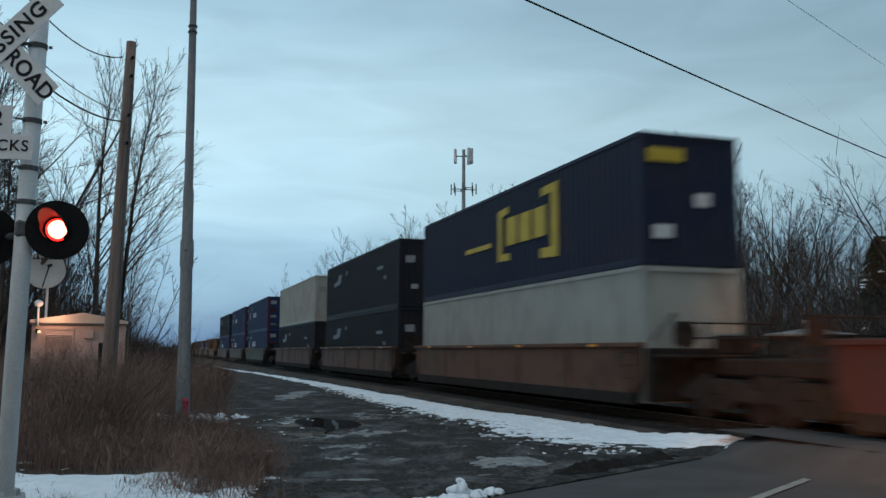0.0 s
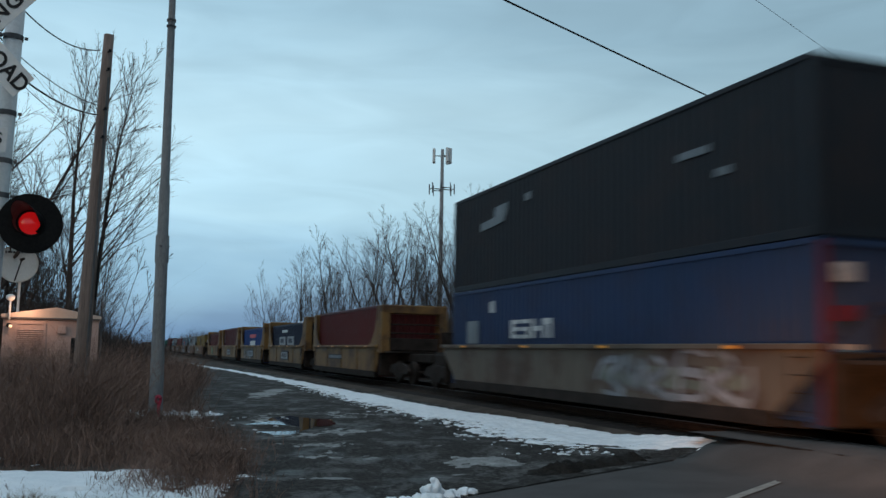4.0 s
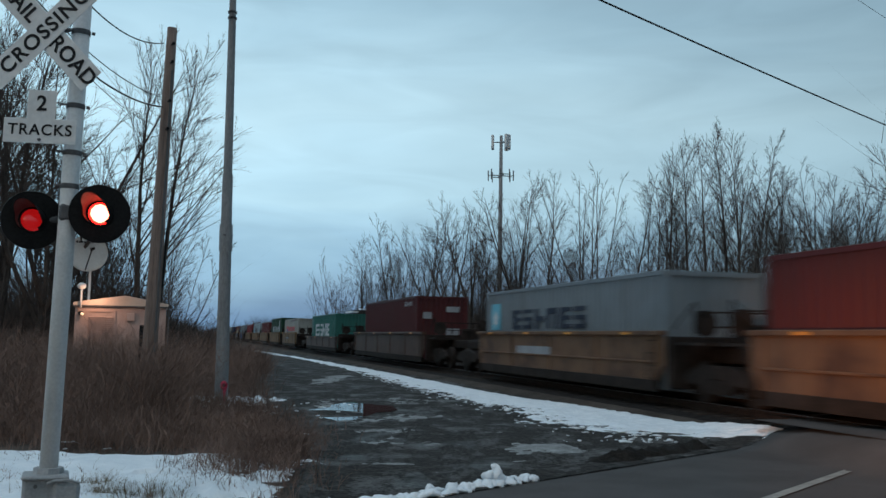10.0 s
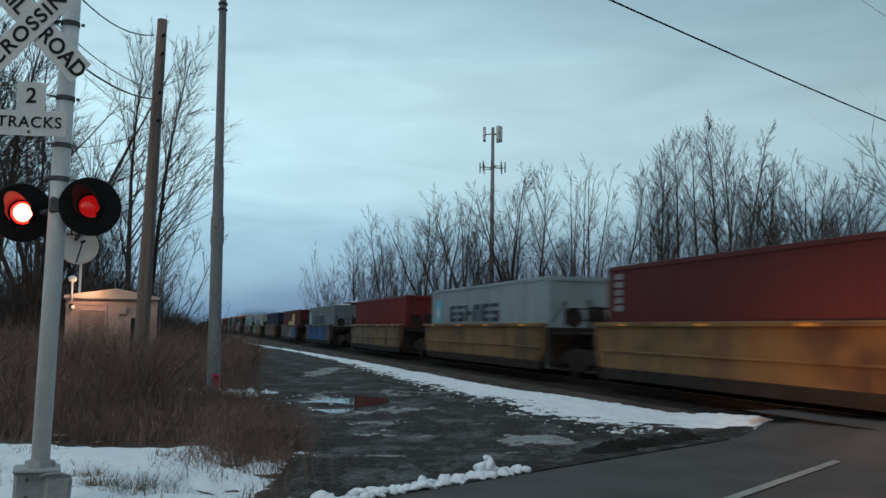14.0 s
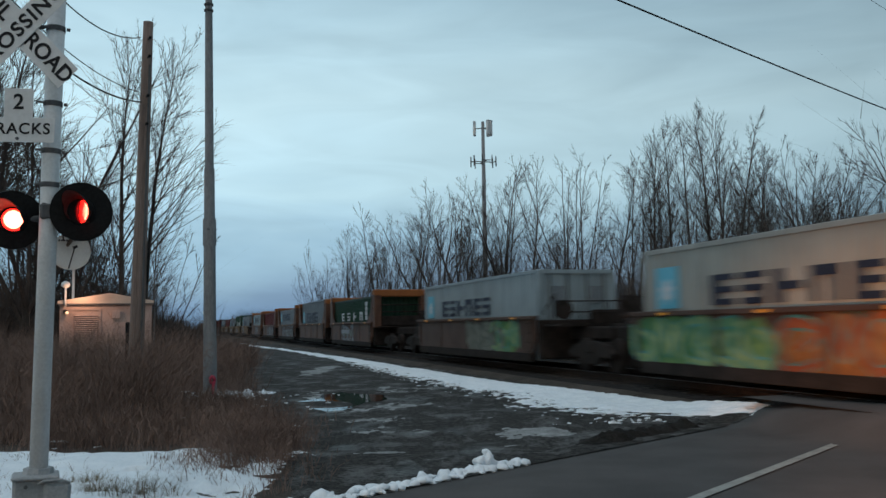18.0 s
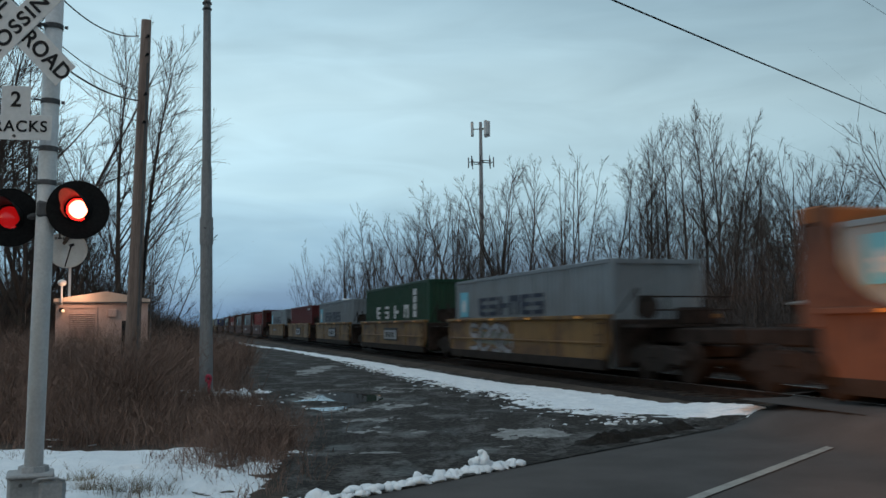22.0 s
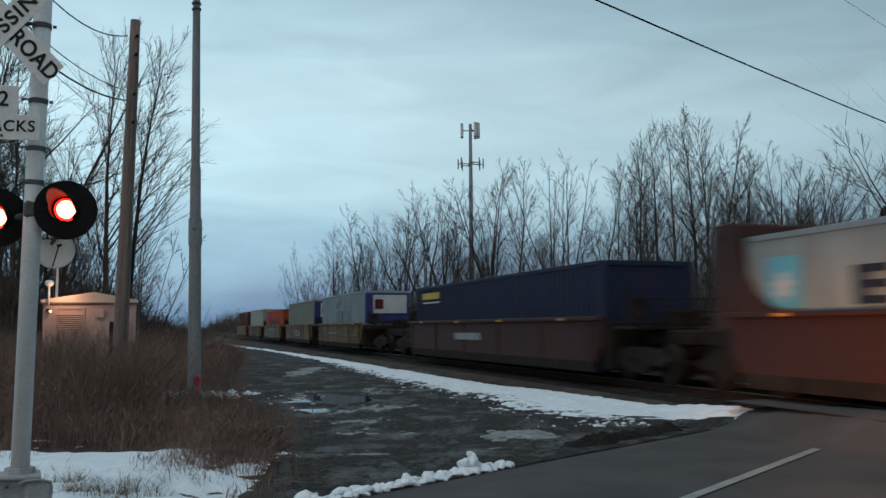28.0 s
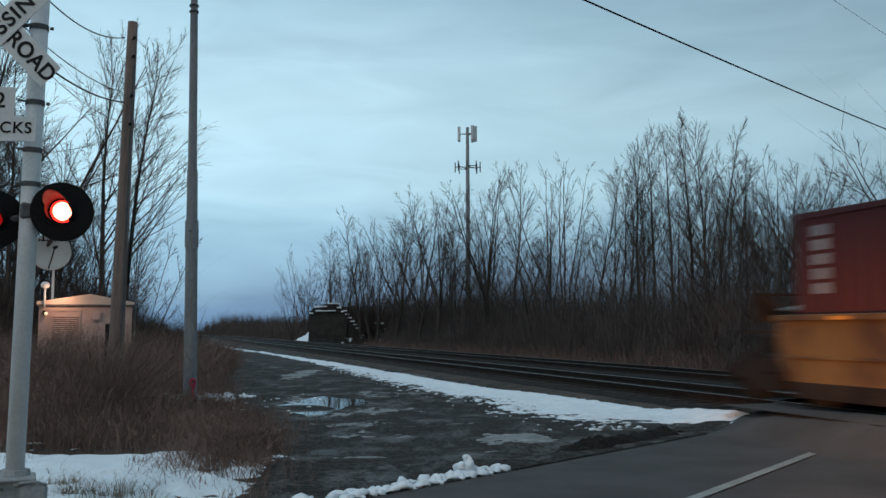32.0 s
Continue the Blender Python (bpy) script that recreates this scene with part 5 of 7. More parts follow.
    for k in range(230):
        z = 0.7 + 5.8 * (k + rng.random()) / 230
        reach = (6.9 - z) * 0.36 * rng.uniform(0.7, 1.1) + 0.2
        a = rng.uniform(0, math.tau)
        d = Vector((math.cos(a), math.sin(a), 0))
        for j in range(16):
            f = (j + 1) / 16
            p = d * reach * f + Vector((0, 0, z + 0.12 * math.sin(f * 3) - 0.30 * f * f * reach))
            for sg in (-1, 1):
                q = p + d * 0.14 + Vector((-d.y, d.x, 0)) * sg * 0.22 * (1.2 - f) + Vector((0, 0, rng.uniform(-0.12, 0.05)))
                w = Vector((0, 0, 0.05))
                i0 = len(V)
                V += [tuple(p - w), tuple(p + w), tuple(q)]
                F.append((i0, i0 + 1, i0 + 2))
        if k % 5 == 0:
            p = d * reach * 0.8 + Vector((0, 0, z - 0.15 * reach))
            i0 = len(SV)
            for c in ((-0.14, -0.1, 0), (0.14, -0.1, 0), (0.14, 0.1, 0.02), (-0.14, 0.1, 0.02), (0, 0, 0.1)):
                SV.append(tuple(p + Vector(c)))
            SF += [(i0, i0 + 1, i0 + 4), (i0 + 1, i0 + 2, i0 + 4), (i0 + 2, i0 + 3, i0 + 4), (i0 + 3, i0, i0 + 4), (i0 + 3, i0 + 2, i0 + 1, i0)]
    for word, v, f, mt in (("crown", V, F, mottled("dark_needles", (0.025, 0.032, 0.022), (0.07, 0.075, 0.05), 3, 20, 0.9, 0.0)), ("snow_specks", SV, SF, M_SNOW)):
        me = bpy.data.meshes.new(word)
        me.from_pydata(v, [], f)
        me.materials.append(mt)
        new(word, me).parent = root
    # one beside the road, beyond the track
    x, y = polar(30.8, 29)
    plant(TREES[5], x, y, 8.8, 2.2, tilt=-3)


build_woods()


def scatter(name, count, place, blades, high, wide, mat, label, seed, r=0.006, lean=0.35, cat="weeds", forks=2):
    """Clumps of thin bent stems, each with side twigs."""
    rng = np.random.RandomState(seed)
    V, F = [], []
    k = 0
    for _ in range(count):
        got = place(rng)
        if got is None:
            continue
        x, y, sc = got
        z = ground_z(x, y) - 0.03
        for _ in range(blades):
            bx, by = x + rng.normal(0, wide), y + rng.normal(0, wide)
            h = high * sc * rng.uniform(0.35, 1.1)
            lx, ly = rng.normal(0, lean * h), rng.normal(0, lean * h)
            rr = r * rng.uniform(0.5, 1.4)
            a = rng.uniform(0, 6.28)
            c, s_ = math.cos(a) * rr, math.sin(a) * rr
            mid = (bx + lx * 0.35, by + ly * 0.35, z + h * 0.6)
            V += [(bx - c, by - s_, z), (bx + c, by + s_, z), (mid[0] + c * 0.8, mid[1] + s_ * 0.8, mid[2]), (mid[0] - c * 0.8, mid[1] - s_ * 0.8, mid[2]), (bx + lx, by + ly, z + h)]
            F += [(k, k + 1, k + 2, k + 3), (k + 3, k + 2, k + 4)]
            k += 5
            for _ in range(forks):
                f = rng.uniform(0.35, 0.9)
                px, py, pz = bx + lx * f * 0.75, by + ly * f * 0.75, z + h * f
                ln = h * rng.uniform(0.18, 0.42)
                tx, ty = rng.normal(0, 0.55 * ln), rng.normal(0, 0.55 * ln)
                V += [(px - c * 0.7, py - s_ * 0.7, pz), (px + c * 0.7, py + s_ * 0.7, pz), (px + tx, py + ty, pz + ln * rng.uniform(0.3, 0.9))]
                F.append((k, k + 1, k + 2))
                k += 3
    me = bpy.data.meshes.new(name)
    me.from_pydata(V, [], F)
    me.materials.append(mat)
    return tagged(new(name, me), label, cat, kind="stuff")


def build_scrub():
    def left(rng):
        s = rng.uniform(11.5, 60) if rng.rand() < 0.7 else rng.uniform(11.5, 24)
        n0 = 1.2 + 3.2 * smooth(14, 62, s)
        n = n0 - abs(rng.normal(0, 1)) * 5.5 * (0.4 + s / 30) + rng.normal(0, 0.25)
        p = at(s, n)
        if p.y < 12.3 + 0.3 * math.sin(p.x * 1.7):
            return None
        if ((p.x + 6.2) / 2.0) ** 2 + ((p.y - 21.0) / 1.5) ** 2 < 0.8 and rng.rand() < 0.9:
            return None
        az, d = math.degrees(math.atan2(p.x, p.y)), math.hypot(p.x, p.y)
        if az > -17.8 and 16 < d < 23 and rng.rand() < 0.62:
            return None
        reach = 13.0 + 8.5 * smooth(-17.8, -16.2, math.degrees(math.atan2(p.x, p.y)))
        tall = 0.45 + 1.0 * smooth(reach, reach + 5, math.hypot(p.x, p.y)) - 0.5 * smooth(28, 40, s) * smooth(-2, 3, n)
        return p.x, p.y, tall * (0.5 + 0.6 * rng.rand() + 0.3 * noise.noise(Vector((p.x * 0.4, p.y * 0.4, 9))))
    scatter("dead_weeds", 6800, left, 13, 1.12, 0.26, M_WEED, "dense brown dead weeds and brambles", 5, 0.0045, 0.55, forks=3)

    def tall(rng):
        az = rng.uniform(-34, -15.6)
        d = rng.uniform(33, 80)
        x, y = polar(az, d)
        return x, y, (0.5 + 0.8 * rng.rand()) * (1.0 if az < -19 else 0.55)
    scatter("brush_thicket", 3300, tall, 12, 3.8, 0.7, M_TWIG, "dense dark brush under the trees", 6, 0.013, 0.38, "brush", 1)

    def tufts(rng):
        x, y = rng.uniform(-6.2, -1.3), rng.uniform(7.6, 12.0)
        if noise.noise(Vector((x * 1.1, y * 1.1, 2))) < 0.08 and rng.rand() > 0.08:
            return None
        return x, y, rng.uniform(0.5, 1.1)
    scatter("dead_grass", 320, tufts, 9, 0.26, 0.06, M_WEED, "tufts of dead grass in the snow", 7, 0.0035, 0.4, "grass")

    def edge(rng):
        s = rng.uniform(8.5, 24)
        n = 1.3 + 0.35 * math.sin(s * 0.5) + 3.2 * smooth(14, 62, s) + rng.normal(-0.35, 0.45)
        p = at(s, n)
        return (p.x, p.y, rng.uniform(0.3, 1.0)) if p.y > 9.5 else None
    scatter("edge_weeds", 700, edge, 9, 0.45, 0.16, M_WEED, "brown weeds along the gravel's edge", 8, 0.004, 0.7)

    def clump(rng):
        x, y = rng.normal(-2.5, 0.27), rng.normal(11.9, 0.7)
        if y < 10.4 or x > -1.95 - 0.10 * (y - 10.5):
            return None
        return x, y, (0.55 + 0.6 * rng.rand()) * (1 - 0.35 * abs(x + 2.75))
    scatter("bramble_clump", 420, clump, 14, 0.46, 0.10, M_WEED, "brown bramble clump at the snow's edge", 28, 0.0036, 0.7, forks=3)

    def verge(rng):
        x, y = rng.normal(-3.5, 0.42), rng.uniform(8.5, 9.2)
        return (x, y, rng.uniform(0.5, 1.1)) if noise.noise(Vector((x * 2.3, y * 2.3, 4))) > -0.05 else None
    scatter("verge_grass", 230, verge, 12, 0.24, 0.05, M_STRAW, "stiff yellow-brown grass poking through snow", 31, 0.003, 0.45, "grass", 1)

    def clear(s, n):
        return 90 < s < 118 and n < 26

    def beyond(rng):
        s = rng.uniform(6, 135)
        n = 21.5 + abs(rng.normal(0, 9))
        p = at(s, n)
        lump = 0.75 + 0.9 * noise.noise(Vector((s * 0.16, n * 0.16, 5))) + 0.4 * noise.noise(Vector((s * 0.5, n * 0.5, 8)))
        return None if clear(s, n) else (p.x, p.y, 0.25 + max(0.15, lump) * (0.7 * rng.rand() + 1.1 * rng.rand() ** 4) * smooth(20, 29, n))
    scatter("grey_brush", 2600, beyond, 12, 6.2, 0.9, M_TWIG2, "grey bare brush among the brown, beyond the tracks", 19, 0.013, 0.34, "brush", 1)
    scatter("brush_beyond_tracks", 6200, beyond, 12, 6.0, 0.8, M_TWIG, "dense dark brush beyond the tracks", 9, 0.014, 0.40, "brush", 1)

    def mound(rng):
        x, y = rng.uniform(-9.5, 6), rng.uniform(104.8, 108)
        return x, y, (0.5 + 0.8 * rng.rand()) * (1 - 0.45 * smooth(-4, 6, x))
    scatter("ruin_brush", 900, mound, 14, 4.6, 0.6, M_TWIG, "dark brush grown over the old stone wall's end", 14, 0.02, 0.4, "brush")

    def low(rng):
        s = rng.uniform(10, 130)
        n = rng.uniform(18.8, 25)
        p = at(s, n)
        return None if clear(s, n) else (p.x, p.y, 0.4 + 0.8 * rng.rand())
    scatter("bank_weeds", 3200, low, 11, 1.1, 0.35, M_WEED, "brown weeds on the far bank", 10, 0.008, 0.6, forks=1)

    def far(rng):
        s = rng.uniform(125, 420)
        n = rng.uniform(19, 80) if rng.rand() < 0.65 else rng.uniform(-45, 2)
        p = at(s, n)
        return p.x, p.y, (0.5 + 0.8 * rng.rand()) * (0.5 + 0.9 * smooth(120, 350, s))
    scatter("far_brush", 4200, far, 9, 5.0, 1.6, M_TWIG, "far line of bare brush", 12, 0.05, 0.2, "brush", 0)


build_scrub()
# ================= the train =================
C = {
    "navy": (0.012, 0.018, 0.042), "black": (0.012, 0.014, 0.020), "blue": (0.016, 0.034, 0.088), "royal": (0.014, 0.045, 0.17), "indigo": (0.014, 0.020, 0.052),
    "beige": (0.38, 0.37, 0.33), "white": (0.31, 0.315, 0.295), "pale": (0.25, 0.31, 0.34), "grey": (0.17, 0.20, 0.225), "slate": (0.085, 0.115, 0.15),
    "red": (0.088, 0.016, 0.017), "maroon": (0.068, 0.015, 0.017), "scarlet": (0.15, 0.018, 0.020), "green": (0.011, 0.044, 0.026), "teal": (0.03, 0.14, 0.12),
    "yellow": (0.155, 0.108, 0.034), "orange": (0.38, 0.068, 0.019), "sage": (0.21, 0.225, 0.185),
    "frame_orange": (0.30, 0.10, 0.03),
    "car_yellow": (0.190, 0.104, 0.036), "car_rust": (0.125, 0.058, 0.036), "car_brown": (0.082, 0.045, 0.032), "car_tan": (0.115, 0.092, 0.072), "car_maroon": (0.058, 0.021, 0.018), "car_orange": (0.155, 0.082, 0.045),
}
PAINT = {k: paint("paint_" + k, v, 0.6, 0.75 if k.startswith("car") else 0.4, 0.75 if k.startswith("car") else 0.15) for k, v in C.items()}
M_SKYBLUE = mottled("light_blue_print", (0.10, 0.36, 0.48), (0.16, 0.46, 0.58), 2, 30, 0.5, 0.0)
M_PRINT_DARK = mottled("dark_blue_print", (0.015, 0.02, 0.04), (0.03, 0.035, 0.055), 2, 30, 0.5, 0.0)
M_PRINT_WHITE = mottled("white_print", (0.42, 0.43, 0.44), (0.58, 0.59, 0.6), 2, 30, 0.5, 0.0)
M_PRINT_DIM = mottled("dulled_white_print", (0.20, 0.21, 0.23), (0.34, 0.35, 0.37), 2, 30, 0.5, 0.0)
M_REEFER = mottled("reefer_housing", (0.030, 0.032, 0.12), (0.05, 0.055, 0.18), 2, 30, 0.5, 0.0)
M_POST_RED = mottled("dark_red_post_paint", (0.07, 0.012, 0.022), (0.13, 0.022, 0.036), 2, 30, 0.5, 0.0)
M_PRINT_RED = mottled("red_print", (0.42, 0.04, 0.05), (0.55, 0.07, 0.08), 2, 30, 0.5, 0.0)
M_PRINT_YELLOW = mottled("yellow_print", (0.42, 0.30, 0.04), (0.55, 0.40, 0.06), 2, 30, 0.5, 0.0)
M_PRINT_BLUE = mottled("blue_print", (0.03, 0.04, 0.22), (0.05, 0.06, 0.30), 2, 30, 0.5, 0.0)
M_GRAFFITI = [mottled("spray_paint_a", (0.10, 0.11, 0.12), (0.34, 0.34, 0.37), 1.2, 5, 0.6, 0.0),
              mottled("spray_paint_b", (0.02, 0.10, 0.30), (0.15, 0.42, 0.55), 1.4, 5, 0.6, 0.0),
              mottled("spray_paint_c", (0.03, 0.16, 0.10), (0.30, 0.36, 0.16), 1.2, 5, 0.6, 0.0),
              mottled("spray_paint_d", (0.04, 0.035, 0.03), (0.34, 0.30, 0.22), 1.3, 5, 0.6, 0.0),
              mottled("spray_paint_e", (0.008, 0.06, 0.045), (0.03, 0.12, 0.08), 1.3, 5, 0.6, 0.0)]
M_SPRAYGROUND = mottled("spray_paint_ground", (0.05, 0.055, 0.05), (0.16, 0.16, 0.14), 1.5, 6, 0.7, 0.0)
M_SPRAYBLUE = mottled("spray_paint_blue", (0.01, 0.03, 0.12), (0.03, 0.10, 0.26), 1.5, 6, 0.7, 0.0)
M_UNDERCOAT = mottled("spray_paint_undercoat", (0.05, 0.035, 0.03), (0.11, 0.08, 0.07), 1.5, 6, 0.7, 0.0)
M_SPRAYORANGE = mottled("spray_paint_orange", (0.16, 0.06, 0.02), (0.34, 0.15, 0.05), 1.5, 6, 0.7, 0.0)
M_SPRAYGREY = mottled("spray_paint_faded", (0.10, 0.11, 0.095), (0.19, 0.20, 0.17), 1.5, 6, 0.7, 0.0)
M_SPRAYGREEN = mottled("spray_paint_green", (0.03, 0.12, 0.06), (0.16, 0.26, 0.09), 1.5, 6, 0.7, 0.0)
M_SPRAYTEAL = mottled("spray_paint_teal", (0.02, 0.14, 0.15), (0.10, 0.30, 0.30), 1.5, 6, 0.7, 0.0)
M_SPRAYMID = mottled("spray_paint_mid_blue", (0.015, 0.055, 0.17), (0.06, 0.16, 0.34), 1.1, 6, 0.7, 0.0)
M_SPRAYRUST = mottled("spray_paint_red_orange", (0.16, 0.035, 0.02), (0.32, 0.10, 0.04), 1.3, 6, 0.7, 0.0)
M_PATCH = mottled("brown_black_panel", (0.020, 0.012, 0.008), (0.045, 0.028, 0.018), 2, 20, 0.7, 0.0)
M_SLATEPRINT = mottled("slate_print", (0.12, 0.14, 0.16), (0.20, 0.22, 0.24), 2, 30, 0.5, 0.0)
# base amber raised to stand in for light the reflectors throw back
MARKER = mottled("amber_reflector", (0.75, 0.26, 0.02), (0.95, 0.40, 0.04), 6, 60, 0.3, 0.0, spec=0.5)
MURALS = [(M_SPRAYGREY, M_UNDERCOAT, M_GRAFFITI[0], "white spray-painted signs with dark outlines"), (M_SPRAYMID, M_SPRAYBLUE, M_SPRAYMID, "large blue spray-painted mural"),
          (M_SPRAYGREEN, M_SPRAYTEAL, M_GRAFFITI[2], "green and teal spray-painted mural"), (M_SPRAYGREY, M_SPRAYGROUND, M_SPRAYGREY, "pale faded spray-painted mural"),
          (M_GRAFFITI[4], M_GRAFFITI[4], M_SPRAYGROUND, "dark green spray-painted signs"), (M_SPRAYORANGE, M_SPRAYTEAL, M_SPRAYRUST, "orange and teal spray-painted mural")]
WID = 2.44
RIDERS = []       # everything that runs with the train: object, place along it


def ride(root, u, z=0.0):
    """Put a thing on the train; u is its distance behind the crossing point at the start."""
    RIDERS.append((root, u, z))
    root.matrix_basis = Matrix.Translation(at(u, NEAR, RAIL + z)) @ pose(0, 0, 0, 0, 0, TURN)
    return root


def corrugated(bm, x, y0, y1, z0, z1, depth, pitch=0.28):
    """A pressed steel wall in the plane x, pressed inwards."""
    ys = []
    n = max(2, round((y1 - y0) / pitch))
    p = (y1 - y0) / n
    for i in range(n):
        a = y0 + i * p
        ys += [(a, 0), (a + p * 0.28, 0), (a + p * 0.42, 1), (a + p * 0.86, 1)]
    ys.append((y1, 0))
    lo = [bm.verts.new((x + depth * d, y, z0)) for y, d in ys]
    hi = [bm.verts.new((x + depth * d, y, z1)) for y, d in ys]
    for i in range(len(ys) - 1):
        bm.faces.new((lo[i], lo[i + 1], hi[i + 1], hi[i]))


SHELLS = {}


def shell(L, H):
    """Meshes of a container, shared by all of its size."""
    if (L, H) in SHELLS:
        return SHELLS[L, H]
    out = []

    def keep(name, bm):
        me = bpy.data.meshes.new(name)
        bm.to_mesh(me)
        bm.free()
        out.append((name, me))
    hw, hl = WID / 2, L / 2
    for sgn in (-1, 1):
        bm = bmesh.new()
        corrugated(bm, sgn * (hw - 0.012), -hl + 0.14, hl - 0.14, 0.15, H - 0.10, -sgn * 0.036)
        keep("side_wall", bm)
    bm = bmesh.new()
    box(bm, (0, 0, H - 0.035), (WID - 0.10, L - 0.2, 0.03))
    for i in range(int(L / 0.6)):
        box(bm, (0, -hl + 0.5 + i * 0.6, H - 0.016), (WID - 0.3, 0.22, 0.012))
    keep("roof", bm)
    bm = bmesh.new()
    box(bm, (0, 0, 0.12), (WID - 0.1, L - 0.2, 0.06))
    keep("floor", bm)
    for y in (-hl, hl):
        for x in (-hw, hw):
            bm = bmesh.new()
            box(bm, (x - math.copysign(0.075, x), y - math.copysign(0.075, y), H / 2), (0.15, 0.15, H), bevel=0.012)
            keep("corner_post", bm)
    for x in (-hw, hw):
        for z, h in ((0.075, 0.15), (H - 0.05, 0.10)):
            bm = bmesh.new()
            box(bm, (x - math.copysign(0.045, x), 0, z), (0.09, L - 0.3, h), bevel=0.008)
            keep("rail", bm)
    # closed front and doors
    bm = bmesh.new()
    corr = []
    n = 9
    p = (WID - 0.3) / n
    for i in range(n):
        a = -hw + 0.15 + i * p
        corr += [(a, 0), (a + p * 0.3, 0), (a + p * 0.45, 1), (a + p * 0.85, 1)]
    corr.append((hw - 0.15, 0))
    lo = [bm.verts.new((x, -hl + 0.03 + 0.04 * d, 0.12)) for x, d in corr]
    hi = [bm.verts.new((x, -hl + 0.03 + 0.04 * d, H - 0.10)) for x, d in corr]
    for i in range(len(corr) - 1):
        bm.faces.new((lo[i], lo[i + 1], hi[i + 1], hi[i]))
    box(bm, (0, -hl + 0.05, 0.08), (WID - 0.3, 0.10, 0.14))
    box(bm, (0, -hl + 0.05, H - 0.06), (WID - 0.3, 0.10, 0.11))
    keep("front_end", bm)
    for sgn in (-1, 1):
        bm = bmesh.new()
        box(bm, (sgn * 0.54, hl - 0.05, H / 2), (1.06, 0.05, H - 0.24), bevel=0.01)
        for x in (0.25, 0.8):
            tube(bm, (sgn * x, hl - 0.005, 0.15), (sgn * x, hl - 0.005, H - 0.12), 0.017, 0.017, 6)
        keep("door", bm)
    SHELLS[L, H] = out
    return out


def stamp(bm, y0, y1, z0, z1, x=-WID / 2):
    """A print on the side that faces the road; y0 < y1 runs rearwards."""
    box(bm, (x - 0.004, (y0 + y1) / 2, (z0 + z1) / 2), (0.012, abs(y1 - y0), abs(z1 - z0)))


def print_word(root, y_rear, y_front, z0, z1, n, mat, label, seed=0):
    """Lettering as plain bars: n blocks from the rear towards the front."""
    w = (y_rear - y_front) / n
    for i in range(n):
        bm = bmesh.new()
        a = y_rear - i * w
        kind = (i + seed) % 4
        if kind == 0:
            for f in (0.0, 0.55):
                stamp(bm, a - w * (f + 0.24), a - w * f, z0, z1)
            stamp(bm, a - w * 0.6, a - w * 0.2, z1 - (z1 - z0) * 0.3, z1)
        elif kind == 1:
            stamp(bm, a - w * 0.3, a, z0, z1)
            for f in (0.0, 0.4, 0.8):
                stamp(bm, a - w * 0.78, a - w * 0.28, z0 + (z1 - z0) * f, z0 + (z1 - z0) * (f + 0.2))
        elif kind == 2:
            for f in (0.0, 0.4, 0.8):
                stamp(bm, a - w * 0.78, a, z0 + (z1 - z0) * f, z0 + (z1 - z0) * (f + 0.2))
            stamp(bm, a - w * 0.78, a - w * 0.55, z0, z0 + (z1 - z0) * 0.5)
        else:
            stamp(bm, a - w * 0.3, a, z0, z1)
            stamp(bm, a - w * 0.78, a - w * 0.3, z0 + (z1 - z0) * 0.38, z0 + (z1 - z0) * 0.62)
        part("letter_bar", bm, mat, root, label if i == 0 else "")


def logo_square(root, y_rear, z0, size, mat=None):
    bm = bmesh.new()
    stamp(bm, y_rear - size, y_rear, z0, z0 + size)
    sq = part("logo", bm, mat or M_SKYBLUE, root, "light blue square emblem")
    bm = bmesh.new()
    c = Vector((0, y_rear - size / 2, z0 + size * 0.42))
    pts = []
    for i in range(14):
        r = size * (0.34 if i % 2 else 0.19)
        a = math.pi / 2 + i * math.tau / 14
        pts.append((c.y + r * math.cos(a), c.z + r * math.sin(a)))
    prism(bm, pts, "x", -WID / 2 - 0.018, -WID / 2 - 0.008)
    part("emblem", bm, M_PRINT_WHITE, sq, "pale star")


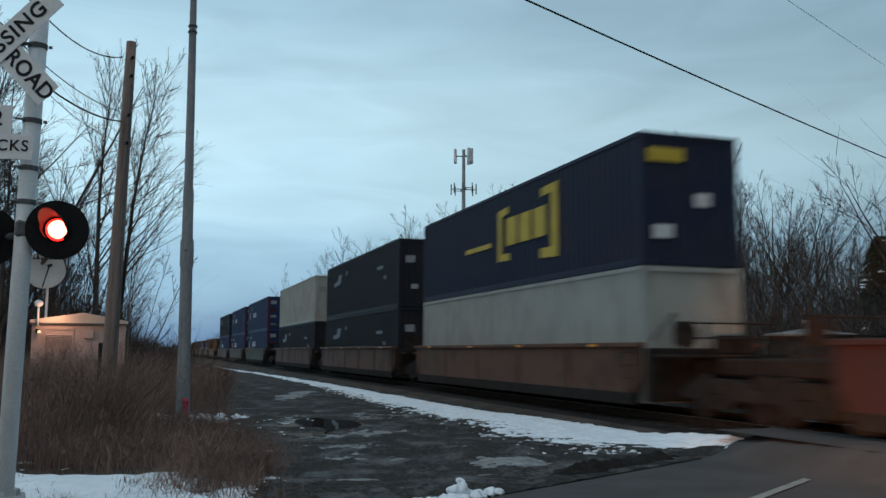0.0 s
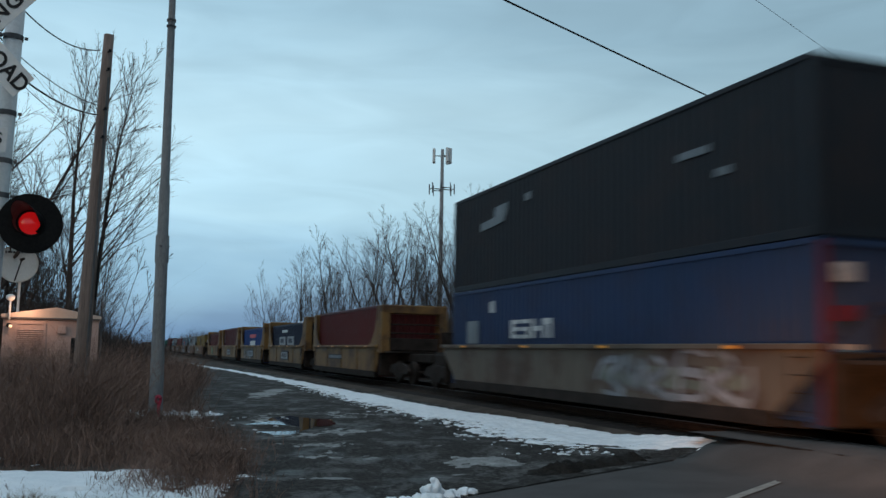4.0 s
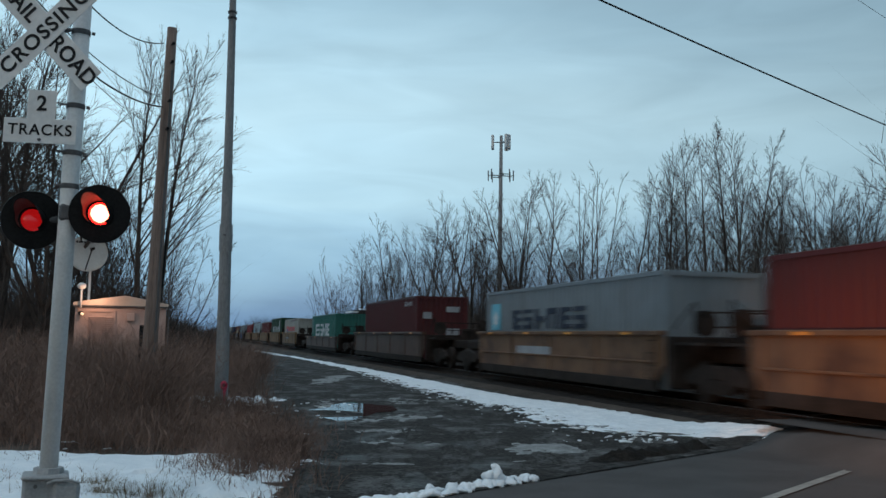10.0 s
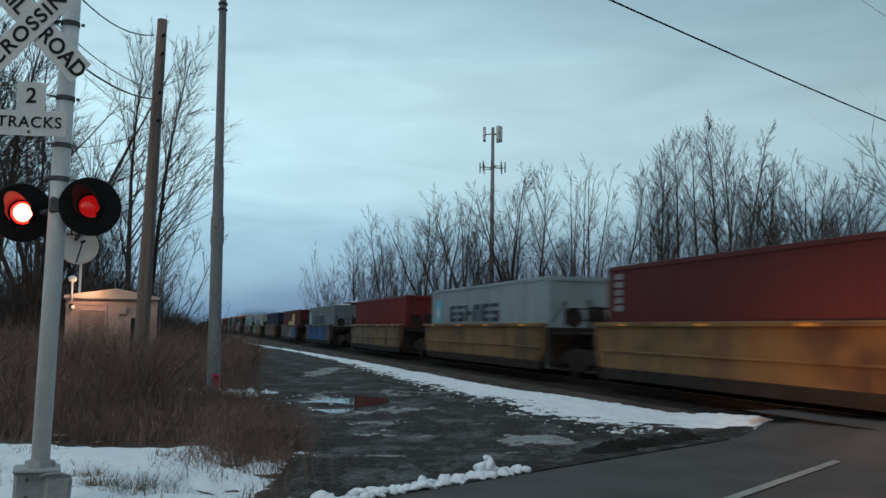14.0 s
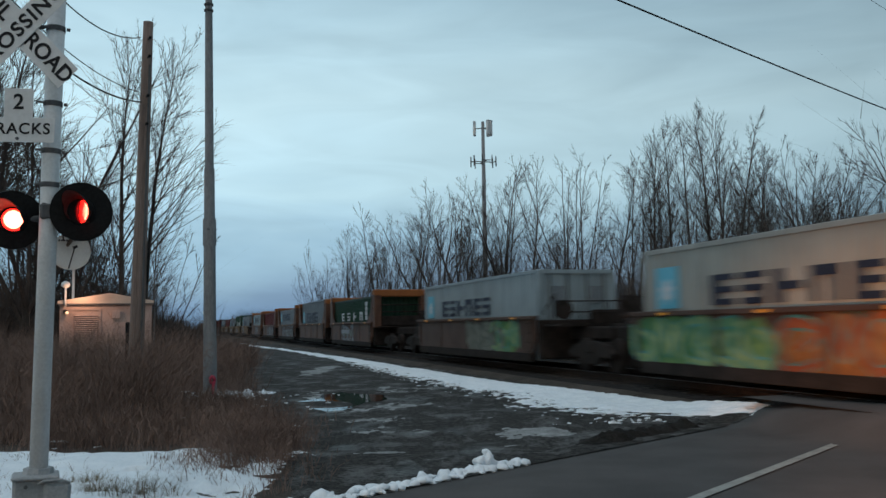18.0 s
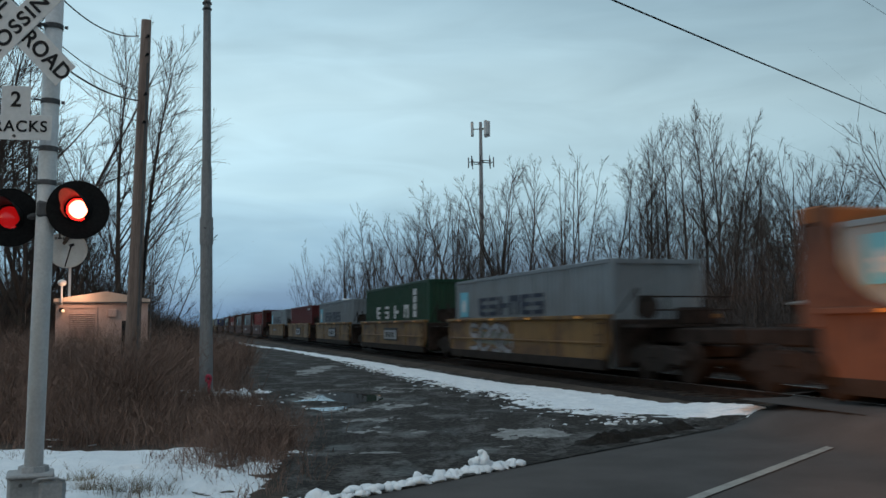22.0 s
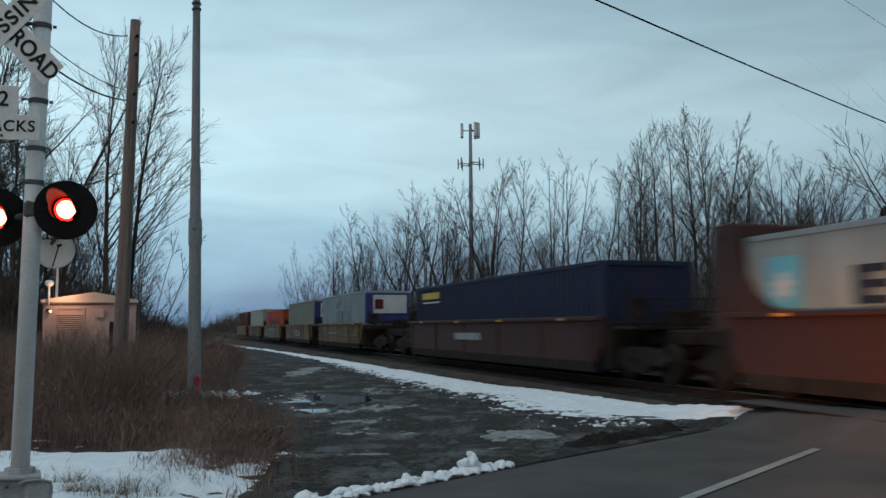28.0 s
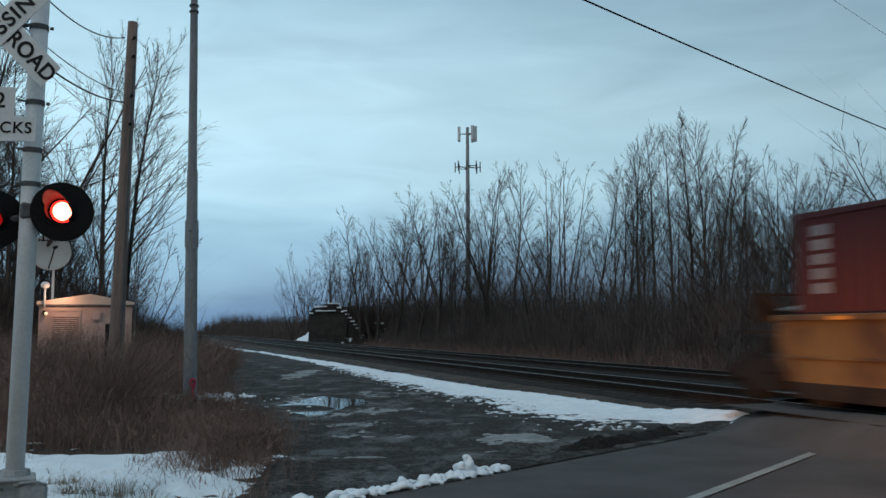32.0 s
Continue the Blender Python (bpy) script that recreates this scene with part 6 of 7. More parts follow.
def container(u_rear, L, H, lift, colour, label, marks="", seed=0):
    root = empty("shipping_container", Matrix(), label, "container", "containers on the train")
    mat = PAINT[colour]
    for name, me in shell(L, H):
        ob = new(name, me)
        if not me.materials:
            me.materials.append(mat)
        ob.material_slots[0].link = "OBJECT"
        ob.material_slots[0].material = mat
        ob.parent = root
    hl = L / 2
    hid = ((1.17 if colour == "teal" else 1.47) - lift) / H if lift < 1 else 0.0      # what the car's side hides

    def up(f):
        return H * (hid + (1 - hid) * f)
    for m in marks.split():
        if m == "star":          # square emblem and six dark letters
            logo_square(root, hl - 0.55, up(0.04), 0.86)
            print_word(root, hl - 2.6, hl - 8.3, up(0.06), up(0.50), 6, M_PRINT_DARK, "dark lettering as bars", 1)
        elif m == "starhigh":
            logo_square(root, hl - 0.55, up(0.25), 0.75)
            print_word(root, hl - 2.4, hl - 7.6, up(0.28), up(0.72), 6, M_PRINT_DARK, "dark lettering as bars", 1)
        elif m == "four":        # four wide-spaced white letters and a stacked column
            for i in range(4):
                print_word(root, hl - 2.6 - 1.85 * i, hl - 3.6 - 1.85 * i, up(0.06), up(0.42), 1, M_PRINT_WHITE, "white lettering as bars", i + 1)
            for i in range(4):
                bm = bmesh.new()
                stamp(bm, -hl + 1.95, -hl + 2.45, up(0.08 + 0.19 * i), up(0.08 + 0.19 * i + 0.165))
                part("letter_bar", bm, M_PRINT_WHITE, root)
        elif m == "tex":
            print_word(root, -hl + 2.3, -hl + 0.8, up(0.74), up(0.86), 3, M_PRINT_DIM, "small white lettering", 2)
        elif m == "column":      # white vertical lettering near the rear
            for i in range(5):
                bm = bmesh.new()
                stamp(bm, hl - 0.72, hl - 0.46, up(0.20 + 0.14 * i), up(0.20 + 0.14 * i + 0.10))
                part("letter_bar", bm, M_PRINT_DIM, root)
        elif m == "plate":       # two pale panels low on the side
            for y in (3.2, 0.2):
                bm = bmesh.new()
                stamp(bm, y - 2.3, y, up(0.02), up(0.42))
                pl = part("panel", bm, M_PRINT_DIM, root, "pale printed panel")
                bm = bmesh.new()
                stamp(bm, y - 1.7, y - 0.5, up(0.12), up(0.32), -WID / 2 - 0.01)
                part("letter_bar", bm, M_PRINT_DARK, pl)
            bm = bmesh.new()
            box(bm, (-WID / 2 - 0.004, 1.2, up(0.68)), (0.012, 2.0, 0.16), None)
            part("swoosh", bm, M_PRINT_WHITE, root, "pale stroke")
        elif m == "blocks":      # two dark blocks and a stroke on a pale box
            for y in (1.4, -0.9):
                bm = bmesh.new()
                stamp(bm, y - 1.9, y, up(0.06), up(0.42))
                part("letter_bar", bm, M_SLATEPRINT, root, "slate lettering blocks")
            bm = bmesh.new()
            box(bm, (0, 0, 0), (0.012, 1.3, 0.14), Matrix.Translation((-WID / 2 - 0.004, 0.8, up(0.70))) @ pose(0, 0, 0, -14))
            part("swoosh", bm, M_SLATEPRINT, root)
        elif m == "redwing":
            bm = bmesh.new()
            prism(bm, [(2.4, up(0.66)), (-1.4, up(0.66)), (-0.9, up(0.46)), (1.9, up(0.46))], "x", -WID / 2 - 0.012, -WID / 2)
            part("emblem", bm, M_PRINT_RED, root, "red wing-shaped emblem")
            bm = bmesh.new()
            stamp(bm, -0.9, 2.0, up(0.01), up(0.28))
            part("panel", bm, M_PRINT_WHITE, root, "white panel")
        elif m == "pinkword":
            print_word(root, 2.2, -3.6, up(0.1), up(0.42), 7, M_PRINT_RED, "faded red lettering as bars", 3)
        elif m == "wide":        # big white word
            print_word(root, 3.7, 1.5, up(0.02), up(0.58), 2, M_PRINT_WHITE, "large white lettering as bars", 1)
            print_word(root, 1.0, -3.6, up(0.02), up(0.58), 4, M_PRINT_WHITE, "large white lettering as bars", 2)
        elif m == "hl":          # dark blue figure and dark word on orange
            bm = bmesh.new()
            box(bm, (0, 0, 0), (0.012, 0.75, 1.0), Matrix.Translation((-WID / 2 - 0.004, 3.9, up(0.36))))
            part("emblem", bm, M_PRINT_BLUE, root, "dark blue emblem")
            print_word(root, 2.8, -4.0, up(0.05), up(0.40), 9, PAINT["maroon"], "dark lettering as bars", 2)
        elif m == "yellowbox":   # yellow shield on navy
            bm = bmesh.new()
            prism(bm, [(0.3, H * 0.28), (0.3, H * 0.80), (-0.5, H * 0.82), (-0.5, H * 0.75), (0.0, H * 0.73), (0.0, H * 0.35), (-0.6, H * 0.34), (-0.6, H * 0.27)], "x", -WID / 2 - 0.010, -WID / 2 + 0.002)
            part("emblem", bm, M_PRINT_YELLOW, root, "yellow bracket")
            bm = bmesh.new()
            prism(bm, [(-3.9, H * 0.20), (-3.9, H * 0.88), (-2.9, H * 0.87), (-2.9, H * 0.79), (-3.5, H * 0.80), (-3.5, H * 0.30), (-2.8, H * 0.31), (-2.8, H * 0.22)], "x", -WID / 2 - 0.010, -WID / 2 + 0.002)
            part("emblem", bm, M_PRINT_YELLOW, root, "yellow bracket")
            for k, (p, q) in enumerate(((-0.35, -1.15), (-1.35, -2.15), (-2.35, -3.15))):
                bm = bmesh.new()
                stamp(bm, q, p, H * 0.42, H * 0.70)
                part("letter_bar", bm, M_PRINT_YELLOW, root, "yellow lettering bar")
            bm = bmesh.new()
            stamp(bm, 0.9, 3.2, H * 0.45, H * 0.50)
            part("letter_bar", bm, M_PRINT_YELLOW, root)
            for x0, z0, w, h, mm in ((-0.6, 0.78, 0.9, 0.3, M_PRINT_YELLOW), (-0.7, 0.2, 0.5, 0.3, M_PRINT_WHITE), (0.3, 0.45, 0.4, 0.3, M_PRINT_WHITE)):
                bm = bmesh.new()
                box(bm, (x0, -hl - 0.002, H * z0 + h / 2), (w, 0.012, h))
                part("label_bar", bm, mm, root)
        elif m == "script":      # short white word towards the rear, small marks
            print_word(root, hl - 4.6, hl - 7.2, up(0.48 if not hid else 0.1), up(0.62 if not hid else 0.4), 4, M_PRINT_WHITE, "white lettering as bars", 1)
            bm = bmesh.new()
            stamp(bm, hl - 2.2, hl - 1.3, H * 0.45, H * 0.68)
            part("emblem", bm, M_SLATEPRINT, root, "faint pale emblem")
            bm = bmesh.new()
            stamp(bm, hl - 3.4, hl - 3.1, H * 0.75, H * 0.86)
            part("label_bar", bm, M_PRINT_WHITE, root)
        elif m == "pennant":     # small white pennants on black boxes
            bm = bmesh.new()
            prism(bm, [(hl - 2.3, H * 0.58), (hl - 2.3, H * 0.66), (hl - 3.3, H * 0.68), (hl - 3.4, H * 0.78), (hl - 4.3, H * 0.79), (hl - 4.2, H * 0.70), (hl - 4.0, H * 0.62), (hl - 3.4, H * 0.60)], "x", -WID / 2 - 0.010, -WID / 2 + 0.002)
            part("emblem", bm, M_SLATEPRINT, root, "small grey emblem")
            for y0, y1, z0, z1 in ((2.6, 2.3, 0.74, 0.81), (-4.4, -5.4, 0.63, 0.68), (-5.6, -6.0, 0.46, 0.51)):
                bm = bmesh.new()
                stamp(bm, y0, y1, H * z0, H * z1)
                part("label_bar", bm, M_SLATEPRINT, root)
        elif m == "ends":        # red posts and white labels at the front end
            for x in (-WID / 2 + 0.09, WID / 2 - 0.09):
                bm = bmesh.new()
                box(bm, (x, -hl - 0.003, H / 2), (0.16, 0.014, H - 0.1))
                part("stripe", bm, M_POST_RED, root)
            for x in (-0.7, 0.55):
                for z, h, mm in ((0.82, 0.30, M_PRINT_DIM), (0.60, 0.24, M_POST_RED), (0.40, 0.22, M_PRINT_DIM if x < 0 else M_SLATEPRINT), (0.16, 0.16, M_SLATEPRINT)):
                    bm = bmesh.new()
                    box(bm, (x, -hl - 0.003, H * z), (0.5, 0.014, h))
                    part("label_bar", bm, mm, root)
        elif m == "topmark":
            bm = bmesh.new()
            stamp(bm, hl - 3.1, hl - 0.9, up(0.62), up(0.80))
            part("emblem", bm, M_PRINT_YELLOW, root, "small yellow lettering bar")
            bm = bmesh.new()
            stamp(bm, hl - 3.1, hl - 1.0, up(0.50), up(0.54))
            part("letter_bar", bm, M_PRINT_WHITE, root)
        elif m == "frontlabels":
            for x, z, w, h in ((-0.7, 0.7, 0.4, 0.3), (0.5, 0.8, 0.6, 0.25), (0.5, 0.45, 0.6, 0.3), (-0.5, 0.3, 0.3, 0.2)):
                bm = bmesh.new()
                box(bm, (x, -hl - 0.003, H * z), (w, 0.014, h))
                part("label_bar", bm, M_PRINT_DIM, root)
        elif m == "reefer":
            bm = bmesh.new()
            box(bm, (0, -hl - 0.05, H * 0.70), (2.3, 0.10, H * 0.52), bevel=0.03)
            unit = part("reefer_unit", bm, M_REEFER, root, "dark blue-grey cooling unit")
            bm = bmesh.new()
            box(bm, (0.12, -hl - 0.105, H * 0.76), (1.75, 0.03, H * 0.32), bevel=0.01)
            part("panel", bm, M_PRINT_WHITE, unit, "white panel")
            bm = bmesh.new()
            box(bm, (-0.45, -hl - 0.124, H * 0.76), (0.45, 0.012, 0.5))
            part("label_bar", bm, M_POST_RED, unit)
            bm = bmesh.new()
            box(bm, (0, -hl - 0.03, H * 0.22), (2.2, 0.06, H * 0.34))
            part("grille", bm, M_BLACK, unit)
        elif m == "yellowmark":  # painted yellow and white shapes low on the side
            for outline, mm, words in (([(1.7, up(0.0)), (1.7, up(0.24)), (-0.9, up(0.26)), (-0.9, up(0.0))], M_PRINT_YELLOW, "long yellow painted shape"), ([(-1.5, up(0.0)), (-1.5, up(0.66)), (-2.3, up(0.78)), (-3.0, up(0.70)), (-2.7, up(0.0))], M_PRINT_YELLOW, "tall yellow painted shape"),
                                     ([(-0.9, up(0.0)), (-0.9, up(0.58)), (-1.5, up(0.64)), (-1.5, up(0.0))], M_PRINT_DIM, "white painted shape")):
                bm = bmesh.new()
                prism(bm, outline, "x", -WID / 2 - 0.012, -WID / 2 + 0.002)
                part("graffiti", bm, mm, root, words)
        elif m == "wave":        # a faded red stroke and a red and blue emblem
            bm = bmesh.new()
            prism(bm, [(1.6, up(0.74)), (-1.0, up(0.90)), (-4.6, up(0.96)), (-4.6, up(0.90)), (-1.0, up(0.83))], "x", -WID / 2 - 0.010, -WID / 2 + 0.002)
            part("stroke", bm, M_POST_RED, root, "faded red stroke")
            bm = bmesh.new()
            prism(bm, [(3.9, up(0.46)), (2.5, up(0.50)), (2.9, up(0.22)), (3.5, up(0.08))], "x", -WID / 2 - 0.014, -WID / 2 + 0.002)
            part("emblem", bm, M_PRINT_RED, root, "red emblem")
            bm = bmesh.new()
            prism(bm, [(3.5, up(0.26)), (2.9, up(0.26)), (3.1, up(0.05)), (3.4, up(0.05))], "x", -WID / 2 - 0.020, -WID / 2 + 0.002)
            part("emblem", bm, M_PRINT_BLUE, root, "blue emblem")
        elif m == "redmark":
            bm = bmesh.new()
            stamp(bm, 0.5, 1.1, up(0.10), up(0.55))
            part("emblem", bm, M_PRINT_RED, root, "red square mark")
        elif m == "doorend":     # locking bars and frames on the leading end
            for x in (-0.85, -0.30, 0.30, 0.85):
                bm = bmesh.new()
                tube(bm, (x, -hl - 0.02, 0.15), (x, -hl - 0.02, H - 0.12), 0.03, 0.03, 8)
                part("locking_bar", bm, M_DARKSTEEL, root)
            for x in (-0.58, 0.58):
                bm = bmesh.new()
                box(bm, (x, -hl - 0.006, H * 0.72), (0.36, 0.014, 0.5))
                part("label_bar", bm, M_SLATEPRINT, root)
        elif m == "patch":
            bm = bmesh.new()
            stamp(bm, -1.1, 0.2, up(0.12), up(0.78))
            part("panel", bm, M_PATCH, root, "dark square panel")
    ride(root, u_rear - hl, lift)
    return root


TRUCK = []


def truck(u):
    """A two-axle truck; built once, then copied."""
    if TRUCK:
        ob = copy_thing(TRUCK[0], Matrix())
        RIDERS.append((ob, u, 0.0))
        return
    root = empty("rail_truck", Matrix(), "grimy two-axle freight truck on steel wheels", "wheel truck", "trucks under the train")
    for x in (-1.0, 1.0):
        bm = bmesh.new()
        prism(bm, [(-1.25, 0.50), (-0.95, 0.68), (-0.35, 0.78), (0.35, 0.78), (0.95, 0.68), (1.25, 0.50), (1.1, 0.36), (0.7, 0.42), (0.4, 0.22), (-0.4, 0.22), (-0.7, 0.42), (-1.1, 0.36)], "x", x - 0.07, x + 0.07)
        sf = part("side_frame", bm, M_UNDER, root)
        bm = bmesh.new()
        for y in (-0.13, 0.13):
            tube(bm, (x, y, 0.3), (x, y, 0.6), 0.08, 0.08, 8)
        part("spring", bm, M_UNDER, sf)
    bm = bmesh.new()
    box(bm, (0, 0, 0.62), (2.2, 0.42, 0.26), bevel=0.03)
    part("bolster", bm, M_UNDER, root)
    for y in (-0.89, 0.89):
        bm = bmesh.new()
        tube(bm, (-0.95, y, 0.42), (0.95, y, 0.42), 0.08, 0.08, 10)
        ws = part("axle", bm, M_UNDER, root)
        for x in (-0.75, 0.75):
            bm = bmesh.new()
            tube(bm, (x - 0.06, y, 0.42), (x + 0.06, y, 0.42), 0.42, 0.42, 28)
            tube(bm, (x - 0.03, y, 0.42), (x + 0.10 * (1 if x < 0 else -1), y, 0.42), 0.44, 0.44, 28)
            part("wheel", bm, M_UNDER, ws)
    TRUCK.append(root)
    ride(root, u)


# strokes of spray-painted signs, in a unit square: loops and hooks that spell nothing
SIGNS = [((0.1, 0.95), (0.15, 0.2), (0.7, 0.02), (0.9, 0.5), (0.45, 0.75)), ((0.9, 0.85), (0.2, 0.95), (0.15, 0.55), (0.8, 0.45), (0.75, 0.05), (0.05, 0.0)), ((0.05, 0.0), (0.25, 1.0), (0.55, 0.25), (0.75, 0.9), (1.0, 0.1)),
         ((0.95, 0.2), (0.3, 0.0), (0.05, 0.5), (0.35, 1.0), (0.95, 0.85), (0.55, 0.45)), ((0.0, 0.4), (0.3, 0.9), (0.9, 0.95), (0.55, 0.5), (1.0, 0.0), (0.3, 0.1)), ((0.2, 1.0), (0.6, 0.7), (0.1, 0.3), (0.9, 0.0), (1.0, 0.7))]


def ribbon(pts, r, x):
    """A soft stroke through the points, in the plane x."""
    bm = bmesh.new()
    n = len(pts) - 1
    line = []
    for i in range(n):
        p0, p1, p2, p3 = (Vector(pts[max(0, min(n, i + k))]) for k in (-1, 0, 1, 2))
        for j in range(6):
            t = j / 6
            line.append(0.5 * (2 * p1 + (p2 - p0) * t + (2 * p0 - 5 * p1 + 4 * p2 - p3) * t * t + (3 * p1 - p0 - 3 * p2 + p3) * t ** 3))
    line.append(Vector(pts[-1]))
    rows = []
    for i, p in enumerate(line):
        d = (line[min(i + 1, len(line) - 1)] - line[max(i - 1, 0)]).normalized()
        k = r * (0.65 + 0.5 * math.sin(math.pi * i / (len(line) - 1)))
        rows.append([bm.verts.new((x - 0.0002 * i, q.x, max(0.31, min(1.39, q.y)))) for q in (p + Vector((-d.y, d.x)) * k, p - Vector((-d.y, d.x)) * k)])
    for a, b in zip(rows, rows[1:]):
        bm.faces.new((a[0], b[0], b[1], a[1]))
    return bm


def mural(root, y0, y1, tone, seed):
    """Spray paint on the side plate: a ragged ground, and thick outlined strokes over it."""
    rng = random.Random(seed)
    ground, line, fill, words = MURALS[tone]
    width = abs(y1 - y0)
    n = max(3, round(width / 0.95))
    bm = bmesh.new()
    rows = []
    for i in range(n * 4 + 1):
        y = y0 + (y1 - y0) * i / (n * 4)
        end = min(1.0, 0.35 + 0.35 * min(i, n * 4 - i))
        grow = 1.0 if tone else 0.45
        rows.append([bm.verts.new((-1.4195, y + rng.uniform(-0.04, 0.04), 0.85 + sg * end * grow * rng.uniform(0.36, 0.52))) for sg in (1, -1)])
    for a, b in zip(rows, rows[1:]):
        bm.faces.new((a[0], b[0], b[1], a[1]))
    base = part("graffiti", bm, ground, root, words)
    for i in range(n):
        c = y0 + (y1 - y0) * (i + 0.5) / n
        w = width / n
        low, tall = 0.40 + rng.uniform(0, 0.10), rng.uniform(0.75, 0.92)
        pts = [(c + (0.5 - u) * w * 1.1, low + v * tall) for u, v in SIGNS[rng.randrange(6)]]
        part("spray_outline", ribbon(pts, 0.115, -1.427), line, base)
        part("spray_stroke", ribbon(pts, 0.075, -1.441), fill, base)


def well_car(u0, u1, c0, c1, colour, label, style="plain", marks="", truck_front=True, sill_top=1.42):
    """One unit from u0 (front coupling) to u1 (rear); its well holds c0 to c1."""
    mid = (c0 + c1) / 2
    root = empty("well_car", Matrix(), label, "well car", "well cars of the train")
    mat = PAINT[colour]
    f, r = c0 - 0.25 - mid, c1 + 0.25 - mid          # front and rear of the side plates
    for sgn in (-1, 1):
        x = sgn * 1.40
        bm = bmesh.new()
        taper = 1.1 if style == "slope" else 0.35
        prism(bm, [(f, sill_top - 0.02), (f, 0.75 if style != "slope" else 1.2), (f + taper, 0.37), (r - taper, 0.37), (r, 0.75 if style != "slope" else 1.2), (r, sill_top - 0.02)], "x", x - 0.015, x + 0.015)
        side = part("side_plate", bm, mat, root)
        bm = bmesh.new()
        box(bm, (x + sgn * 0.02, (f + r) / 2, sill_top), (0.20, r - f, 0.10), bevel=0.015)
        part("top_chord", bm, mat, side)
        # chord takes the dark underframe colour for the shadow under the side plate
        bm = bmesh.new()
        box(bm, (x - sgn * 0.02, (f + r) / 2, 0.29), (0.14, r - f - 2 * taper, 0.25), bevel=0.01)
        part("bottom_chord", bm, M_UNDER, side, "grimy bottom chord darkened for shade")
        if colour in ("car_yellow", "car_orange") and style == "plain":
            bm = bmesh.new()
            box(bm, (x + sgn * 0.03, (f + r) / 2, 0.80), (0.07, r - f - 0.7, 0.05), bevel=0.012)
            part("rub_rail", bm, mat, side, "long rib on the side")
        if style != "slope":
            n = max(3, round((r - f) / 3.2))
            for i in range(n + 1):
                bm = bmesh.new()
                y = f + 0.3 + (r - f - 0.6) * i / n
                box(bm, (x + sgn * 0.025, y, (sill_top + 0.36) / 2), (0.04, 0.12, sill_top - 0.48), bevel=0.008)
                part("stiffener", bm, mat, side)
    bm = bmesh.new()
    for i in range(5):
        y = f + 0.8 + (r - f - 1.6) * i / 4
        box(bm, (0, y, 0.24), (2.75, 0.5, 0.10))
    part("well_floor", bm, M_UNDER, root)
    # end structures over the trucks, coloured dark to give the shade between cars
    for y0, y1, sgn in ((f, u0 - mid, -1), (r, u1 - mid, 1)):
        ym = (y0 + y1) / 2
        bm = bmesh.new()
        box(bm, (0, ym, 0.98), (0.85, abs(y1 - y0), 0.34), bevel=0.04)
        part("end_sill", bm, M_UNDER, root)
        bm = bmesh.new()
        box(bm, (0, y0 + sgn * 0.10, 0.80), (2.72, 0.16, 1.1), bevel=0.03)
        part("end_plate", bm, M_UNDER, root)
        bm = bmesh.new()
        box(bm, (0, y0 + sgn * min(0.75, abs(y1 - y0) * 0.55), 1.20), (2.5, min(1.0, abs(y1 - y0)), 0.06))
        part("platform", bm, M_UNDER, root, "dark grating platform")
        if style != "bulkhead" and abs(y1 - y0) > 0.9:
            bm = bmesh.new()
            q = y0 + sgn * min(0.9, abs(y1 - y0) - 0.15)
            for x in (-1.2, -0.45, 0.45, 1.2):
                tube(bm, (x, q, 1.2), (x, q, 2.05 if abs(x) > 1 else 1.85), 0.022, 0.022, 6)
            for z in (1.55, 1.85):
                tube(bm, (-1.2, q, z), (1.2, q, z), 0.018, 0.018, 6)
            for x in (-1.2, 1.2):
                tube(bm, (x, q, 2.05), (x, y0, 1.5), 0.018, 0.018, 6)
            part("handrail", bm, M_UNDER, root, "dark handrail round the end platform")
            bm = bmesh.new()
            tube(bm, (-0.95, q - 0.02, 1.62), (-0.95, q + 0.02, 1.62), 0.27, 0.27, 18)
            part("brake_wheel", bm, M_UNDER, root, "dark brake wheel")
            bm = bmesh.new()
            box(bm, (0.55, y0 + sgn * 0.40, 1.42), (0.8, 0.36, 0.4), bevel=0.03)
            part("valve_box", bm, M_UNDER, root, "grimy brake gear on the platform")
        if style == "bulkhead":
            # web coloured dark to pass for the shaded opening in the end frame
            bm = bmesh.new()
            box(bm, (0, y0 + sgn * 0.22, 1.5), (2.06, 0.4, 0.5), bevel=0.03)
            frame_mat = PAINT["frame_orange"] if "orange end" in label else mat
            bh = part("bulkhead", bm, M_UNDER, root, "dark web of the tall end frame")
            for x in (-1.22, 1.22):
                bm = bmesh.new()
                box(bm, (x, y0 + sgn * 0.22, 2.0), (0.36, 0.5, 1.7), bevel=0.03)
                part("end_post", bm, mat, bh)
            for z in (1.95, 2.3):
                bm = bmesh.new()
                tube(bm, (-1.04, y0 + sgn * 0.42, z), (1.04, y0 + sgn * 0.42, z), 0.03, 0.03, 6)
                part("grab_rail", bm, M_UNDER, bh)
            bm = bmesh.new()
            box(bm, (0, y0 + sgn * 0.22, 2.90), (2.8, 0.5, 0.36), bevel=0.04)
            part("top_beam", bm, frame_mat, bh, "beam across the end frame's top")
            for x in (-1.40, 1.40):
                bm = bmesh.new()
                q = y0 - sgn * 0.0
                prism(bm, [(q, 3.05), (q - sgn * 0.22, 3.05), (q - sgn * 0.30, 2.55), (q - sgn * 0.46, 2.15), (q - sgn * 0.72, 1.82), (q - sgn * 1.10, 1.58), (q - sgn * 1.5, 1.46), (q, 1.46)], "x", x - 0.02, x + 0.02)
                part("gusset", bm, mat, bh, "curved gusset plate")
    # ladder rungs, number boards and reflectors on the side that faces the road
    bm = bmesh.new()
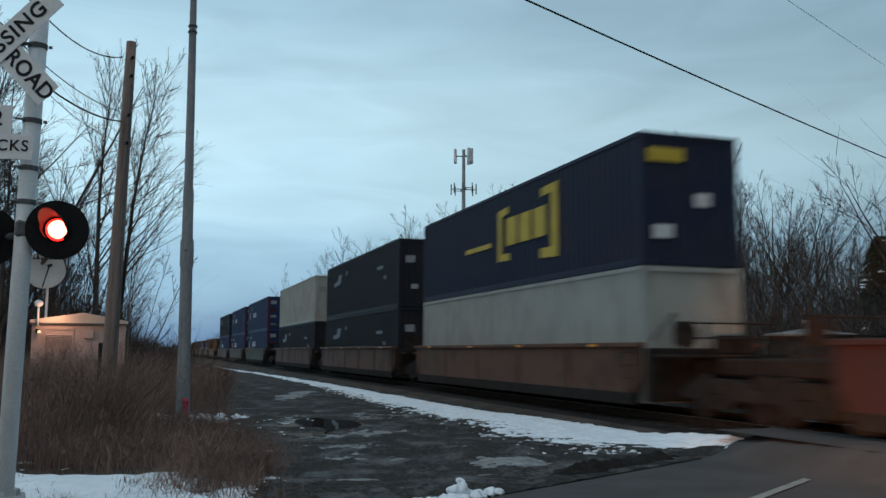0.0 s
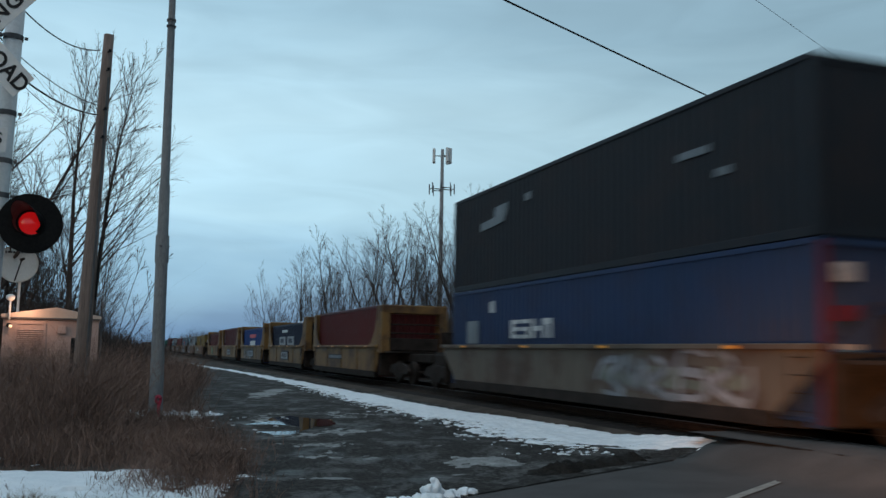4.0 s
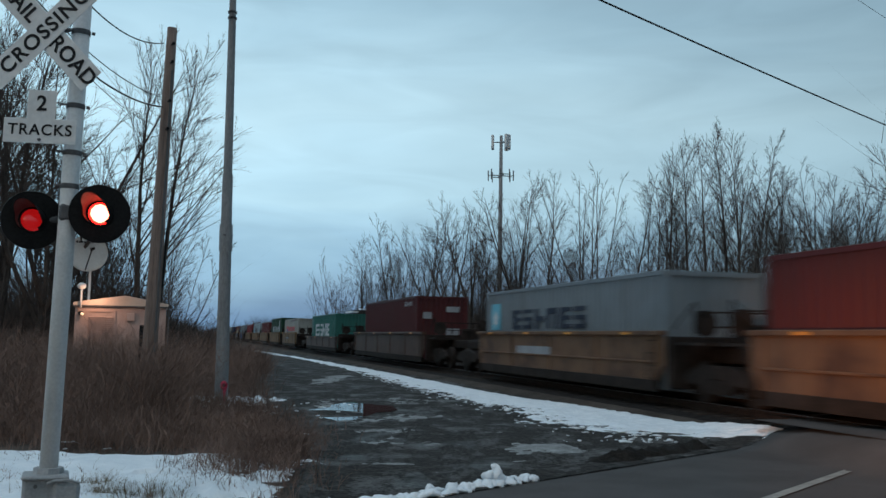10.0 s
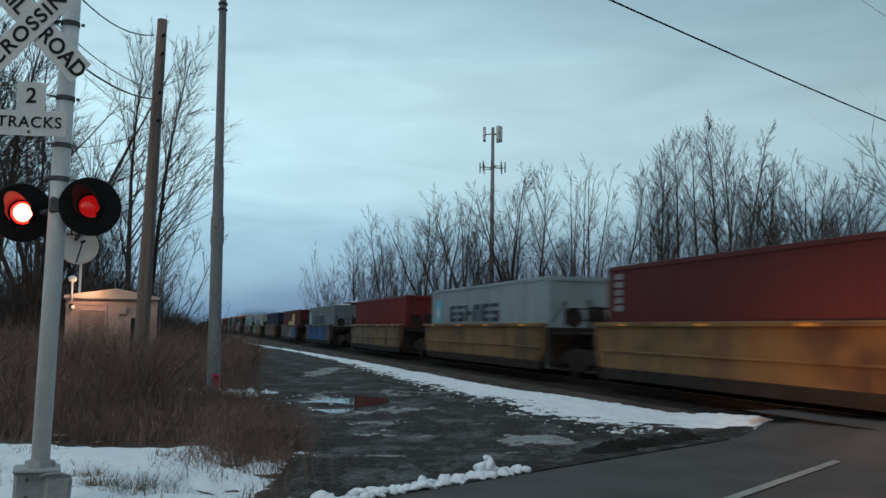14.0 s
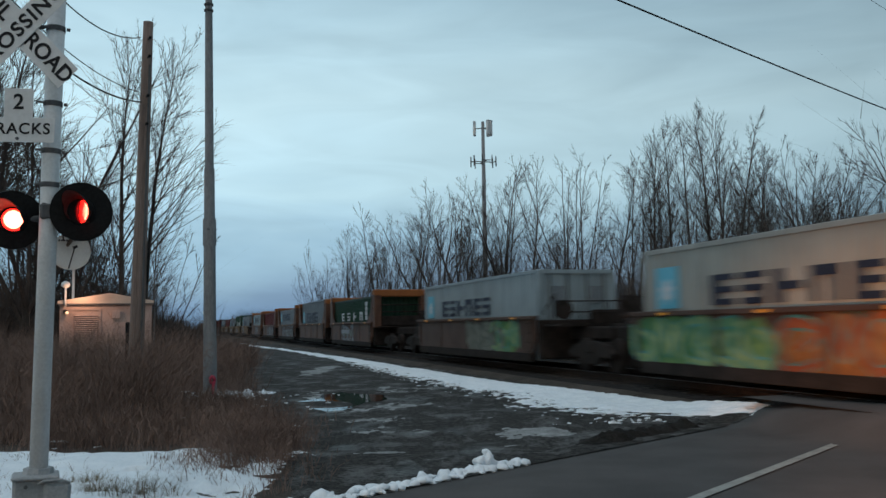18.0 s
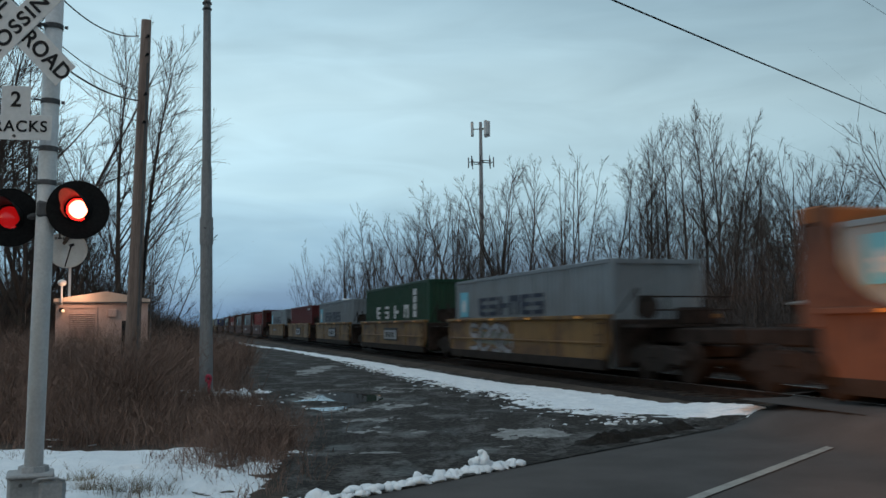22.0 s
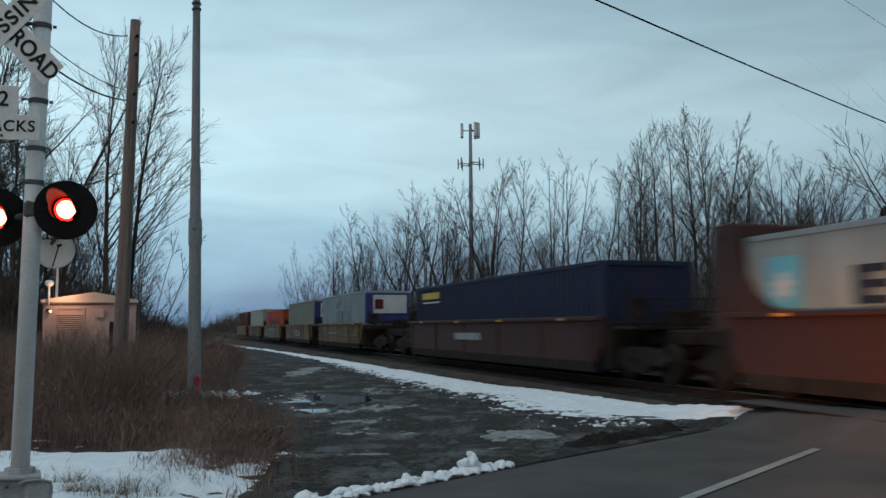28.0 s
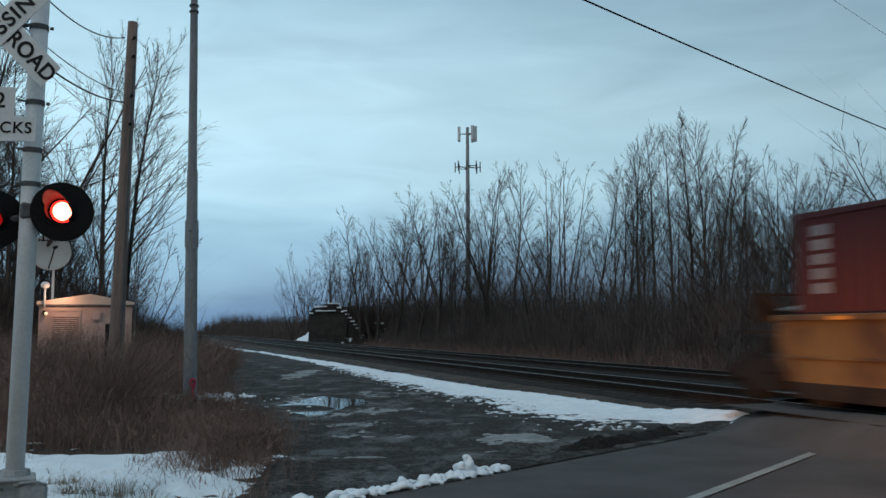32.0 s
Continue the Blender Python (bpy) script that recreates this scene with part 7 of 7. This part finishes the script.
    for i in range(4):
        tube(bm, (-1.46, f + 0.25, 0.45 + 0.27 * i), (-1.46, f + 0.65, 0.45 + 0.27 * i), 0.010, 0.010, 5)
    for y in (f + 0.25, f + 0.65):
        tube(bm, (-1.46, y, 0.40), (-1.46, y, 1.32), 0.012, 0.012, 5)
    part("ladder", bm, M_UNDER, root)
    for k in (0.12, 0.38, 0.62, 0.88):
        bm = bmesh.new()
        y = f + (r - f) * k
        box(bm, (-1.528, y, sill_top - 0.01), (0.012, 0.30, 0.055))
        part("reflector", bm, MARKER, root, "amber reflector")
    L = r - f
    for m in marks.split():
        if m == "plate":
            y = (f + r) / 2 - 0.4
            bm = bmesh.new()
            box(bm, (-1.455, y, 0.86), (0.03, 2.5, 0.58))
            pl = part("reporting_board", bm, M_INK, root, "black-edged white board with unreadable marks")
            bm = bmesh.new()
            box(bm, (-1.475, y, 0.84), (0.02, 2.3, 0.40))
            part("board_face", bm, M_PRINT_DIM, pl)
            for i in range(3):
                bm = bmesh.new()
                box(bm, (-1.488, y + 0.62 - 0.6 * i, 0.84), (0.01, 0.34, 0.24))
                part("letter_bar", bm, M_INK, pl)
        elif m == "longbar":
            y = (f + r) / 2 + 1.2
            if colour == "car_yellow":
                for z in (0.84, 1.02):
                    bm = bmesh.new()
                    box(bm, (-1.445, y, z), (0.02, 2.9, 0.035))
                    part("grab_bar", bm, M_INK, root, "dark bar on the side")
            bm = bmesh.new()
            box(bm, (-1.440, y, 0.93), (0.02, 2.6, 0.13 if colour == "car_yellow" else 0.22))
            part("letter_bar", bm, M_SLATEPRINT if colour == "car_yellow" else M_PRINT_DIM, root, "pale lettering bar")
        elif m[0] == "g":        # spray paint: gA..gE, from, to in tenths
            a, b = int(m[2]) / 10, int(m[3]) / 10 if m[3] != "X" else 1.0
            mural(root, r - L * a, r - L * b, "ABCDEF".index(m[1]), int(m[2]) * 7 + ord(m[1]) + int(abs(u0)))
    ride(root, mid)
    if truck_front:
        truck(u0)
    return root


# colour, kind of car, then each unit: rear end of the load, length, height, colour, label, marks
H9, H8 = 2.90, 2.59
FLOOR = 0.20
CONSIST = [
    ("car_rust", "plain", "rust-red well car carrying stacked boxes", 16.15, [
        (33.1, 16.15, H9, "white", "weathered white container, lower of two", "", "", ("navy", "navy blue container stacked on a white one", "yellowbox")),
        (53.0, 16.15, H9, "black", "black container, lower of two", "pennant frontlabels", "", ("black", "black container stacked on another", "pennant frontlabels")),
        (73.2, 16.15, H9, "black", "black container under a beige one", "pennant", "", ("beige", "stained beige container stacked on a black one", "frontlabels"))]),
    ("car_tan", "slope", "grey-tan well car with sloped ends and graffiti", 16.15, [
        (97.2, 16.15, H9, "blue", "blue container, lower of two", "script ends", "gD18", ("blue", "blue container with white lettering, stacked", "script ends")),
        (117.0, 16.15, H9, "blue", "blue container, lower of two", "script ends", "", ("blue", "blue container with white lettering, stacked", "script ends")),
        (137.2, 16.15, H9, "blue", "blue container under a black one", "script ends", "gA69", ("black", "black container stacked on a blue one", "pennant"))]),
    ("car_yellow", "bulkhead", "dull yellow well car with tall end frames", 12.19, [
        (157.9, 12.19, H9, "red", "dark red container between end frames", "", "longbar"),
        (173.7, 12.19, H8, "navy", "navy container with pale panels", "plate", "plate"),
        (189.5, 12.19, H8, "royal", "blue container with red emblem", "redwing", "gA26 plate"),
        (205.3, 12.19, H9, "maroon", "dark red container between end frames", "column", "plate"),
        (221.4, 12.19, H8, "maroon", "dark red container between end frames", "column", "gC45")]),
    ("car_orange", "plain", "orange-brown well car with faded patches", 12.19, [
        (241.4, 12.19, H8, "yellow", "yellow container with a dark panel", "patch frontlabels", "gD04 longbar"),
        (257.0, 12.19, H8, "grey", "pale grey container with dark lettering", "starhigh", "gA15"),
        (273.4, 12.19, H8, "slate", "slate blue container with red mark", "tex redmark frontlabels", "gA59 plate"),
        (289.0, 12.19, H8, "red", "dark red container with white label", "tex", "plate"),
        (304.8, 12.19, H8, "grey", "grey container with blue square emblem", "star", "longbar")]),
    ("car_brown", "plain", "dark brown well car with raised chord", 12.19, [
        (327.1, 12.19, H9, "maroon", "dark red container on a brown car", "frontlabels tex", "")]),
    ("car_brown", "plain", "dark brown well car with raised chord", 12.19, [
        (350.6, 12.19, H8, "teal", "teal container with large white lettering", "wide column", "")]),
    ("car_yellow", "plain", "dull yellow well car with dark streaks", 12.19, [
        (372.8, 12.19, H8, "white", "white container with faded red lettering", "wave pinkword", "longbar"),
        (388.6, 12.19, H9, "green", "dark green container with white lettering", "four", ""),
        (404.3, 12.19, H8, "red", "red container on a yellow car", "column", ""),
        (420.2, 12.19, H8, "pale", "pale grey container with dark lettering", "star", ""),
        (437.0, 12.19, H8, "scarlet", "bright red container on a yellow car", "", "")]),
    ("car_brown", "plain", "dark brown well car covered with graffiti", 12.19, [
        (456.9, 12.19, H8, "grey", "grey container with blue square emblem", "star", "gB18"),
        (475.3, 12.19, H8, "red", "dark red container with yellow painted marks", "yellowmark", "gA58 gB79"),
        (493.2, 12.19, H8, "indigo", "deep blue container on a brown car", "", "gF59"),
        (511.3, 12.19, H8, "white", "pale grey container with blue square emblem", "star", "gC04 gF48"),
        (529.6, 12.19, H8, "pale", "pale grey container with blue square emblem", "star doorend", "gD58 gC79")]),
    ("car_rust", "bulkhead", "rusty well car with orange end frames", 12.19, [
        (551.5, 12.19, H8, "green", "dark green container with white lettering", "four", "longbar gA36"),
        (567.0, 12.19, H9, "grey", "grey container with blue square emblem", "star", ""),
        (582.8, 12.19, H8, "grey", "grey container with blue square emblem", "starhigh", "gA39"),
        (598.7, 12.19, H8, "red", "dark red container between end frames", "", "gA49"),
        (614.2, 12.19, H8, "pale", "pale grey container with dark lettering", "starhigh", "gA47")]),
    ("car_yellow", "plain", "dull yellow well car with reporting boards", 12.19, [
        (634.0, 12.19, H8, "grey", "grey container with blue square emblem", "star", "gA25"),
        (649.8, 12.19, H9, "green", "dark green container with white lettering", "four", "plate"),
        (665.6, 12.19, H8, "grey", "grey container with blue square emblem", "star", "plate"),
        (681.4, 12.19, H8, "red", "dark red container with small white lettering", "tex column", "plate"),
        (696.9, 12.19, H8, "grey", "grey container with blue square emblem", "star", "longbar")]),
    ("car_maroon", "bulkhead", "dark red-brown well car with tall end frames", 12.19, [
        (716.9, 12.19, H8, "scarlet", "red container between end frames", "tex", "longbar"),
        (732.3, 12.19, H8, "grey", "grey container with blue square emblem", "star", "longbar"),
        (748.1, 12.19, H8, "grey", "grey container with blue square emblem", "star", ""),
        (764.0, 12.19, H8, "scarlet", "bright red container with white lettering", "four", ""),
        (779.6, 12.19, H8, "pale", "pale grey container with blue square emblem", "star", "gD46 longbar")]),
    ("car_maroon", "plain", "dark brown well car with pale lettering", 16.15, [
        (801.2, 16.15, H8, "indigo", "long navy container with small yellow mark", "topmark", "longbar")]),
    ("car_yellow", "plain", "dull yellow well car with reporting boards", 12.19, [
        (823.3, 12.19, H9, "pale", "pale blue-grey container with slate blocks", "blocks reefer", "longbar"),
        (839.0, 12.19, H9, "sage", "pale grey-green refrigerated container with cooling unit", "reefer", "plate"),
        (854.8, 12.19, H8, "orange", "orange container with dark lettering", "hl", "gC14 gA47"),
        (870.5, 12.19, H9, "white", "white container on a painted yellow car", "", "gE37"),
        (886.4, 12.19, H9, "maroon", "dark red container at the train's end", "tex column", "gD47")]),
]


def build_train():
    flat = [(g, k, unit) for g, row in enumerate(CONSIST) for k, unit in enumerate(row[4])]
    spans = [(unit[0] - unit[1], unit[0]) for _, _, unit in flat]
    joint = [spans[0][0] - 2.4] + [(a[1] + b[0]) / 2 for a, b in zip(spans, spans[1:])] + [spans[-1][1] + 2.2]
    # an empty car runs ahead of the loaded ones
    well_car(-7.6, 14.45, -4.6, 10.9, "car_maroon", "empty rust-red well car ahead of the loaded ones", "plain", "", True)
    truck(12.2)
    for i, (g, k, unit) in enumerate(flat):
        colour, style, label, Lw, units = CONSIST[g]
        rear, L, H, paint_name, text, marks, car_marks = unit[:7]
        front = rear - L
        extra = 2.0 if colour == "car_brown" and Lw == 12.19 and g in (4, 5) else 0.0
        u0, u1 = joint[i], joint[i + 1]
        last_of_car, first_of_car = k == len(units) - 1, k == 0
        # between two cars the couplings meet at the joint and each car has its own truck
        own_front = first_of_car and i > 0
        well_car(u0 + 0.1, u1 - 0.1, front - extra, rear + extra, colour, label, style, car_marks, not own_front, 1.12 if g == 5 else 1.42)
        if own_front:
            truck(min(front - extra - 1.2, u0 + 2.2) if front - u0 > 2.6 else u0 + 1.3)
        if last_of_car:
            truck(max(rear + extra + 0.6, u1 - 2.2) if u1 - rear > 2.6 else u1 - 1.3)
        container(rear, L, H, FLOOR, paint_name, text, marks, i)
        if len(unit) > 7:
            pc, ptext, pmarks = unit[7]
            container(rear, L, H9, FLOOR + H + 0.02, pc, ptext, pmarks, i + 100)


build_train()


# ================= what moves =================
SPEED = [(0, 27.46), (4, 27.54), (8, 27.51), (12, 27.31), (16, 27.25), (20, 27.30), (24, 27.27), (28, 27.13), (32, 26.97)]


def travelled(t):
    d, a = 0.0, 0.0
    for (t0, v0), (t1, v1) in zip(SPEED, SPEED[1:]):
        b = min(t, t1)
        if b <= t0:
            break
        vb = v0 + (v1 - v0) * (b - t0) / (t1 - t0)
        d += (v0 + vb) / 2 * (b - t0)
    return d


def motions():
    times = [0, 4, 8, 12, 16, 20, 24, 28, 32]
    for ob, u, z in RIDERS:
        walk(ob, [(t, Matrix.Translation(at(u - travelled(t), NEAR, RAIL + z)) @ pose(0, 0, 0, 0, 0, TURN)) for t in times])
    # flashes alternate: each added drum swings its lit side forward and back
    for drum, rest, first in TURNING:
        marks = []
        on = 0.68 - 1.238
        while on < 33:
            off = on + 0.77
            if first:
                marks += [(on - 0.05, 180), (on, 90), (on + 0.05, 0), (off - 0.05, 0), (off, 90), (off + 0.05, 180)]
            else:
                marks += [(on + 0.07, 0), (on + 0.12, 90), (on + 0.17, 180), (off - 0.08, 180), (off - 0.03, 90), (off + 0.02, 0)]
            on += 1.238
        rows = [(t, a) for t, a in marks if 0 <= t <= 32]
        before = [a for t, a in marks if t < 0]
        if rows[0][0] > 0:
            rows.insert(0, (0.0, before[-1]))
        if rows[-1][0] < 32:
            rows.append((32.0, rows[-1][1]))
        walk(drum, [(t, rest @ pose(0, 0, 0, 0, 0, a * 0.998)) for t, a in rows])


motions()
